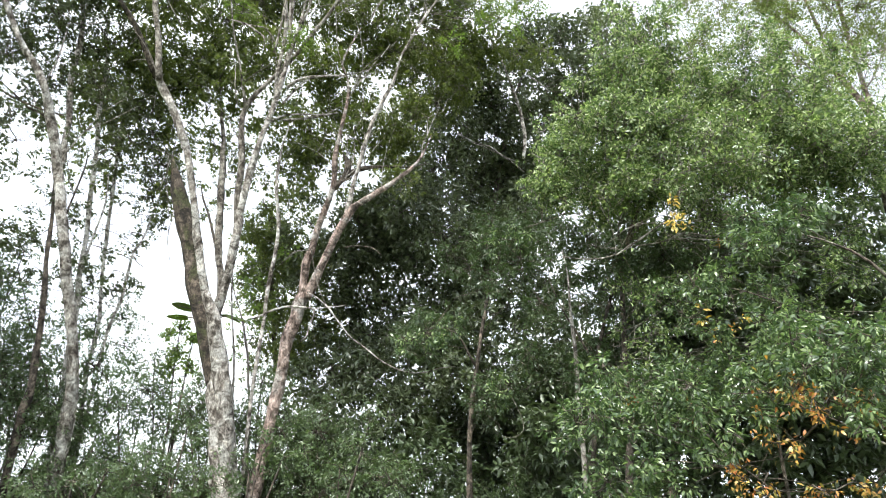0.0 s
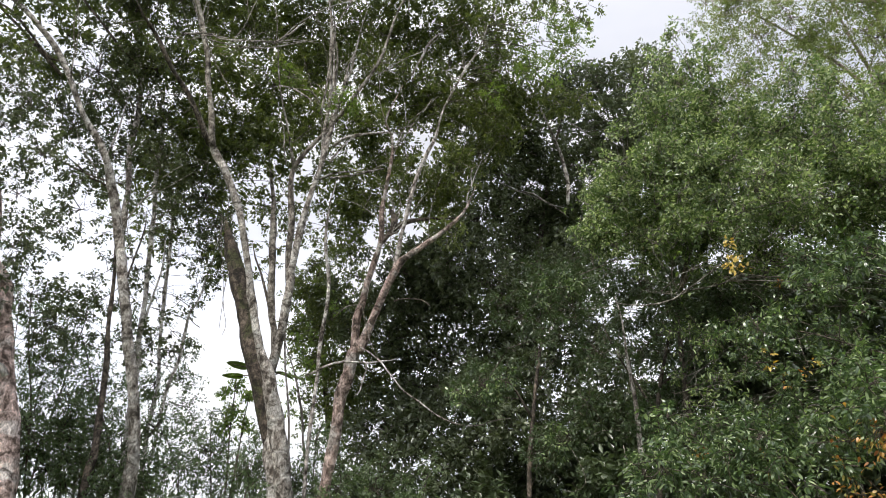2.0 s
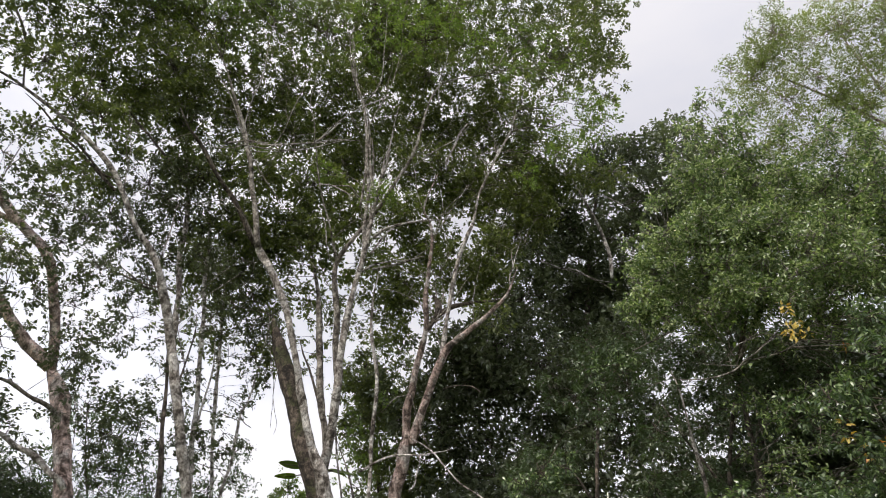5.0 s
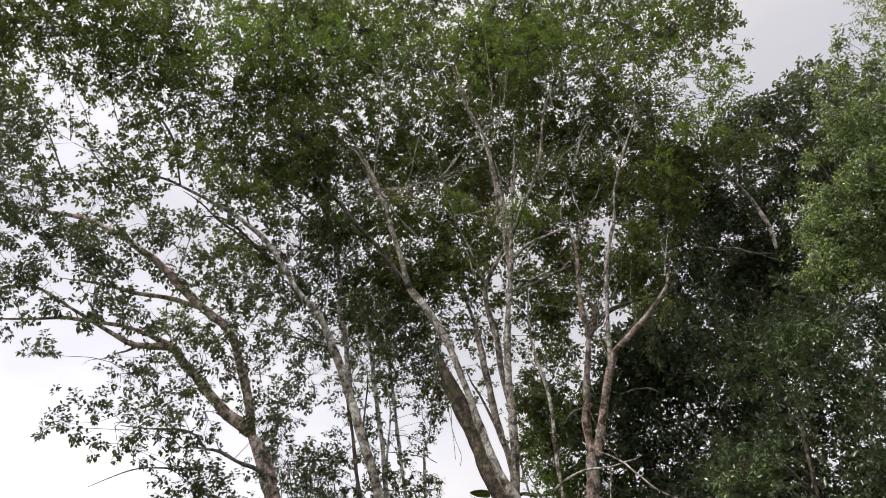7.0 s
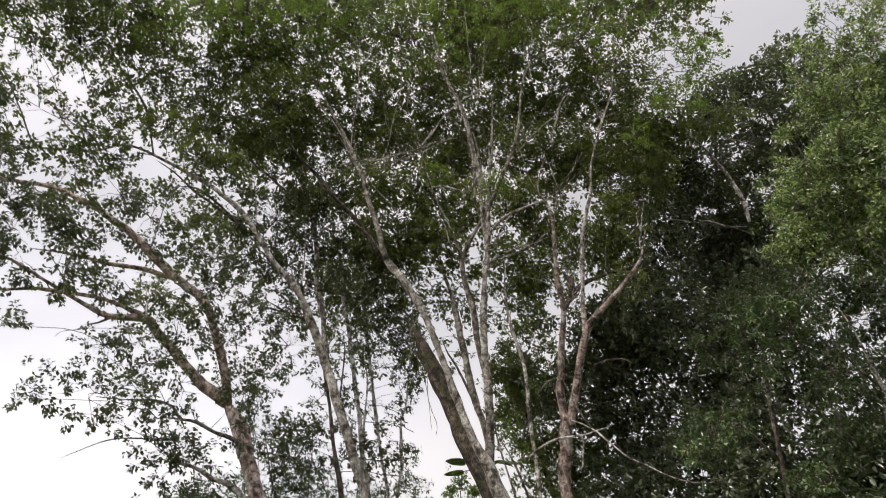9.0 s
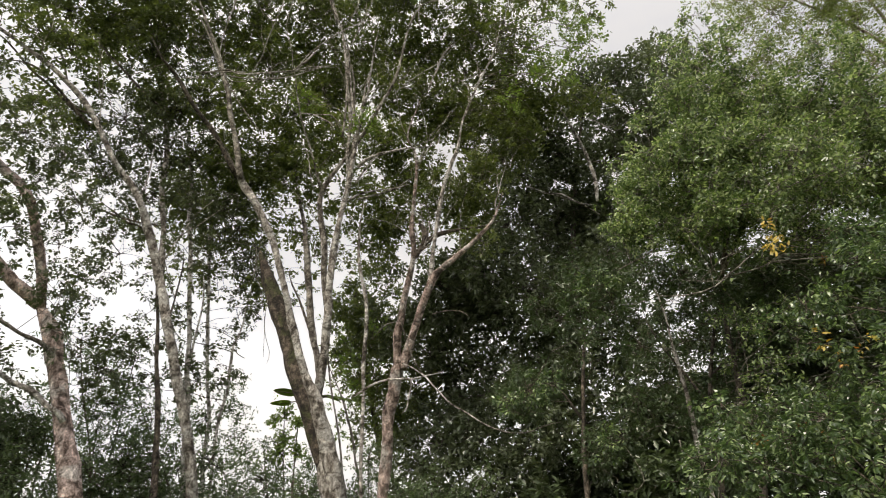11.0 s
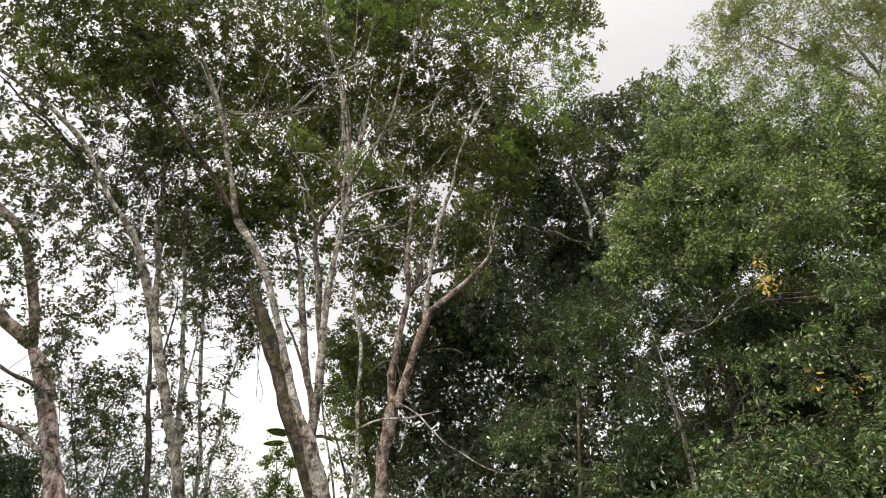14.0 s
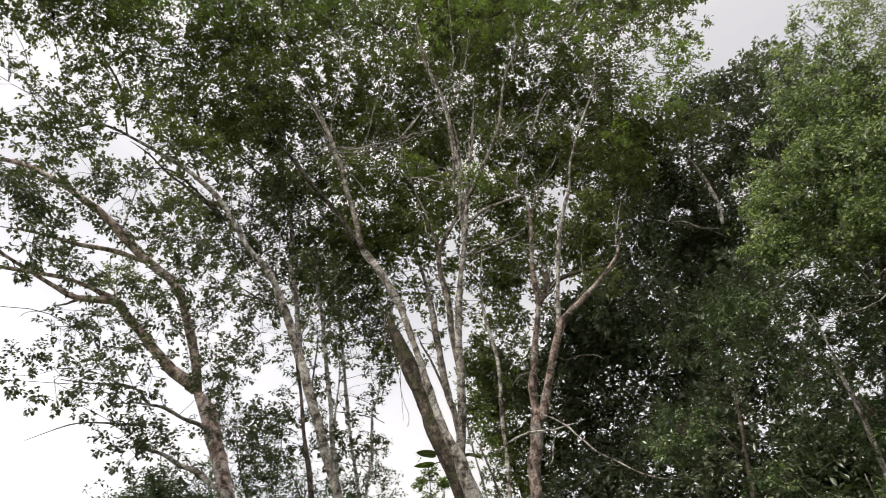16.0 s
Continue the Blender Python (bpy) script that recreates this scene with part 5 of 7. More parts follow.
tree.limb("branch", "dark", [(-1.71, 15.10, 8.41, 0.045), (-1.63, 15.14, 8.63, 0.068), (-1.49, 15.17, 8.86, 0.068), (-1.32, 15.21, 9.08, 0.068), (-1.08, 15.25, 9.24, 0.063), (-0.75, 15.29, 9.34, 0.052), (-0.32, 15.33, 9.42, 0.042), (0.19, 15.36, 9.49, 0.022), (0.64, 15.40, 9.65, 0.006)], sides=7, sway=0.015)
tree.limb("branch", "dark", [(-1.41, 15.00, 8.83, 0.067), (-1.33, 15.00, 9.04, 0.078), (-1.33, 15.00, 9.23, 0.078), (-1.43, 15.00, 9.40, 0.055), (-1.49, 15.00, 9.53, 0.008)], sides=7, sway=0.015)
tree.side_branches(16, "pale", 2.0, 0.016, 7.0)
tree.foliage("rubber", [(0.51, 15.60, 16.87, 0.70, 0.55), (1.39, 16.80, 16.41, 0.80, 0.55), (0.55, 16.40, 15.10, 0.70, 0.55), (1.36, 16.00, 13.82, 0.75, 0.55), (-0.08, 15.60, 15.57, 0.70, 0.55), (1.98, 16.80, 15.34, 0.60, 0.55), (1.49, 16.40, 18.27, 0.60, 0.55)], "grey")
tree.foliage("rubber", [(-0.11, 16.67, 15.57, 1.11, 0.69), (-0.72, 15.79, 13.35, 0.92, 1.35), (-1.06, 15.51, 13.88, 0.84, 1.31), (0.03, 15.79, 13.08, 0.83, 1.40), (0.94, 16.40, 14.70, 1.07, 1.15), (-1.54, 16.17, 12.87, 0.76, 1.31), (-1.05, 14.86, 10.61, 0.53, 1.21), (-0.02, 15.20, 11.01, 0.69, 1.08), (0.36, 16.50, 16.93, 0.96, 0.81), (1.23, 15.73, 15.60, 0.90, 0.81), (-1.21, 16.05, 15.71, 0.91, 1.52), (1.06, 16.28, 13.08, 0.93, 1.40), (-1.44, 15.94, 10.45, 0.37, 0.88), (-0.39, 16.20, 10.65, 0.79, 2.21)], "grey")
tree.foliage("rubberlit", [(1.93, 14.65, 14.74, 0.76, 0.27), (2.66, 13.92, 14.54, 0.65, 0.36), (3.17, 13.73, 14.31, 0.55, 0.36), (1.61, 15.56, 14.40, 0.78, 0.23), (2.11, 13.56, 12.85, 0.60, 0.29), (3.05, 14.75, 14.55, 0.61, 0.38), (2.54, 15.23, 16.17, 0.65, 0.25), (3.16, 13.81, 13.80, 0.38, 0.29), (0.98, 13.77, 12.17, 0.53, 0.25), (3.60, 14.05, 14.88, 0.34, 0.22), (1.03, 14.32, 13.96, 0.58, 0.16), (2.03, 14.48, 13.89, 0.59, 0.27), (2.65, 14.31, 13.78, 0.52, 0.38), (3.39, 15.18, 14.49, 0.45, 0.34), (2.43, 13.73, 12.59, 0.45, 0.25)], "dark")
tree.foliage("rubber", [(1.67, 16.35, 13.89, 0.70, 0.81), (1.12, 15.30, 12.47, 0.64, 1.17), (2.00, 16.31, 13.32, 0.62, 1.17), (1.13, 15.66, 13.95, 0.68, 0.81), (2.29, 16.02, 13.80, 0.52, 0.99), (1.43, 15.22, 11.94, 0.63, 1.17)], "grey")
tree.foliage("rubber", [(-1.44, 15.62, 9.87, 0.45, 0.95), (-1.05, 15.88, 10.58, 0.53, 0.95), (-0.41, 15.87, 10.05, 0.55, 1.13), (0.17, 16.05, 10.15, 0.53, 0.52), (-0.27, 15.41, 9.12, 0.44, 1.13), (-1.45, 15.58, 9.03, 0.38, 0.95), (-0.39, 15.86, 10.89, 0.56, 0.95), (0.11, 15.29, 8.96, 0.43, 0.63)], "grey")
tree.foliage("rubber", [(-0.26, 16.57, 17.14, 0.97, 0.32), (0.54, 16.03, 15.36, 0.90, 0.25), (1.68, 15.76, 15.10, 0.89, 0.21), (2.18, 15.66, 13.93, 0.85, 0.55), (3.01, 16.05, 13.71, 0.87, 0.55), (3.47, 15.20, 13.23, 0.66, 0.55)], "grey")

tree = Tree("evergreen_tree", (2.82, 19.39, 0.0), "dense dark evergreen tree with broad glossy leaves", "tree", seed=22)
tree.limb("trunk", "dark", [(2.82, 19.39, -0.25, 0.24), (2.79, 19.42, 0.25, 0.18), (2.76, 19.44, 1.69, 0.16), (2.72, 19.41, 2.88, 0.14), (2.56, 19.37, 5.39, 0.10), (2.62, 19.36, 7.81, 0.09), (2.88, 19.32, 10.64, 0.08), (3.36, 19.26, 13.77, 0.06), (3.89, 19.16, 16.02, 0.04)])
tree.limb("branch", "grey", [(3.49, 17.49, 10.70, 0.015), (3.13, 17.39, 10.94, 0.015), (2.49, 17.33, 11.25, 0.015), (1.69, 17.26, 11.48, 0.005)], sides=7, sway=0.02)
tree.limb("branch", "grey", [(3.05, 17.59, 14.50, 0.020), (2.86, 17.50, 14.81, 0.020), (2.59, 17.42, 15.13, 0.005)], sides=7, sway=0.02)
tree.limb("branch", "grey", [(2.24, 17.47, 16.09, 0.015), (2.51, 17.18, 15.15, 0.020), (2.86, 16.88, 14.15, 0.005)], sides=7, sway=0.02)
tree.limb("branch", "grey", [(3.23, 17.31, 13.90, 0.015), (1.67, 17.36, 14.64, 0.015), (0.77, 17.26, 14.80, 0.015), (-0.11, 17.11, 14.56, 0.005)], sides=7, sway=0.02)
tree.limb("limb", "pale", [(3.31, 16.60, 10.66, 0.041), (3.33, 16.60, 10.93, 0.053), (3.32, 16.60, 11.39, 0.053), (3.27, 16.60, 11.77, 0.054), (3.21, 16.60, 12.20, 0.048), (3.07, 16.60, 12.63, 0.049), (2.85, 16.60, 13.22, 0.032), (2.65, 16.60, 13.78, 0.027), (2.46, 16.60, 14.34, 0.018), (2.22, 16.60, 14.92, 0.006)], sides=7, sway=0.015)
tree.limb("branch", "pale", [(1.39, 16.40, 11.17, 0.020), (1.71, 16.40, 11.03, 0.020), (2.02, 16.40, 10.90, 0.020), (2.33, 16.40, 10.83, 0.020), (2.56, 16.40, 10.66, 0.020), (2.87, 16.40, 10.51, 0.016), (3.17, 16.40, 10.43, 0.006)], sides=5, sway=0.015)
tree.limb("branch", "pale", [(3.35, 16.30, 13.22, 0.016), (3.70, 16.30, 12.99, 0.021), (3.96, 16.30, 12.72, 0.016)], sides=5, sway=0.015)
tree.foliage("ever", [(5.21, 17.40, 13.52, 0.80, 1.25), (5.99, 18.60, 13.75, 0.80, 1.25), (6.46, 18.20, 14.35, 0.75, 1.25), (5.28, 17.80, 12.58, 0.80, 1.25), (5.97, 17.40, 12.25, 0.80, 1.25), (5.00, 18.60, 13.56, 0.70, 1.25)], "dark")
tree.foliage("ever", [(5.99, 17.19, 15.77, 1.02, 1.38), (5.27, 17.61, 15.74, 0.89, 1.25), (4.63, 17.65, 15.51, 0.88, 1.25), (7.02, 18.34, 16.36, 0.71, 1.38), (5.84, 18.32, 17.16, 0.51, 1.38), (6.69, 19.00, 18.06, 0.44, 1.38), (3.79, 19.16, 15.82, 1.24, 1.25), (2.47, 18.17, 14.15, 1.33, 1.22), (4.59, 17.85, 14.23, 1.33, 1.10), (5.42, 17.00, 13.87, 1.11, 1.38), (6.34, 17.06, 14.36, 0.76, 1.38), (1.44, 19.18, 13.68, 1.45, 1.28), (2.96, 19.38, 12.98, 1.45, 1.39), (4.14, 17.87, 12.54, 1.27, 1.86)], "dark")
tree.foliage("ever", [(0.87, 18.37, 11.12, 1.41, 1.49), (2.23, 19.83, 11.29, 1.61, 1.67), (3.78, 20.14, 11.71, 1.56, 3.47), (0.05, 17.50, 9.20, 1.30, 1.90), (1.16, 17.42, 8.52, 1.36, 2.00), (2.72, 19.62, 9.44, 1.45, 2.44), (-0.58, 18.88, 8.32, 1.20, 2.52), (0.43, 18.65, 7.93, 1.01, 1.38), (1.80, 19.29, 7.83, 1.22, 1.59), (-1.25, 19.76, 7.52, 1.06, 1.31), (3.49, 17.11, 9.15, 0.97, 1.61), (1.02, 20.47, 7.09, 1.09, 1.10), (-0.87, 20.46, 6.32, 1.44, 1.98), (-0.36, 18.63, 6.88, 0.66, 0.84)], "dark")
tree.foliage("ever", [(-1.45, 18.15, 4.58, 1.26, 2.18), (-0.39, 17.54, 4.52, 0.91, 2.24), (1.25, 18.57, 5.65, 1.14, 2.50), (2.04, 17.19, 5.96, 0.91, 2.00), (3.31, 18.14, 8.18, 0.83, 1.38), (3.61, 19.37, 6.55, 0.87, 1.38), (2.40, 18.22, 3.87, 0.95, 2.41), (1.45, 19.41, 3.68, 1.17, 1.45), (0.20, 17.24, 3.55, 1.04, 2.18), (-1.97, 19.55, 3.58, 1.18, 1.14), (-1.12, 17.02, 2.85, 1.17, 1.31), (0.75, 17.33, 4.25, 0.60, 1.10), (4.00, 18.65, 7.37, 0.85, 0.96), (3.90, 17.22, 5.45, 1.08, 1.30)], "dark")
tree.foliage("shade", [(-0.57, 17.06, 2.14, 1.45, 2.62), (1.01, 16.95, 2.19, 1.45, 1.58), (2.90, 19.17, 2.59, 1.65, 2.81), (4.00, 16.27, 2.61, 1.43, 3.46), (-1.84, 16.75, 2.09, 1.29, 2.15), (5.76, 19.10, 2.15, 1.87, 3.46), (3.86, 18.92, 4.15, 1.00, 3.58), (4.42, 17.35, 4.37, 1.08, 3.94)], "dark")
tree.foliage("ever", [(3.83, 16.06, 8.08, 0.54, 0.96), (4.93, 17.12, 7.72, 0.72, 0.80), (5.21, 16.89, 6.59, 0.70, 0.79), (5.81, 16.46, 6.77, 0.62, 1.83), (4.24, 16.64, 5.90, 0.68, 0.86), (5.43, 16.29, 7.60, 0.70, 0.72), (4.09, 17.56, 7.36, 0.58, 1.04), (4.29, 16.61, 6.77, 0.61, 0.52), (4.02, 15.79, 7.53, 0.44, 0.57), (5.29, 15.43, 5.11, 0.64, 1.68), (4.86, 16.61, 5.22, 0.68, 1.52)], "dark")
tree.foliage("ever", [(1.39, 18.34, 6.86, 0.82, 1.19), (2.31, 17.99, 7.12, 0.81, 0.90), (3.26, 18.13, 7.19, 0.82, 1.13), (2.46, 17.16, 5.39, 0.76, 0.94), (3.32, 17.21, 5.14, 0.76, 1.09), (1.59, 17.19, 4.52, 0.90, 2.18), (2.87, 17.30, 4.44, 0.76, 1.31), (4.05, 16.80, 4.81, 0.90, 1.82), (4.49, 18.10, 6.90, 0.83, 0.64), (4.55, 16.37, 5.56, 0.74, 0.65), (0.58, 17.10, 5.60, 0.75, 1.56), (-0.15, 18.34, 5.85, 0.80, 1.51)], "dark")
tree.foliage("ever", [(-1.25, 18.10, 9.06, 0.92, 2.25), (-1.67, 17.98, 7.96, 0.74, 1.80), (-0.64, 18.98, 9.63, 0.88, 2.25), (-1.68, 18.80, 7.22, 0.67, 1.46), (1.69, 17.83, 12.23, 1.07, 1.10), (1.17, 17.79, 13.84, 0.92, 1.03), (2.63, 18.13, 13.27, 1.11, 1.07), (0.49, 18.42, 13.17, 0.74, 0.79)], "dark")
tree.foliage("shade", [(-1.03, 21.10, 9.09, 1.34, 0.66), (0.04, 21.48, 10.92, 1.40, 0.52), (1.21, 21.58, 12.33, 1.44, 0.58), (2.64, 21.66, 12.41, 1.45, 0.58), (3.88, 20.63, 12.39, 1.21, 1.36), (0.49, 21.56, 8.91, 1.36, 0.21), (1.93, 20.62, 9.61, 1.52, 0.52), (3.39, 20.44, 10.18, 1.34, 1.04), (-0.57, 20.69, 7.27, 1.28, 0.26), (0.85, 20.77, 7.16, 1.10, 0.21), (2.38, 21.64, 8.21, 1.36, 0.43), (-1.68, 21.09, 7.53, 0.94, 0.49), (-1.25, 21.31, 6.14, 1.30, 0.49), (0.19, 21.29, 5.83, 1.11, 0.40), (1.57, 20.87, 5.80, 1.09, 0.67), (2.93, 20.50, 6.46, 0.91, 0.26), (4.52, 20.40, 10.61, 0.97, 0.52)], "dark")
tree.foliage("ever", [(4.56, 18.72, 16.96, 0.71, 1.10), (3.85, 18.24, 16.18, 0.69, 0.94), (3.38, 18.42, 15.72, 0.72, 1.10)], "dark")
tree.foliage("ever", [(-2.67, 18.12, 9.70, 0.44, 1.07), (-1.96, 18.67, 8.52, 0.68, 1.45), (-1.33, 18.69, 9.26, 0.62, 1.59), (-0.85, 18.41, 9.90, 0.59, 1.59), (-3.20, 18.26, 8.16, 0.60, 1.45), (-2.49, 18.27, 7.50, 0.66, 0.96), (-0.62, 18.60, 8.54, 0.68, 1.30), (0.02, 18.64, 9.29, 0.69, 0.94)], "dark")
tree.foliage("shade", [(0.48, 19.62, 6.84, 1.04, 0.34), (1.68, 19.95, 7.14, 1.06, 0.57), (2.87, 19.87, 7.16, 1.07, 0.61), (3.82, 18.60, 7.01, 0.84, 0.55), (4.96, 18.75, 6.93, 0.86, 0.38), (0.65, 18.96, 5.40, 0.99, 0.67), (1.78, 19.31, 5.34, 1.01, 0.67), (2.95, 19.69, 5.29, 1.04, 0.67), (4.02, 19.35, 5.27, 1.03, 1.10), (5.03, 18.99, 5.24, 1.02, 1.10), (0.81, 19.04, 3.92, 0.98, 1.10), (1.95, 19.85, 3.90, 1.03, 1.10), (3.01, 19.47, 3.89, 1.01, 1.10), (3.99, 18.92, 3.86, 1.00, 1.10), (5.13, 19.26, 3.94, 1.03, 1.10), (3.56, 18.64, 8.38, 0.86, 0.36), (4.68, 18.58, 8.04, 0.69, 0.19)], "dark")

tree = Tree("broadleaf_tree", (-3.20, 20.49, 0.0), "small leafy green tree standing behind the trunks", "tree", seed=23)
tree.limb("trunk", "dark", [(-3.20, 20.49, -0.25, 0.12), (-3.23, 20.52, 0.25, 0.08), (-3.22, 20.51, 3.65, 0.07), (-3.62, 20.41, 6.21, 0.07), (-4.05, 20.33, 8.71, 0.05), (-4.22, 20.29, 9.85, 0.04)])
tree.foliage("rubber", [(-4.01, 18.60, 9.48, 0.42, 1.15), (-3.36, 18.80, 9.79, 0.45, 1.15), (-2.79, 19.00, 9.27, 0.50, 1.15), (-4.18, 18.70, 8.72, 0.45, 1.15), (-3.54, 18.90, 8.84, 0.55, 1.15), (-2.48, 18.60, 8.21, 0.50, 1.15), (-4.00, 18.80, 7.70, 0.50, 1.15), (-3.21, 19.00, 7.71, 0.60, 1.15), (-2.34, 18.70, 7.23, 0.50, 1.15), (-3.67, 18.90, 6.72, 0.55, 1.15), (-2.65, 18.60, 6.42, 0.55, 1.15), (-4.47, 18.80, 9.14, 0.30, 1.15), (-3.05, 19.00, 10.13, 0.30, 1.15)], "dark")
tree.foliage("rubber", [(-4.26, 20.78, 9.86, 0.58, 1.59), (-4.36, 19.47, 8.76, 0.65, 1.59), (-3.61, 19.78, 8.71, 0.82, 2.04), (-4.17, 20.31, 8.14, 0.93, 1.59), (-3.35, 20.82, 8.14, 0.94, 1.22), (-4.43, 20.40, 7.24, 0.74, 0.95), (-3.23, 19.68, 6.73, 0.97, 1.22), (-2.74, 20.16, 8.32, 0.73, 2.04), (-3.68, 20.76, 6.29, 0.83, 1.01), (-4.75, 19.90, 7.80, 0.55, 0.78), (-2.65, 20.04, 5.49, 0.88, 1.59), (-2.18, 19.77, 6.28, 0.87, 1.09)], "dark")
tree.foliage("rubberlit", [(-3.62, 16.69, 6.23, 0.39, 0.50), (-3.69, 17.35, 7.02, 0.41, 0.40), (-3.62, 16.49, 5.45, 0.35, 0.50), (-2.95, 17.12, 7.61, 0.35, 0.52), (-3.38, 17.39, 5.67, 0.40, 0.50), (-3.00, 17.26, 6.40, 0.34, 0.22), (-3.72, 16.70, 4.80, 0.30, 0.50)], "dark")
tree.foliage("rubber", [(-2.32, 19.60, 6.07, 0.78, 0.60), (-1.65, 18.89, 6.74, 0.67, 0.54), (-2.54, 19.35, 7.01, 0.69, 0.60), (-2.76, 18.98, 4.68, 0.83, 0.78), (-3.72, 19.72, 5.08, 0.63, 0.78), (-2.50, 19.89, 8.99, 0.47, 0.99), (-3.12, 19.65, 5.72, 0.78, 0.60), (-3.95, 18.93, 5.54, 0.44, 0.55), (-1.64, 19.88, 8.08, 0.72, 0.60), (-2.40, 20.09, 4.24, 0.87, 0.78)], "dark")

tree = Tree("slender_tree", (3.52, 11.60, 0.0), "slim pale trunk in the shade of denser trees", "tree", seed=24)
tree.limb("trunk", "pale", [(3.54, 11.60, -0.25, 0.061), (3.52, 11.60, 0.25, 0.050), (3.47, 11.60, 1.69, 0.047), (3.39, 11.60, 3.37, 0.045), (3.38, 11.60, 3.64, 0.045), (3.35, 11.60, 3.92, 0.045), (3.33, 11.60, 4.15, 0.037), (3.31, 11.60, 4.49, 0.034), (3.29, 11.60, 4.79, 0.030), (3.27, 11.60, 5.09, 0.020), (3.22, 11.60, 5.61, 0.016), (3.13, 11.60, 6.04, 0.010)], sides=7, sway=0.015)

tree = Tree("sapling", (1.80, 13.37, 0.0), "leafy green sapling in front of the dark evergreen", "tree", seed=25)
tree.limb("trunk", "dark", [(1.80, 13.37, -0.25, 0.10), (1.77, 13.40, 0.25, 0.06), (1.75, 13.41, 1.92, 0.06), (1.72, 13.36, 3.07, 0.05), (1.83, 13.32, 4.33, 0.04), (2.01, 13.29, 5.70, 0.03), (2.27, 13.25, 6.80, 0.02)])
tree.limb("limb", "dark", [(1.80, 13.33, 4.11, 0.03), (1.35, 13.13, 4.72, 0.02), (0.90, 12.92, 4.75, 0.01)], sides=5, sway=0.03)
tree.foliage("bush", [(2.43, 12.47, 6.63, 0.47, 1.64), (1.92, 12.86, 6.51, 0.53, 1.03), (1.49, 12.21, 5.80, 0.44, 0.78), (2.41, 11.96, 5.97, 0.50, 0.77), (3.16, 13.02, 7.51, 0.37, 0.71), (1.97, 11.94, 5.51, 0.49, 0.68), (1.13, 13.10, 6.33, 0.43, 0.39), (2.57, 11.94, 5.10, 0.39, 0.51), (1.98, 13.14, 7.26, 0.49, 0.78), (0.82, 13.42, 4.76, 0.59, 1.13), (1.30, 13.76, 4.97, 0.48, 0.95), (0.46, 12.73, 4.38, 0.44, 1.05), (2.31, 12.54, 3.68, 0.55, 0.82), (1.90, 12.64, 3.39, 0.55, 0.75)], "dark")
tree.foliage("long", [(0.77, 12.64, 4.58, 0.40, 0.59), (1.20, 12.69, 4.71, 0.34, 0.48), (0.43, 12.08, 4.24, 0.32, 0.48), (1.81, 12.16, 6.25, 0.34, 0.35), (2.30, 11.82, 6.26, 0.33, 0.58), (2.11, 12.05, 3.50, 0.38, 0.39)], "dark")

tree = Tree("sapling", (3.87, 12.45, 0.0), "shaded leafy sapling under the bright green tree", "tree", seed=26)
tree.limb("trunk", "dark", [(3.87, 12.45, -0.25, 0.09), (3.84, 12.48, 0.25, 0.06), (3.82, 12.49, 1.97, 0.05), (3.91, 12.41, 3.05, 0.05), (3.96, 12.37, 4.21, 0.04), (4.25, 12.27, 5.46, 0.03), (4.58, 12.16, 6.33, 0.02)])
tree.limb("limb", "dark", [(3.97, 12.37, 4.01, 0.03), (3.45, 12.25, 4.79, 0.02), (3.01, 12.11, 5.60, 0.01)], sides=5, sway=0.03)
tree.limb("limb", "dark", [(4.07, 12.34, 4.62, 0.03), (4.80, 11.82, 5.24, 0.02), (5.36, 11.32, 5.62, 0.01)], sides=5, sway=0.03)
tree.foliage("bush", [(2.81, 12.76, 6.50, 0.43, 0.71), (3.57, 12.87, 7.08, 0.44, 0.80), (4.10, 12.79, 6.80, 0.49, 0.88), (4.12, 11.38, 5.82, 0.44, 1.36), (4.71, 11.70, 5.63, 0.51, 1.49), (5.37, 12.18, 5.46, 0.53, 1.36), (4.49, 11.95, 4.85, 0.50, 1.56), (3.88, 11.90, 5.45, 0.36, 0.43), (3.46, 12.68, 5.00, 0.46, 0.59), (4.14, 12.62, 4.48, 0.52, 1.56), (2.77, 11.89, 5.09, 0.43, 0.80), (5.09, 11.73, 6.19, 0.46, 1.24), (5.35, 11.03, 5.72, 0.49, 1.24), (3.35, 11.81, 3.88, 0.48, 1.60), (4.20, 12.09, 3.77, 0.50, 1.43), (2.66, 12.07, 4.21, 0.48, 0.85)], "dark")
tree.foliage("bush", [(3.48, 13.81, 7.05, 0.52, 0.54), (3.66, 13.31, 6.13, 0.49, 0.36), (3.88, 13.07, 5.46, 0.48, 0.36), (3.53, 13.61, 7.51, 0.39, 0.97), (3.84, 13.16, 6.70, 0.45, 0.88), (4.05, 12.90, 6.00, 0.44, 0.88), (4.70, 13.67, 5.66, 0.51, 0.85)], "dark")

tree = Tree("broadleaf_tree", (4.30, 11.70, 0.0), "bright green small-leaved tree with bare grey inner branches", "tree", seed=27)
tree.limb("trunk", "dark", [(4.30, 11.70, -0.25, 0.10), (4.27, 11.73, 0.25, 0.07), (4.25, 11.73, 2.13, 0.06), (4.30, 11.68, 2.98, 0.06), (4.25, 11.67, 4.08, 0.05), (4.25, 11.66, 5.07, 0.04), (4.33, 11.62, 6.13, 0.04), (4.74, 11.46, 7.34, 0.04), (5.35, 11.20, 8.55, 0.03), (5.78, 10.99, 9.74, 0.02)])
tree.limb("limb", "grey", [(4.36, 11.47, 6.30, 0.04), (5.19, 10.88, 7.63, 0.04), (6.01, 10.20, 8.19, 0.03), (6.54, 9.61, 8.39, 0.03), (6.85, 9.11, 8.49, 0.01)], sides=7, sway=0.02)
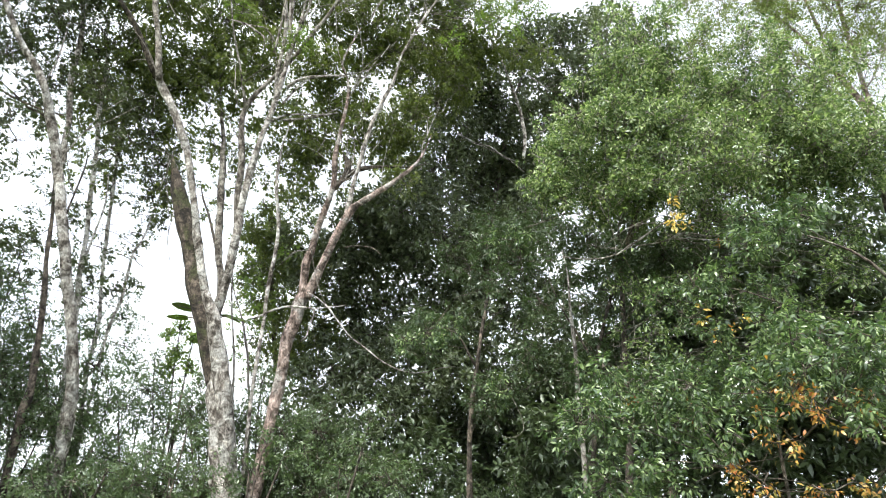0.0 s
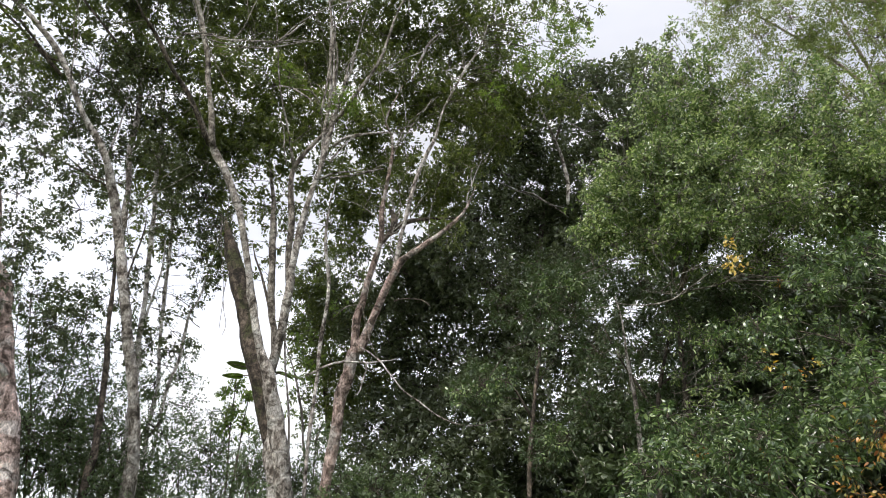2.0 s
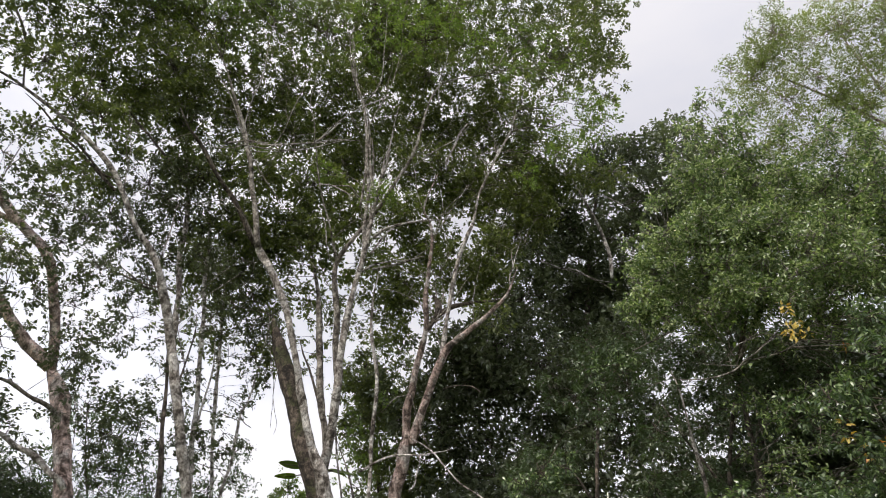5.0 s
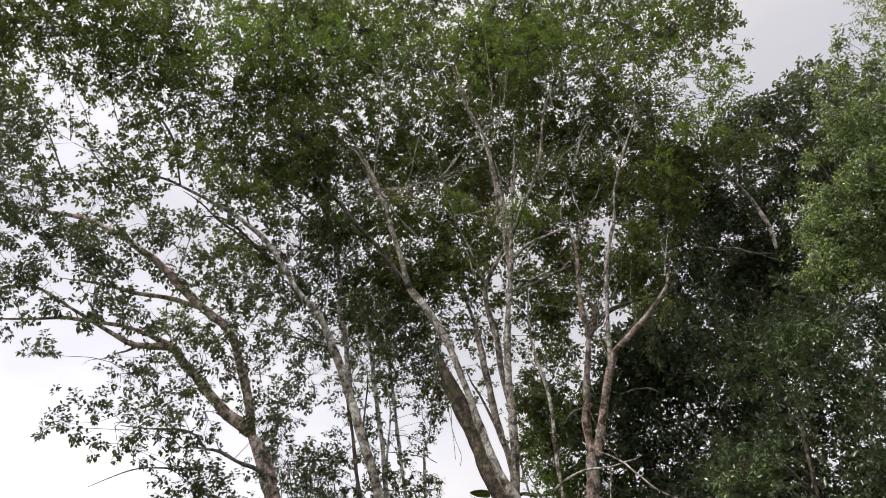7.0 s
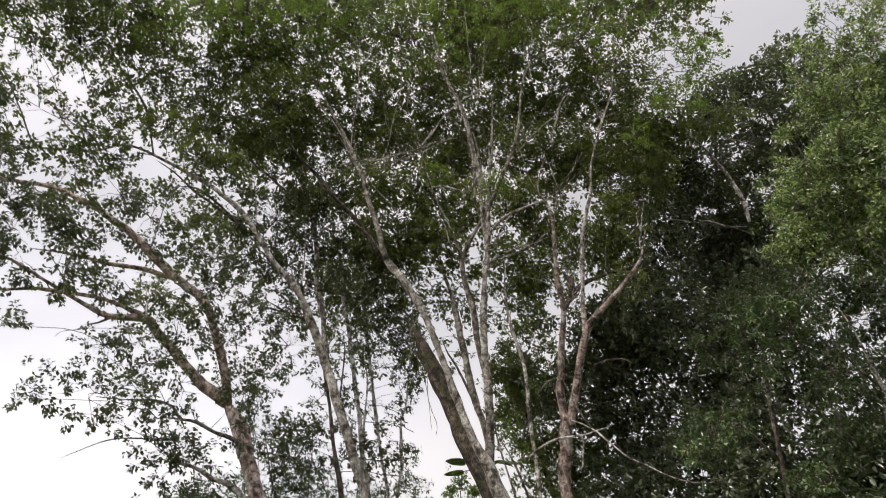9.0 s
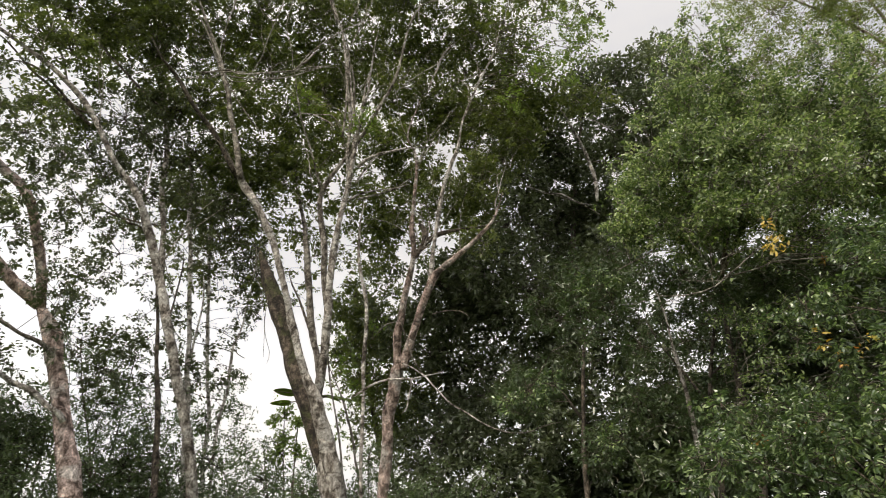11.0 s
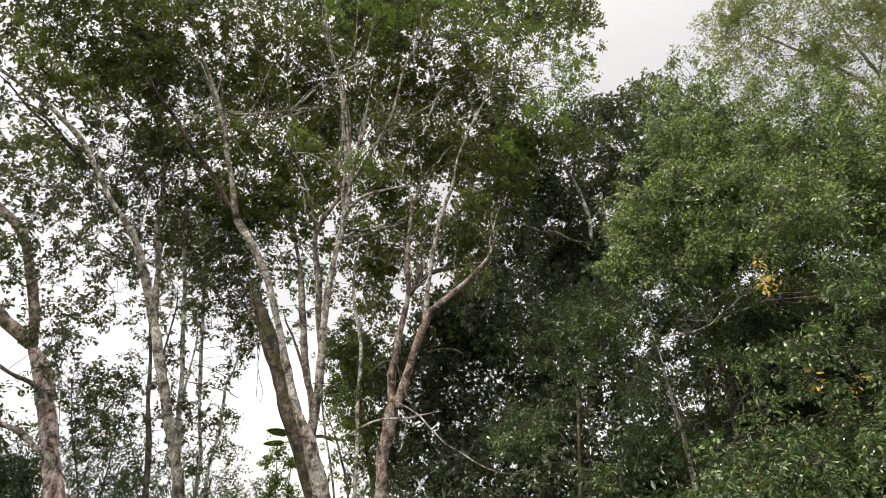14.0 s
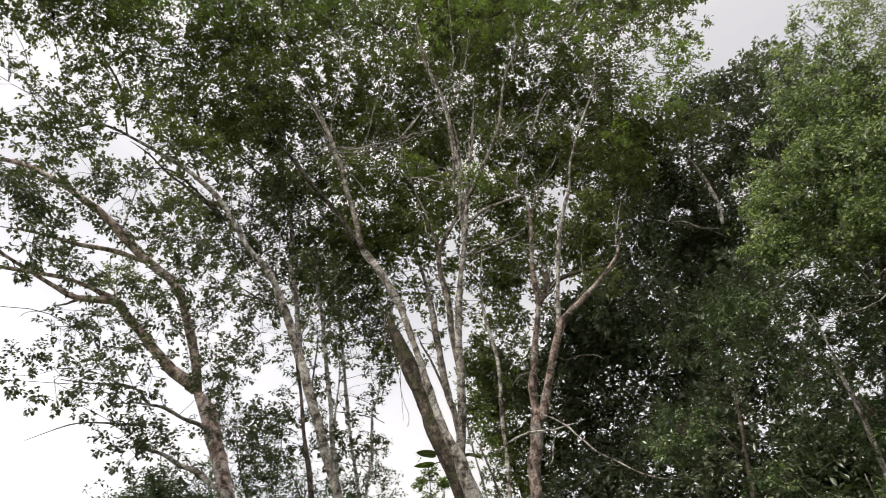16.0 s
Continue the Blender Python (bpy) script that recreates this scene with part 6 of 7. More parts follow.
tree.limb("branch", "grey", [(2.30, 10.60, 6.03, 0.009), (2.55, 10.60, 6.14, 0.012), (2.75, 10.60, 6.24, 0.012), (2.85, 10.60, 6.31, 0.012), (3.00, 10.60, 6.35, 0.012), (3.24, 10.60, 6.31, 0.009), (3.47, 10.60, 6.28, 0.006)], sides=5, sway=0.015)
tree.limb("branch", "grey", [(4.42, 9.90, 6.03, 0.009), (4.16, 9.90, 5.81, 0.012), (3.96, 9.90, 5.62, 0.012), (3.77, 9.90, 5.50, 0.012), (3.58, 9.90, 5.37, 0.012), (3.13, 9.90, 5.27, 0.009), (2.70, 9.90, 5.28, 0.006)], sides=5, sway=0.015)
tree.limb("branch", "grey", [(3.88, 9.90, 5.54, 0.012), (4.22, 9.90, 5.62, 0.012), (4.50, 9.90, 5.73, 0.012), (4.72, 9.90, 5.85, 0.009)], sides=5, sway=0.015)
tree.side_branches(20, "grey", 1.3, 0.013, 3.0)
tree.foliage("near", [(3.93, 10.27, 9.05, 0.56, 1.20), (4.45, 9.95, 9.21, 0.51, 1.20), (4.72, 10.55, 10.48, 0.45, 0.59), (4.64, 9.61, 9.20, 0.44, 0.76), (5.42, 10.87, 9.19, 0.61, 1.20), (3.76, 10.11, 7.98, 0.64, 2.80), (4.29, 9.83, 8.16, 0.64, 1.85), (6.10, 10.90, 9.29, 0.62, 1.20), (6.13, 9.93, 8.48, 0.57, 1.85), (5.80, 10.99, 8.56, 0.73, 1.85), (6.57, 10.51, 8.27, 0.72, 1.85), (6.87, 9.96, 8.16, 0.70, 1.85), (6.36, 8.72, 6.96, 0.61, 1.85), (4.89, 10.82, 7.84, 0.68, 1.85)], "grey")
tree.foliage("near", [(2.81, 10.11, 7.16, 0.50, 2.80), (2.57, 10.06, 6.60, 0.39, 2.36), (3.56, 11.42, 7.39, 0.62, 2.36), (3.81, 10.27, 7.06, 0.62, 2.36), (3.38, 11.28, 8.17, 0.46, 2.80), (3.62, 10.78, 6.65, 0.48, 1.81), (4.44, 11.00, 6.98, 0.55, 1.85), (4.95, 10.50, 6.98, 0.60, 1.85), (5.82, 10.78, 7.36, 0.69, 1.85), (5.89, 9.68, 6.89, 0.63, 1.85), (6.74, 10.01, 7.07, 0.67, 1.85), (3.00, 11.52, 8.30, 0.30, 1.48), (5.24, 10.26, 6.44, 0.48, 1.34), (4.55, 10.39, 7.93, 0.66, 1.85)], "grey")
tree.foliage("near", [(3.78, 10.51, 8.96, 0.45, 0.76), (4.53, 10.72, 9.39, 0.71, 0.93), (4.28, 9.78, 10.77, 0.24, 0.33), (4.79, 10.12, 10.54, 0.44, 0.45), (4.61, 10.69, 10.18, 0.44, 0.65), (5.02, 9.70, 8.85, 0.40, 0.59), (5.58, 9.20, 8.37, 0.39, 0.80), (5.95, 8.70, 7.86, 0.37, 0.80), (5.96, 10.44, 7.86, 0.69, 1.43), (4.54, 11.24, 8.07, 0.70, 1.34), (7.21, 9.74, 8.14, 0.52, 1.17), (7.23, 9.41, 7.16, 0.89, 1.43), (7.42, 9.00, 7.23, 0.87, 1.43)], "grey")
tree.foliage("yellow", [(3.93, 8.70, 5.57, 0.08, 1.10), (4.00, 8.70, 5.50, 0.08, 1.10), (4.05, 8.70, 5.42, 0.08, 1.00)], "grey")
tree.foliage("rust", [(3.59, 10.64, 6.68, 0.09, 1.17), (5.24, 9.83, 5.66, 0.08, 0.80)], "grey")
tree.foliage("near", [(3.67, 9.64, 7.77, 0.46, 0.90), (3.90, 9.02, 7.49, 0.49, 0.75), (4.63, 9.43, 7.65, 0.51, 0.75), (4.85, 9.10, 7.14, 0.50, 0.75), (3.71, 9.44, 7.00, 0.44, 0.75), (4.21, 9.35, 6.91, 0.49, 0.75), (4.47, 8.87, 6.41, 0.42, 0.75), (5.06, 8.82, 6.58, 0.48, 0.75), (5.22, 8.35, 6.50, 0.46, 0.75), (4.93, 8.68, 7.08, 0.48, 0.75), (3.96, 9.13, 6.34, 0.37, 0.75), (4.34, 8.88, 6.12, 0.37, 0.75), (3.63, 9.37, 6.50, 0.34, 0.75)], "grey")
# small sprays over the face of the crown
face = np.random.default_rng(271)
sprays = []
while len(sprays) < 80:
    x, z = face.uniform(2.4, 7.2), face.uniform(6.2, 9.5)
    if x > 2.5 + 0.55 * max(0, z - 7.0):
        sprays.append((x, 10.1 - 0.28 * (x - 2.4) + face.normal(0, 0.35), z, face.uniform(0.2, 0.34), face.uniform(0.55, 0.95)))
tree.foliage("near", sprays, "grey")
# shoots that stand out of the crown's edge
sprays = []
while len(sprays) < 46:
    z = face.uniform(6.3, 10.6)
    x = 2.5 + 0.5 * max(0, z - 7.0) - face.uniform(0.0, 0.3)
    sprays.append((x, 10.2 + face.normal(0, 0.25), z + face.uniform(0, 0.25), face.uniform(0.09, 0.19), face.uniform(0.4, 0.8)))
tree.foliage("near", sprays, "grey")
# looser sprays hanging below the crown
sprays = []
while len(sprays) < 70:
    x, z = face.uniform(3.9, 7.6), face.uniform(3.2, 6.2)
    sprays.append((x, 10.6 - 0.3 * (x - 3.9) + face.normal(0, 0.3), z, face.uniform(0.16, 0.30), face.uniform(0.35, 0.7)))
tree.foliage("near", sprays, "grey")
tree.loose_leaves("rubberlit", 7, 3.48, 9.30, 5.84, 0.16)
tree.loose_leaves("rubberlit", 4, 3.62, 9.30, 5.24, 0.14)
tree.loose_leaves("yellow", 8, 4.00, 8.70, 5.51, 0.12)

tree = Tree("broadleaf_tree", (6.58, 8.42, 0.0), "near tree with long drooping glossy green leaves", "tree", seed=28)
tree.limb("trunk", "dark", [(6.58, 8.42, -0.25, 0.17), (6.55, 8.44, 0.25, 0.12), (6.52, 8.45, 2.10, 0.11), (7.08, 8.71, 3.41, 0.10), (7.58, 9.01, 5.02, 0.09), (7.92, 9.47, 6.70, 0.08), (8.00, 10.11, 8.15, 0.06), (8.11, 10.74, 9.04, 0.05)])
tree.limb("branch", "pale", [(8.03, 10.48, 8.70, 0.04), (7.64, 10.39, 9.26, 0.04), (7.32, 10.25, 9.32, 0.03), (6.92, 10.16, 9.10, 0.01)], sides=7, sway=0.02)
tree.limb("limb", "dark", [(6.61, 8.17, 3.30, 0.02), (6.11, 8.26, 3.91, 0.01), (5.47, 8.42, 4.27, 0.01), (4.91, 8.51, 4.45, 0.01), (4.36, 8.57, 4.50, 0.00)], sides=5, sway=0.03)
tree.limb("limb", "dark", [(6.48, 8.29, 2.44, 0.02), (5.83, 8.43, 2.77, 0.01), (5.11, 8.57, 2.97, 0.01), (4.35, 8.71, 2.91, 0.01), (3.47, 8.84, 2.72, 0.00)], sides=5, sway=0.03)
tree.limb("limb", "dark", [(6.75, 8.04, 4.43, 0.03), (6.20, 8.15, 4.99, 0.02), (5.62, 8.26, 5.28, 0.01), (4.97, 8.40, 5.41, 0.00)], sides=5, sway=0.03)
tree.foliage("long", [(4.59, 7.84, 4.85, 0.34, 0.90), (4.91, 7.61, 4.98, 0.29, 0.80), (4.44, 8.39, 4.60, 0.35, 0.80), (5.36, 9.05, 4.59, 0.41, 0.90), (5.54, 8.48, 4.72, 0.27, 0.50), (4.81, 8.35, 5.47, 0.39, 1.10), (4.09, 8.33, 4.41, 0.29, 0.70), (4.70, 7.91, 3.87, 0.32, 0.70), (4.44, 8.54, 3.82, 0.35, 0.70), (5.48, 8.39, 4.09, 0.31, 0.80), (4.31, 9.28, 4.31, 0.30, 0.60), (3.73, 8.91, 4.44, 0.29, 0.50)], "dark")
tree.foliage("long", [(4.05, 9.17, 3.35, 0.43, 1.10), (4.37, 8.96, 3.19, 0.43, 1.00), (3.50, 9.38, 3.22, 0.43, 0.98), (2.96, 8.73, 2.83, 0.39, 0.98), (3.45, 8.79, 2.72, 0.44, 1.10), (3.68, 8.20, 2.59, 0.31, 0.70), (4.54, 8.50, 3.32, 0.37, 0.77), (4.25, 7.74, 2.81, 0.34, 0.77), (4.92, 8.11, 3.51, 0.41, 0.84), (4.88, 7.58, 3.52, 0.35, 0.84), (3.00, 8.93, 3.36, 0.32, 0.70), (2.54, 8.63, 2.54, 0.34, 0.97), (4.97, 7.23, 5.03, 0.40, 0.84)], "dark")
tree.foliage("yellow", [(4.17, 8.36, 3.99, 0.08, 0.70), (4.56, 8.18, 3.90, 0.08, 0.60)], "dark")
tree.foliage("rust", [(3.22, 8.66, 2.90, 0.08, 0.70), (3.72, 8.35, 2.93, 0.08, 0.80), (4.26, 8.21, 3.67, 0.08, 0.60), (5.81, 7.70, 2.85, 0.12, 0.90), (5.71, 7.70, 2.95, 0.09, 0.80)], "dark")
tree.loose_leaves("long", 90, 4.42, 8.26, 4.40, 0.90)
tree.loose_leaves("long", 90, 3.77, 8.43, 3.02, 0.80)

tree = Tree("feathery_tree", (8.92, 10.42, 0.0), "tall airy tree with fine light green feathery leaves", "tree", seed=29)
tree.limb("trunk", "pink", [(8.92, 10.42, -0.25, 0.22), (8.88, 10.45, 0.25, 0.17), (8.86, 10.45, 2.25, 0.15), (9.08, 10.19, 4.25, 0.13), (9.09, 10.14, 6.75, 0.10), (8.73, 10.41, 8.71, 0.07), (8.31, 10.70, 9.97, 0.05), (7.86, 11.02, 11.14, 0.03), (7.29, 11.38, 12.17, 0.02), (6.72, 11.71, 13.10, 0.02)])
tree.limb("limb", "pink", [(8.87, 10.31, 8.05, 0.05), (8.71, 10.50, 9.94, 0.04), (8.69, 10.62, 11.75, 0.04), (8.78, 10.61, 13.69, 0.01)], sides=7, sway=0.02)
tree.limb("branch", "pink", [(7.98, 10.94, 10.85, 0.03), (7.23, 11.06, 10.80, 0.02), (6.43, 11.16, 10.59, 0.01)], sides=5, sway=0.03)
tree.limb("branch", "pink", [(8.31, 10.70, 9.97, 0.03), (8.28, 10.86, 11.38, 0.03), (8.15, 11.11, 12.87, 0.02), (8.12, 11.26, 14.24, 0.01)], sides=7, sway=0.02)
tree.limb("branch", "pink", [(8.47, 10.59, 9.22, 0.03), (7.76, 10.94, 9.86, 0.03), (7.08, 11.23, 10.14, 0.01)], sides=7, sway=0.02)
tree.side_branches(14, "pink", 1.6, 0.016, 7.0)
tree.foliage("airy", [(6.04, 11.40, 12.80, 0.73, 0.47), (6.26, 10.86, 11.66, 0.75, 0.39), (7.14, 11.01, 12.27, 0.86, 0.34), (7.67, 11.19, 11.50, 0.64, 0.54), (6.79, 11.00, 11.04, 0.75, 0.34), (6.59, 11.91, 11.81, 0.65, 0.39), (8.11, 11.14, 12.57, 0.82, 0.34), (7.70, 9.82, 10.85, 0.79, 0.34), (7.95, 10.07, 9.98, 0.78, 0.39), (7.53, 10.50, 9.87, 0.72, 0.39), (7.26, 11.29, 10.41, 0.75, 0.39), (6.48, 11.53, 10.58, 0.68, 0.39), (6.07, 11.90, 10.85, 0.55, 0.39), (7.67, 9.97, 9.08, 0.62, 0.39), (6.00, 11.40, 10.91, 0.54, 0.39), (8.02, 9.88, 11.62, 0.82, 0.34), (8.92, 10.45, 11.30, 1.00, 0.39)], "pink")
tree.foliage("airy", [(5.98, 12.22, 13.94, 0.41, 0.37), (6.28, 11.23, 13.14, 0.74, 0.65), (7.59, 11.77, 14.23, 0.96, 0.46), (7.41, 10.15, 12.82, 1.00, 0.46), (7.86, 9.52, 12.30, 1.11, 0.46), (8.76, 9.69, 12.03, 1.13, 0.46), (8.80, 10.44, 10.03, 0.95, 0.46), (9.77, 10.32, 11.47, 1.32, 0.46), (7.40, 11.05, 11.68, 0.37, 1.26), (7.35, 10.22, 10.72, 0.29, 1.18), (6.18, 11.92, 12.46, 0.53, 0.56), (6.28, 10.59, 13.29, 0.72, 0.56), (5.90, 12.54, 13.54, 0.31, 0.27)], "pink")

tree = Tree("evergreen_tree", (6.06, 14.28, 0.0), "evergreen in shade-darkened leaf colour, filling the lower wood edge", "tree", seed=30)
tree.limb("trunk", "dark", [(6.06, 14.28, -0.25, 0.19), (6.03, 14.31, 0.25, 0.15), (6.01, 14.31, 2.27, 0.13), (6.19, 14.17, 3.96, 0.11), (6.53, 14.01, 5.68, 0.08), (6.99, 13.79, 7.27, 0.05)])
# dark backing behind the bright tree, the hollow's shade painted as leaf colour
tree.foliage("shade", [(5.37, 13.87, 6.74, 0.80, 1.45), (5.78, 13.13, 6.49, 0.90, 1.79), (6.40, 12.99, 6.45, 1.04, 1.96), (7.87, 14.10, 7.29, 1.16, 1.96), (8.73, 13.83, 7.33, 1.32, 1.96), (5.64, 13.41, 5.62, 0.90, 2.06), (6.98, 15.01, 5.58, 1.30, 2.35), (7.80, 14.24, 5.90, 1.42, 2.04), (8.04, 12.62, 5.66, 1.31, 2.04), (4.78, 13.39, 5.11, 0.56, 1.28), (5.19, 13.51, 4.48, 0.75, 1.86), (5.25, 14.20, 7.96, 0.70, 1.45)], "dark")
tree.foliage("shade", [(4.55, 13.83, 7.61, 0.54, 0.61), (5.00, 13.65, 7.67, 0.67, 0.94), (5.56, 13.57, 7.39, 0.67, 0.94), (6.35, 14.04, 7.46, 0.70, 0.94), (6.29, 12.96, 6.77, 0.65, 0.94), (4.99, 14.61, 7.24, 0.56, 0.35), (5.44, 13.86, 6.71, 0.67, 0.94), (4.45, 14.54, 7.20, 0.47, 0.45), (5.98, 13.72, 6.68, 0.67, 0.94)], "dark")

tree = Tree("evergreen_tree", (8.09, 13.59, 0.0), "evergreen in shade-darkened leaf colour beside the nearer glossy-leaved tree", "tree", seed=31)
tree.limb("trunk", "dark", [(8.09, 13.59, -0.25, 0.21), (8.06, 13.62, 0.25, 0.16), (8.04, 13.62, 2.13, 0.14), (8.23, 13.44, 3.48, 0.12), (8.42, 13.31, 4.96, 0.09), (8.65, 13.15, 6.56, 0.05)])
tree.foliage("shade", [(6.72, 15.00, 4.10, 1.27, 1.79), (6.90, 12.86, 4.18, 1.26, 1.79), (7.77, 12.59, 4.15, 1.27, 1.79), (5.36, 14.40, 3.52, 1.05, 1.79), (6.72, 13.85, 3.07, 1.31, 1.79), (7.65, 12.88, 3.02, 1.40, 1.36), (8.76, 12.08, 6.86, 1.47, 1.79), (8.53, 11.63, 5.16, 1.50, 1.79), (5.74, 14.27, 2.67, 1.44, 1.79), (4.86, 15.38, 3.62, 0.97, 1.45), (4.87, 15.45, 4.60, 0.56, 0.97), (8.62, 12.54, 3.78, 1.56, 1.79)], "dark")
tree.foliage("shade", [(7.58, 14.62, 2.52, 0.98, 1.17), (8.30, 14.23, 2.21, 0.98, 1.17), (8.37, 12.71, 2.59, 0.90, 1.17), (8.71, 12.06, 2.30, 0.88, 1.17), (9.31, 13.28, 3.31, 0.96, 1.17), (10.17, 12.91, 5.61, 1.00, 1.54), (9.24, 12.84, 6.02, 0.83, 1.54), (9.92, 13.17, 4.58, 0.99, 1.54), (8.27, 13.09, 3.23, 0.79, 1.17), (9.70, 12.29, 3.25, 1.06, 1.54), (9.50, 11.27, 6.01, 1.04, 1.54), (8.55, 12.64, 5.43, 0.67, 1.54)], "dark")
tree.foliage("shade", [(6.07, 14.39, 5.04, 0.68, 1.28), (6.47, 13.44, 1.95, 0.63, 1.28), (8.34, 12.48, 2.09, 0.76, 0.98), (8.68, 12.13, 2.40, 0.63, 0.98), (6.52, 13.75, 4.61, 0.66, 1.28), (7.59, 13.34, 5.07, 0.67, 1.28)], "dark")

tree = Tree("shrub", (4.81, 7.71, 0.0), "low shrub with green, rust and yellow turning leaves", "shrub", seed=32)
tree.limb("trunk", "dark", [(4.81, 7.71, -0.25, 0.05), (4.77, 7.74, 0.25, 0.03), (4.76, 7.78, 1.14, 0.02), (4.71, 7.78, 1.70, 0.02), (4.65, 7.76, 2.31, 0.02), (4.64, 7.74, 2.82, 0.01)], sides=7, sway=0.02)
tree.limb("branch", "dark", [(4.72, 7.77, 1.76, 0.01), (4.25, 7.57, 1.97, 0.01), (3.83, 7.33, 2.18, 0.00)], sides=5, sway=0.03)
tree.limb("branch", "dark", [(4.66, 7.76, 2.18, 0.01), (4.83, 7.36, 2.53, 0.01), (4.95, 6.99, 2.73, 0.00)], sides=5, sway=0.03)
tree.foliage("long", [(2.63, 8.08, 2.63, 0.36, 0.98), (3.16, 8.38, 2.55, 0.38, 1.10), (3.45, 8.00, 2.79, 0.33, 1.00), (3.68, 7.84, 2.98, 0.33, 1.00), (3.69, 7.79, 2.58, 0.29, 0.90), (4.21, 7.41, 2.95, 0.29, 0.98), (3.76, 7.03, 2.40, 0.24, 0.68), (4.40, 6.70, 3.08, 0.34, 0.98), (5.01, 7.16, 3.19, 0.37, 0.90), (4.97, 6.54, 3.12, 0.31, 0.98), (5.21, 6.72, 2.82, 0.29, 0.90), (3.46, 8.01, 1.82, 0.44, 0.90), (2.79, 8.18, 1.86, 0.44, 1.00), (4.97, 6.59, 3.37, 0.25, 0.75)], "dark")
tree.foliage("rust", [(4.34, 6.77, 2.80, 0.20, 0.42), (4.42, 6.58, 2.57, 0.16, 0.36), (4.87, 6.94, 2.84, 0.14, 0.30), (4.33, 7.31, 2.33, 0.17, 0.32), (4.17, 6.73, 2.22, 0.12, 0.22), (3.77, 7.12, 2.00, 0.18, 0.27), (3.94, 6.91, 1.86, 0.20, 0.36), (5.15, 6.72, 2.54, 0.20, 0.27), (4.59, 6.74, 1.87, 0.27, 0.22), (5.16, 7.07, 1.89, 0.26, 0.22), (4.40, 6.80, 1.91, 0.18, 0.18), (5.07, 6.79, 2.77, 0.16, 0.24), (4.13, 7.31, 2.74, 0.14, 0.18), (4.29, 7.62, 2.10, 0.13, 0.18)], "dark")
tree.foliage("long", [(4.65, 7.26, 3.46, 0.27, 0.80), (5.01, 7.29, 3.54, 0.30, 0.80), (4.97, 6.93, 3.08, 0.29, 0.80), (4.87, 6.28, 3.30, 0.24, 0.80), (4.32, 6.99, 3.13, 0.25, 0.80), (4.75, 7.23, 2.94, 0.26, 0.80), (4.84, 6.73, 2.69, 0.25, 0.80), (4.29, 7.40, 2.64, 0.25, 0.80), (4.85, 6.47, 2.44, 0.20, 0.38), (3.79, 7.65, 2.26, 0.26, 0.70), (3.01, 7.69, 2.04, 0.25, 0.60)], "dark")
tree.loose_leaves("long", 70, 3.42, 7.62, 2.68, 0.60)
tree.loose_leaves("rust", 50, 4.32, 6.90, 2.64, 0.50)

shrub((-8.89, 13.26), [(-9.71, 14.18, 6.34, 0.89, 0.18), (-8.92, 12.61, 6.78, 0.72, 0.14), (-8.56, 13.11, 5.05, 0.71, 0.27), (-8.27, 13.08, 5.28, 0.88, 0.18)], 240)
shrub((-8.14, 13.94), [(-8.25, 13.83, 4.55, 0.91, 0.27), (-8.20, 13.79, 5.75, 0.83, 0.18), (-8.19, 14.71, 6.31, 0.78, 0.18), (-7.88, 13.39, 3.38, 0.96, 0.36)], 241)
shrub((-7.55, 14.47), [(-7.83, 14.24, 4.42, 0.92, 0.27), (-7.51, 14.10, 3.50, 0.89, 0.36), (-7.48, 15.35, 3.32, 0.86, 0.36), (-7.34, 14.22, 4.91, 0.65, 0.27)], 242)
shrub((-6.32, 15.36), [(-7.06, 15.29, 3.81, 0.68, 0.36), (-6.11, 14.75, 3.87, 0.81, 0.36), (-6.11, 15.77, 3.19, 0.94, 0.36), (-5.92, 15.57, 4.51, 0.75, 0.36)], 243)
shrub((-5.48, 16.03), [(-5.47, 16.02, 3.35, 0.85, 0.36)], 244)
shrub((-7.65, 14.04), [(-8.40, 12.85, 6.15, 0.71, 0.24), (-7.88, 13.57, 4.97, 0.71, 0.50), (-7.43, 14.60, 4.04, 0.74, 0.65), (-6.82, 15.15, 4.65, 0.56, 0.37)], 245)
shrub((-6.20, 15.06), [(-6.41, 14.96, 4.87, 0.66, 0.44), (-6.16, 15.54, 5.82, 0.50, 0.25), (-6.14, 14.21, 2.90, 0.86, 0.65), (-6.02, 15.50, 5.14, 0.57, 0.37)], 246)
shrub((-4.73, 15.75), [(-5.30, 15.78, 4.32, 0.49, 0.41), (-4.95, 15.75, 3.82, 0.56, 0.37), (-4.56, 16.15, 3.16, 0.84, 0.50), (-4.06, 15.25, 3.90, 0.46, 0.37)], 247)
shrub((-3.50, 15.02), [(-3.96, 14.62, 3.13, 0.61, 0.56), (-3.55, 15.53, 3.35, 0.46, 0.56), (-3.51, 14.64, 2.90, 0.60, 0.56), (-2.96, 15.25, 3.09, 0.69, 0.56)], 248)
shrub((-2.66, 15.85), [(-2.83, 15.74, 3.90, 0.57, 0.56), (-2.47, 15.92, 3.32, 0.72, 0.56)], 249)
shrub((-7.04, 14.38), [(-7.50, 14.53, 3.16, 0.91, 0.37), (-7.47, 14.98, 3.93, 0.94, 0.31), (-6.71, 13.61, 2.25, 1.01, 0.40), (-6.49, 14.37, 1.59, 1.23, 0.55)], 250)
shrub((-5.75, 14.68), [(-6.28, 14.82, 2.59, 0.81, 0.41), (-5.75, 14.32, 3.69, 0.69, 0.26), (-5.50, 14.38, 1.43, 1.03, 0.94), (-5.49, 15.20, 1.98, 0.90, 0.87)], 251)
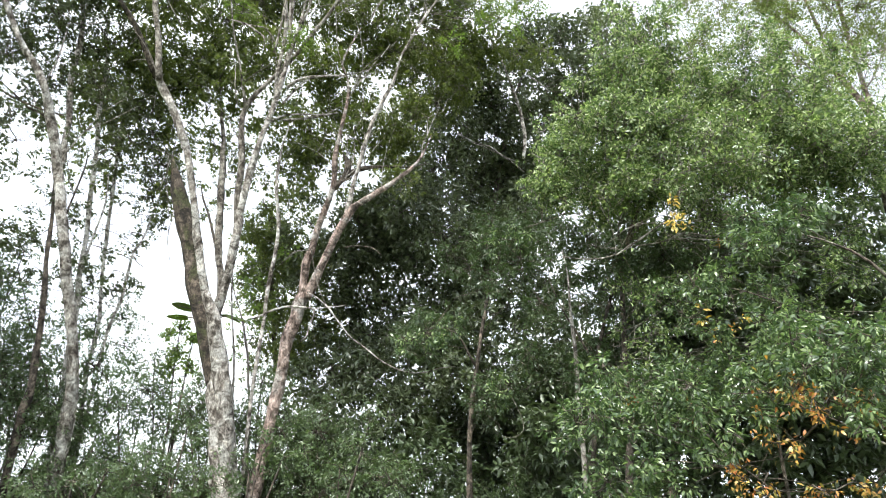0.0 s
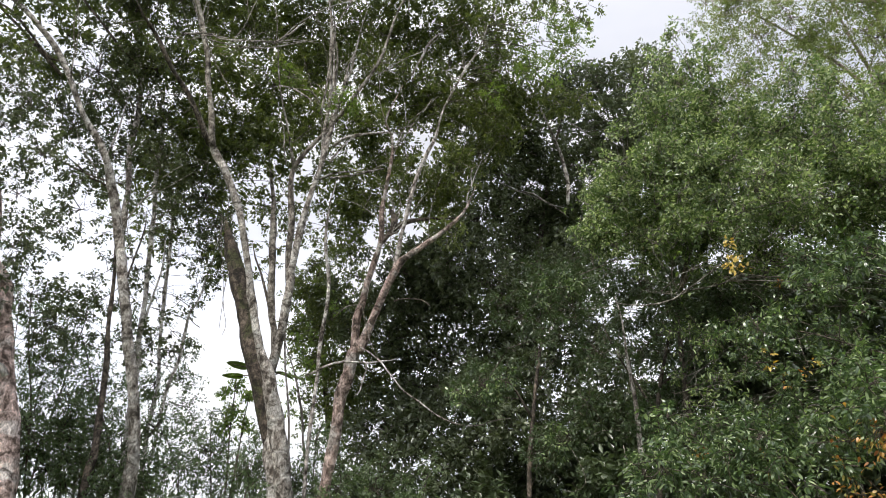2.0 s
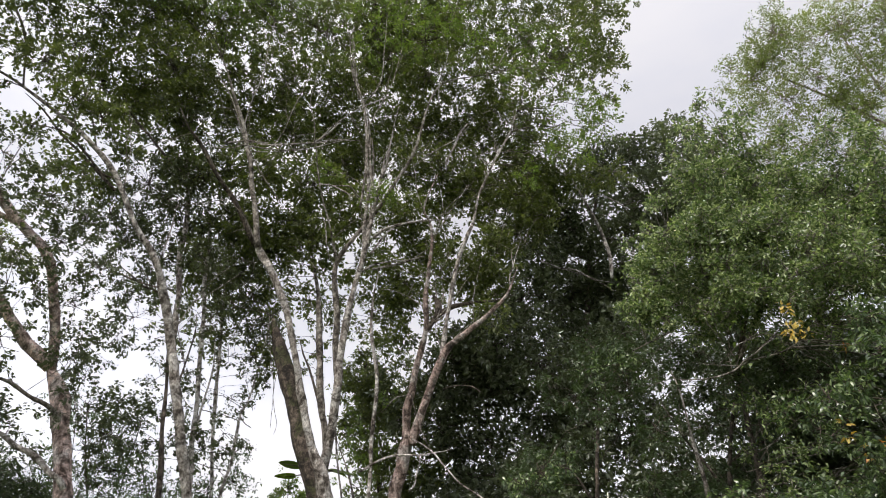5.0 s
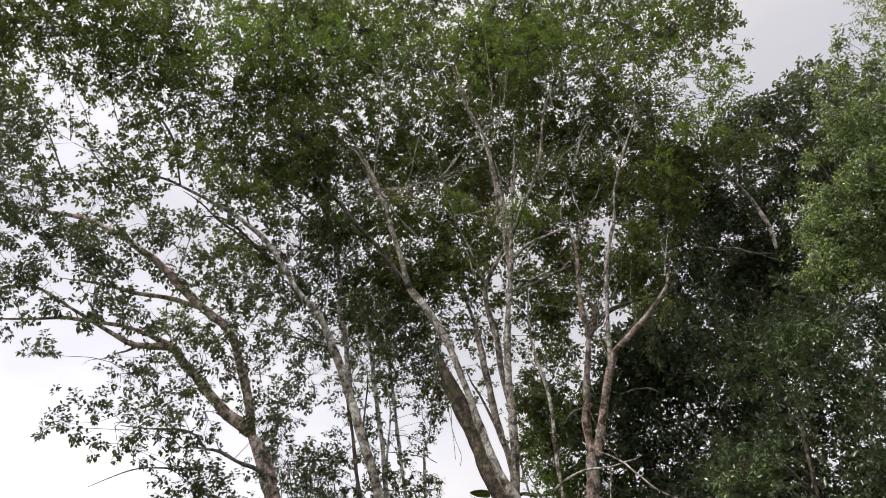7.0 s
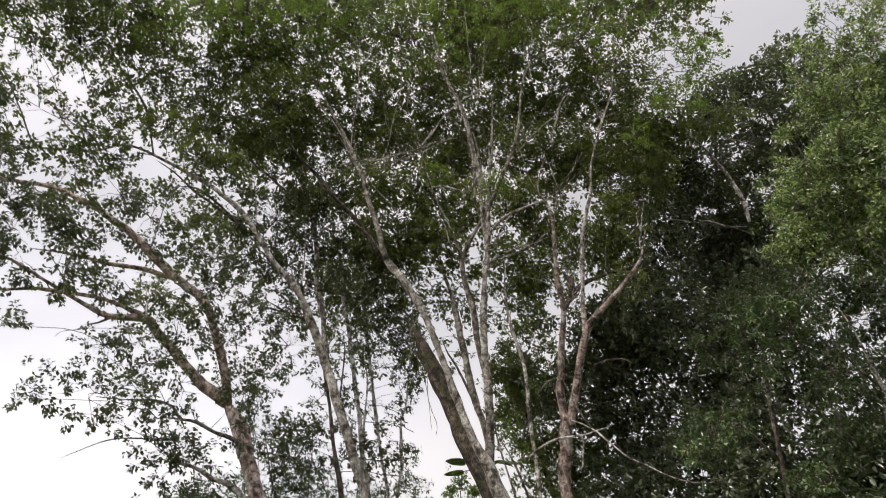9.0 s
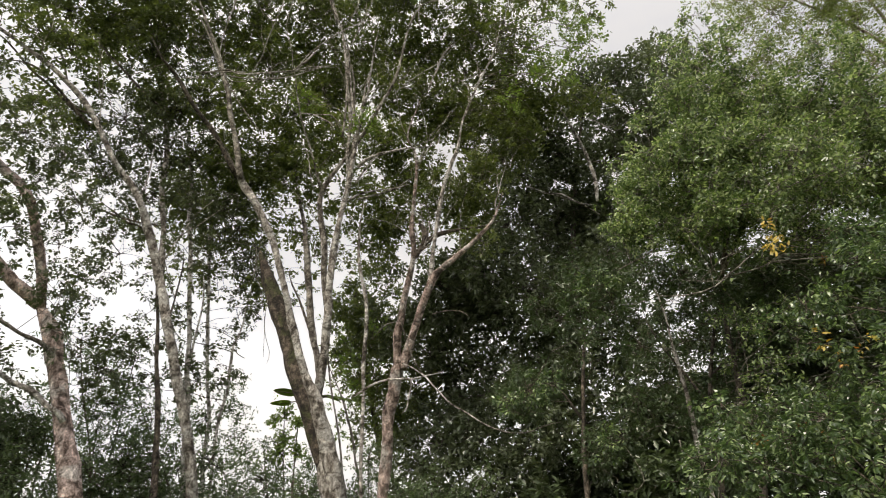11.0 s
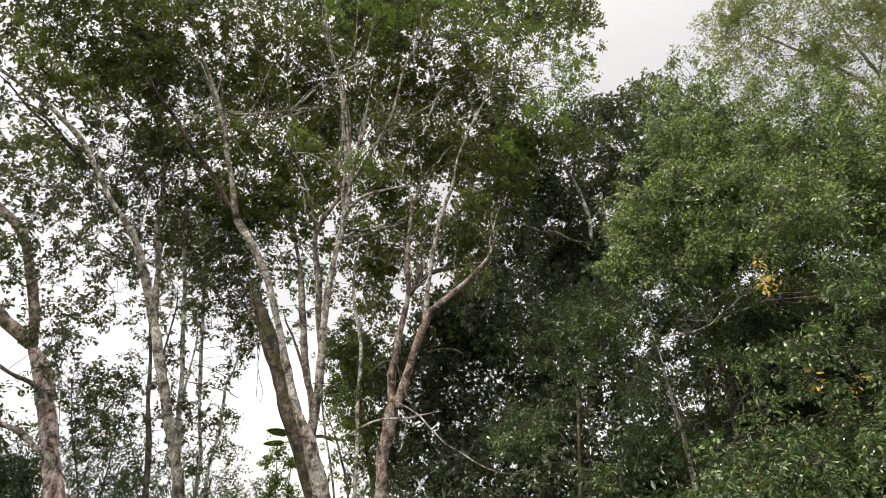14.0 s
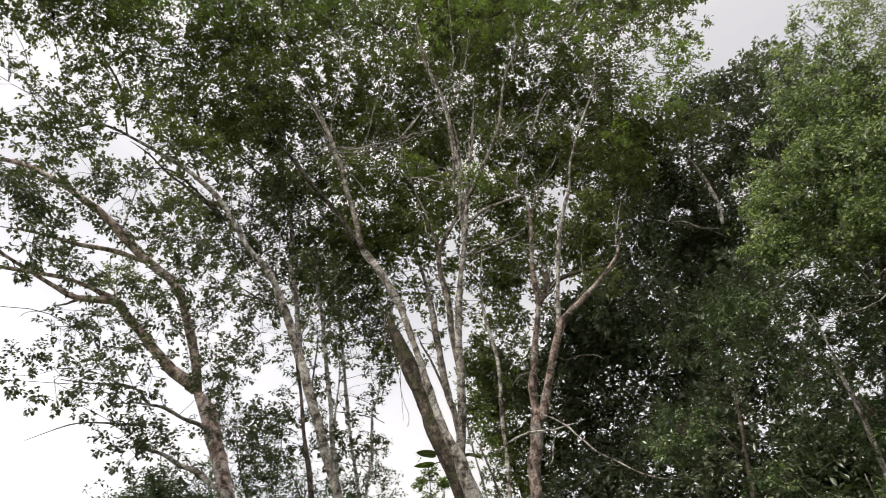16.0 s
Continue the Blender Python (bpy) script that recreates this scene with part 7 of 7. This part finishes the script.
shrub((-4.95, 14.98), [(-5.43, 14.69, 3.07, 0.79, 0.37), (-5.09, 15.18, 3.51, 0.72, 0.31), (-4.65, 14.56, 1.68, 0.85, 0.55), (-4.62, 15.49, 2.98, 0.90, 0.32)], 252)
shrub((-3.65, 15.97), [(-4.10, 16.20, 2.46, 1.11, 0.40), (-3.18, 15.74, 2.84, 0.89, 0.36)], 253)
shrub((-5.75, 14.55), [(-7.88, 14.20, 5.66, 0.93, 0.17), (-6.98, 13.60, 4.60, 0.87, 0.26), (-4.22, 14.94, 1.71, 1.03, 0.62), (-3.93, 15.45, 3.25, 0.71, 0.32)], 254)
shrub((-2.54, 15.26), [(-3.29, 14.91, 1.65, 1.02, 0.75), (-2.61, 15.89, 2.05, 1.07, 0.69), (-2.23, 15.58, 1.48, 1.05, 0.75), (-2.04, 14.68, 2.81, 0.74, 0.37)], 255)
shrub((-1.22, 15.38), [(-1.61, 15.87, 1.98, 1.06, 0.53), (-1.40, 15.20, 2.89, 0.85, 0.42), (-1.23, 15.00, 1.53, 1.00, 0.59), (-0.66, 15.43, 2.60, 0.77, 0.32)], 256)
shrub((0.01, 15.34), [(-0.35, 15.69, 1.81, 1.04, 0.53), (0.37, 15.04, 1.94, 1.00, 0.48)], 257)
shrub((-5.10, 14.64), [(-6.49, 13.51, 0.53, 1.67, 1.00), (-5.50, 13.86, 0.56, 1.66, 1.00), (-4.89, 15.62, 0.59, 1.64, 1.00), (-3.54, 15.66, 0.65, 1.61, 1.00)], 258)
shrub((-0.01, 16.40), [(-2.24, 16.34, 0.56, 1.65, 1.00), (-0.80, 16.90, 0.58, 1.69, 1.00), (0.72, 15.99, 0.70, 1.59, 1.00), (2.27, 16.54, 0.74, 1.66, 1.00)], 259)
shrub((3.69, 15.87), [(3.69, 15.92, 0.84, 1.62, 1.00)], 260)
shrub((-9.71, 11.26), [(-10.05, 10.84, 2.32, 1.14, 1.80), (-9.75, 10.82, 2.84, 0.75, 0.77), (-9.57, 12.16, 4.64, 0.55, 0.55), (-9.50, 11.16, 4.12, 0.57, 0.80)], 261)
shrub((-9.26, 11.42), [(-9.37, 11.57, 3.25, 0.70, 1.21), (-9.29, 11.49, 2.30, 1.14, 2.00), (-9.26, 11.37, 3.93, 0.76, 1.21), (-9.13, 11.18, 4.40, 0.33, 0.35)], 262)
shrub((-8.77, 11.47), [(-8.89, 10.63, 3.42, 0.43, 0.88), (-8.85, 11.32, 4.31, 0.69, 1.87), (-8.72, 12.05, 4.50, 0.52, 0.60), (-8.60, 11.75, 3.85, 0.76, 2.04)], 263)
shrub((-8.32, 11.75), [(-8.47, 12.14, 2.39, 1.14, 1.80), (-8.26, 11.15, 3.17, 0.72, 2.04), (-8.22, 11.92, 4.06, 0.50, 1.36)], 264)
shrub((-4.52, 15.40), [(-4.74, 15.40, 5.00, 0.19, 2.00), (-4.98, 15.40, 4.79, 0.19, 2.00), (-4.40, 15.40, 4.76, 0.22, 2.00), (-4.71, 15.40, 4.46, 0.22, 2.00), (-4.41, 15.40, 4.16, 0.25, 2.00), (-4.85, 15.40, 4.12, 0.21, 2.00)], 265, "rubberlit")
shrub((-8.33, 13.79), [(-8.94, 13.76, 4.28, 0.74, 0.44), (-8.43, 13.88, 3.11, 0.91, 0.81), (-8.23, 13.61, 3.72, 0.80, 0.81), (-7.70, 13.90, 2.92, 0.89, 0.81)], 266)
shrub((-6.95, 13.91), [(-7.69, 14.09, 3.71, 0.72, 0.81), (-6.78, 13.65, 2.83, 0.77, 0.81), (-6.39, 14.00, 2.87, 0.69, 0.81)], 267)
shrub((-2.14, 12.40), [(-2.14, 12.40, 1.86, 0.44, 0.36), (-2.54, 12.40, 1.65, 0.48, 0.36), (-1.60, 12.40, 2.11, 0.38, 0.36), (-3.02, 12.40, 1.72, 0.39, 0.36), (-1.94, 12.40, 2.42, 0.27, 0.36)], 268)
shrub((-0.64, 12.80), [(-0.64, 12.80, 1.90, 0.51, 0.36), (-1.24, 12.80, 2.30, 0.32, 0.36), (-0.28, 12.80, 2.35, 0.45, 0.36), (0.26, 12.80, 1.90, 0.51, 0.36), (-0.18, 12.80, 2.95, 0.32, 0.36)], 269)
shrub((-3.50, 12.60), [(-3.50, 12.60, 1.70, 0.44, 0.36), (-3.95, 12.60, 2.14, 0.36, 0.36), (-3.36, 12.60, 2.51, 0.29, 0.36), (-4.09, 12.60, 1.58, 0.45, 0.36)], 270)
shrub((-4.83, 12.00), [(-4.83, 12.00, 1.61, 0.46, 0.36), (-5.42, 12.00, 1.50, 0.44, 0.36), (-4.33, 12.00, 1.77, 0.39, 0.36), (-4.64, 12.00, 2.15, 0.28, 0.36)], 271)

# ---- plantain, hanging creepers, turned leaves ----


def leaf_blade(length, width, droop, rng, ribs=9):
    """A broad paddle blade with a raised midrib, split edges and a droop: verts and faces, along +x."""
    verts, faces = [], []
    for i in range(ribs + 1):
        s = i / ribs
        w = 0.5 * width * math.sin(math.pi * min(1, 0.12 + 0.88 * s) ** 0.8) ** 0.6 * (1 if i < ribs else 0.15)
        z = -droop * s * s * length
        x = s * length * (1 - 0.12 * droop)
        tear = rng.uniform(0.86, 1.0)
        verts += [(x, -w * tear, z - 0.22 * w), (x, -w * 0.5, z + 0.05 * w), (x, 0, z - 0.02), (x, w * 0.5, z + 0.05 * w), (x, w, z - 0.22 * w)]
    for i in range(ribs):
        for k in range(4):
            a = i * 5 + k
            faces.append((a, a + 1, a + 6, a + 5))
    n = len(verts)
    verts += [(x, y, z - 0.006) for x, y, z in verts]
    faces += [tuple(n + v for v in reversed(f)) for f in faces[:4 * ribs]]
    return verts, faces


def plantain(foot, top, seed=5):
    """A plantain behind the trunk: a sheathed stem and long-stalked paddle leaves, each a part of its own."""
    rng = np.random.default_rng(seed)
    p = Tree("plantain_plant", foot, "plantain hidden behind the forked trunk, its paddle leaves reaching out", "plant", seed=seed)
    p.limb("stem", "moss", [(foot[0] + 1.0, foot[1], -0.1, 0.13), (foot[0] + 0.5, foot[1], top * 0.5, 0.09), (foot[0], foot[1], top, 0.05)], sides=10, knots=0.03)
    # turn, rise of the stalk, stalk length, blade length, blade width, droop, lean of the blade
    for turn, tilt, stalk, long, wide, droop, face in ((181, 24, 0.55, 0.50, 0.19, -0.05, 62), (176, 3, 0.58, 0.50, 0.17, 0.02, 40), (20, 25, 0.3, 0.6, 0.22, 0.35, 20), (60, 40, 0.3, 0.6, 0.22, 0.35, 0)):
        verts, faces = leaf_blade(long, wide, droop, rng)
        ob = link_mesh("leaf", verts, faces, LEAF["banana"], p.ob)
        away = Vector((math.cos(radians(turn)) * math.cos(radians(tilt)), math.sin(radians(turn)) * math.cos(radians(tilt)), math.sin(radians(tilt))))
        ob.location = Vector((0, 0, top - 0.05)) + away * stalk
        ob.rotation_euler = (radians(face), radians(-tilt * 0.4), radians(turn))
        ends = [Vector((0, 0, top - 0.08)), Vector((0, 0, top - 0.03)) + away * stalk * 0.5, ob.location.copy()]
        sv, sf = tube([(*e, r) for e, r in zip(ends, (0.028, 0.018, 0.014))], rng, 6, 0.03)
        link_mesh("stalk", sv, sf, BARK["moss"], p.ob)
        line = [(k * long * (1 - 0.12 * droop), 0.0, -droop * k * k * long - 0.024, 0.012 - 0.009 * k) for k in (0.0, 0.3, 0.6, 0.95)]
        rib_verts, rib_faces = tube(line, rng, 6, 0.02)
        link_mesh("midrib", rib_verts, rib_faces, BARK["moss"], ob)
    return p


plantain((-3.98, 15.20, 0.0), 5.21)


def creeper(points, label, thick=0.008, bark="grey"):
    """A thin hanging stem."""
    rng = np.random.default_rng(int(abs(points[0][0]) * 100))
    foot = points[0][:3]
    local = [(x - foot[0], y - foot[1], z - foot[2], thick * k) for (x, y, z), k in zip(points, (1, 0.9, 0.8, 0.7, 0.6, 0.5))]
    verts, faces = tube(local, rng, 5, 0.05, 0.02)
    ob = link_mesh("creeper", verts, faces, BARK[bark])
    ob.location = foot
    tagged(ob, label, "creeper", "hanging creepers")


creeper([(-5.00, 13.35, 8.26), (-4.88, 13.39, 7.39), (-4.70, 13.47, 6.51), (-4.67, 13.48, 5.76)], "thin creeper hanging from the mossy broken trunk")
creeper([(-4.64, 13.36, 6.99), (-4.66, 13.35, 6.40), (-4.51, 13.40, 5.87), (-4.55, 13.39, 5.59)], "short creeper hanging from the mossy broken trunk")
creeper([(3.53, 11.50, 3.22), (3.56, 11.50, 2.84), (3.52, 11.54, 2.48), (3.46, 11.57, 2.11)], "pale creeper hanging below the glossy leaves")
creeper([(3.12, 11.72, 3.42), (3.19, 11.74, 2.84), (3.30, 11.72, 2.57), (3.44, 11.69, 2.34)], "pale creeper hanging below the glossy leaves")
creeper([(2.32, 12.27, 3.44), (2.50, 12.25, 3.10), (2.53, 12.25, 2.85), (2.37, 12.29, 2.70), (2.17, 12.33, 2.72)], "looped pale creeper in the shade of the evergreen")
creeper([(2.58, 12.22, 3.55), (2.87, 12.15, 3.72), (3.27, 12.06, 3.68), (3.56, 11.99, 3.58)], "bare grey creeper lying across shaded branches")
creeper([(4.11, 10.77, 5.30), (4.11, 10.78, 4.81), (4.12, 10.78, 4.35), (4.06, 10.80, 4.08)], "thin creeper hanging from bare inner branches")
creeper([(-4.98, 13.49, 9.18), (-4.98, 13.49, 8.29), (-5.07, 13.45, 7.46)], "thin straight creeper hanging beside the broken trunk")
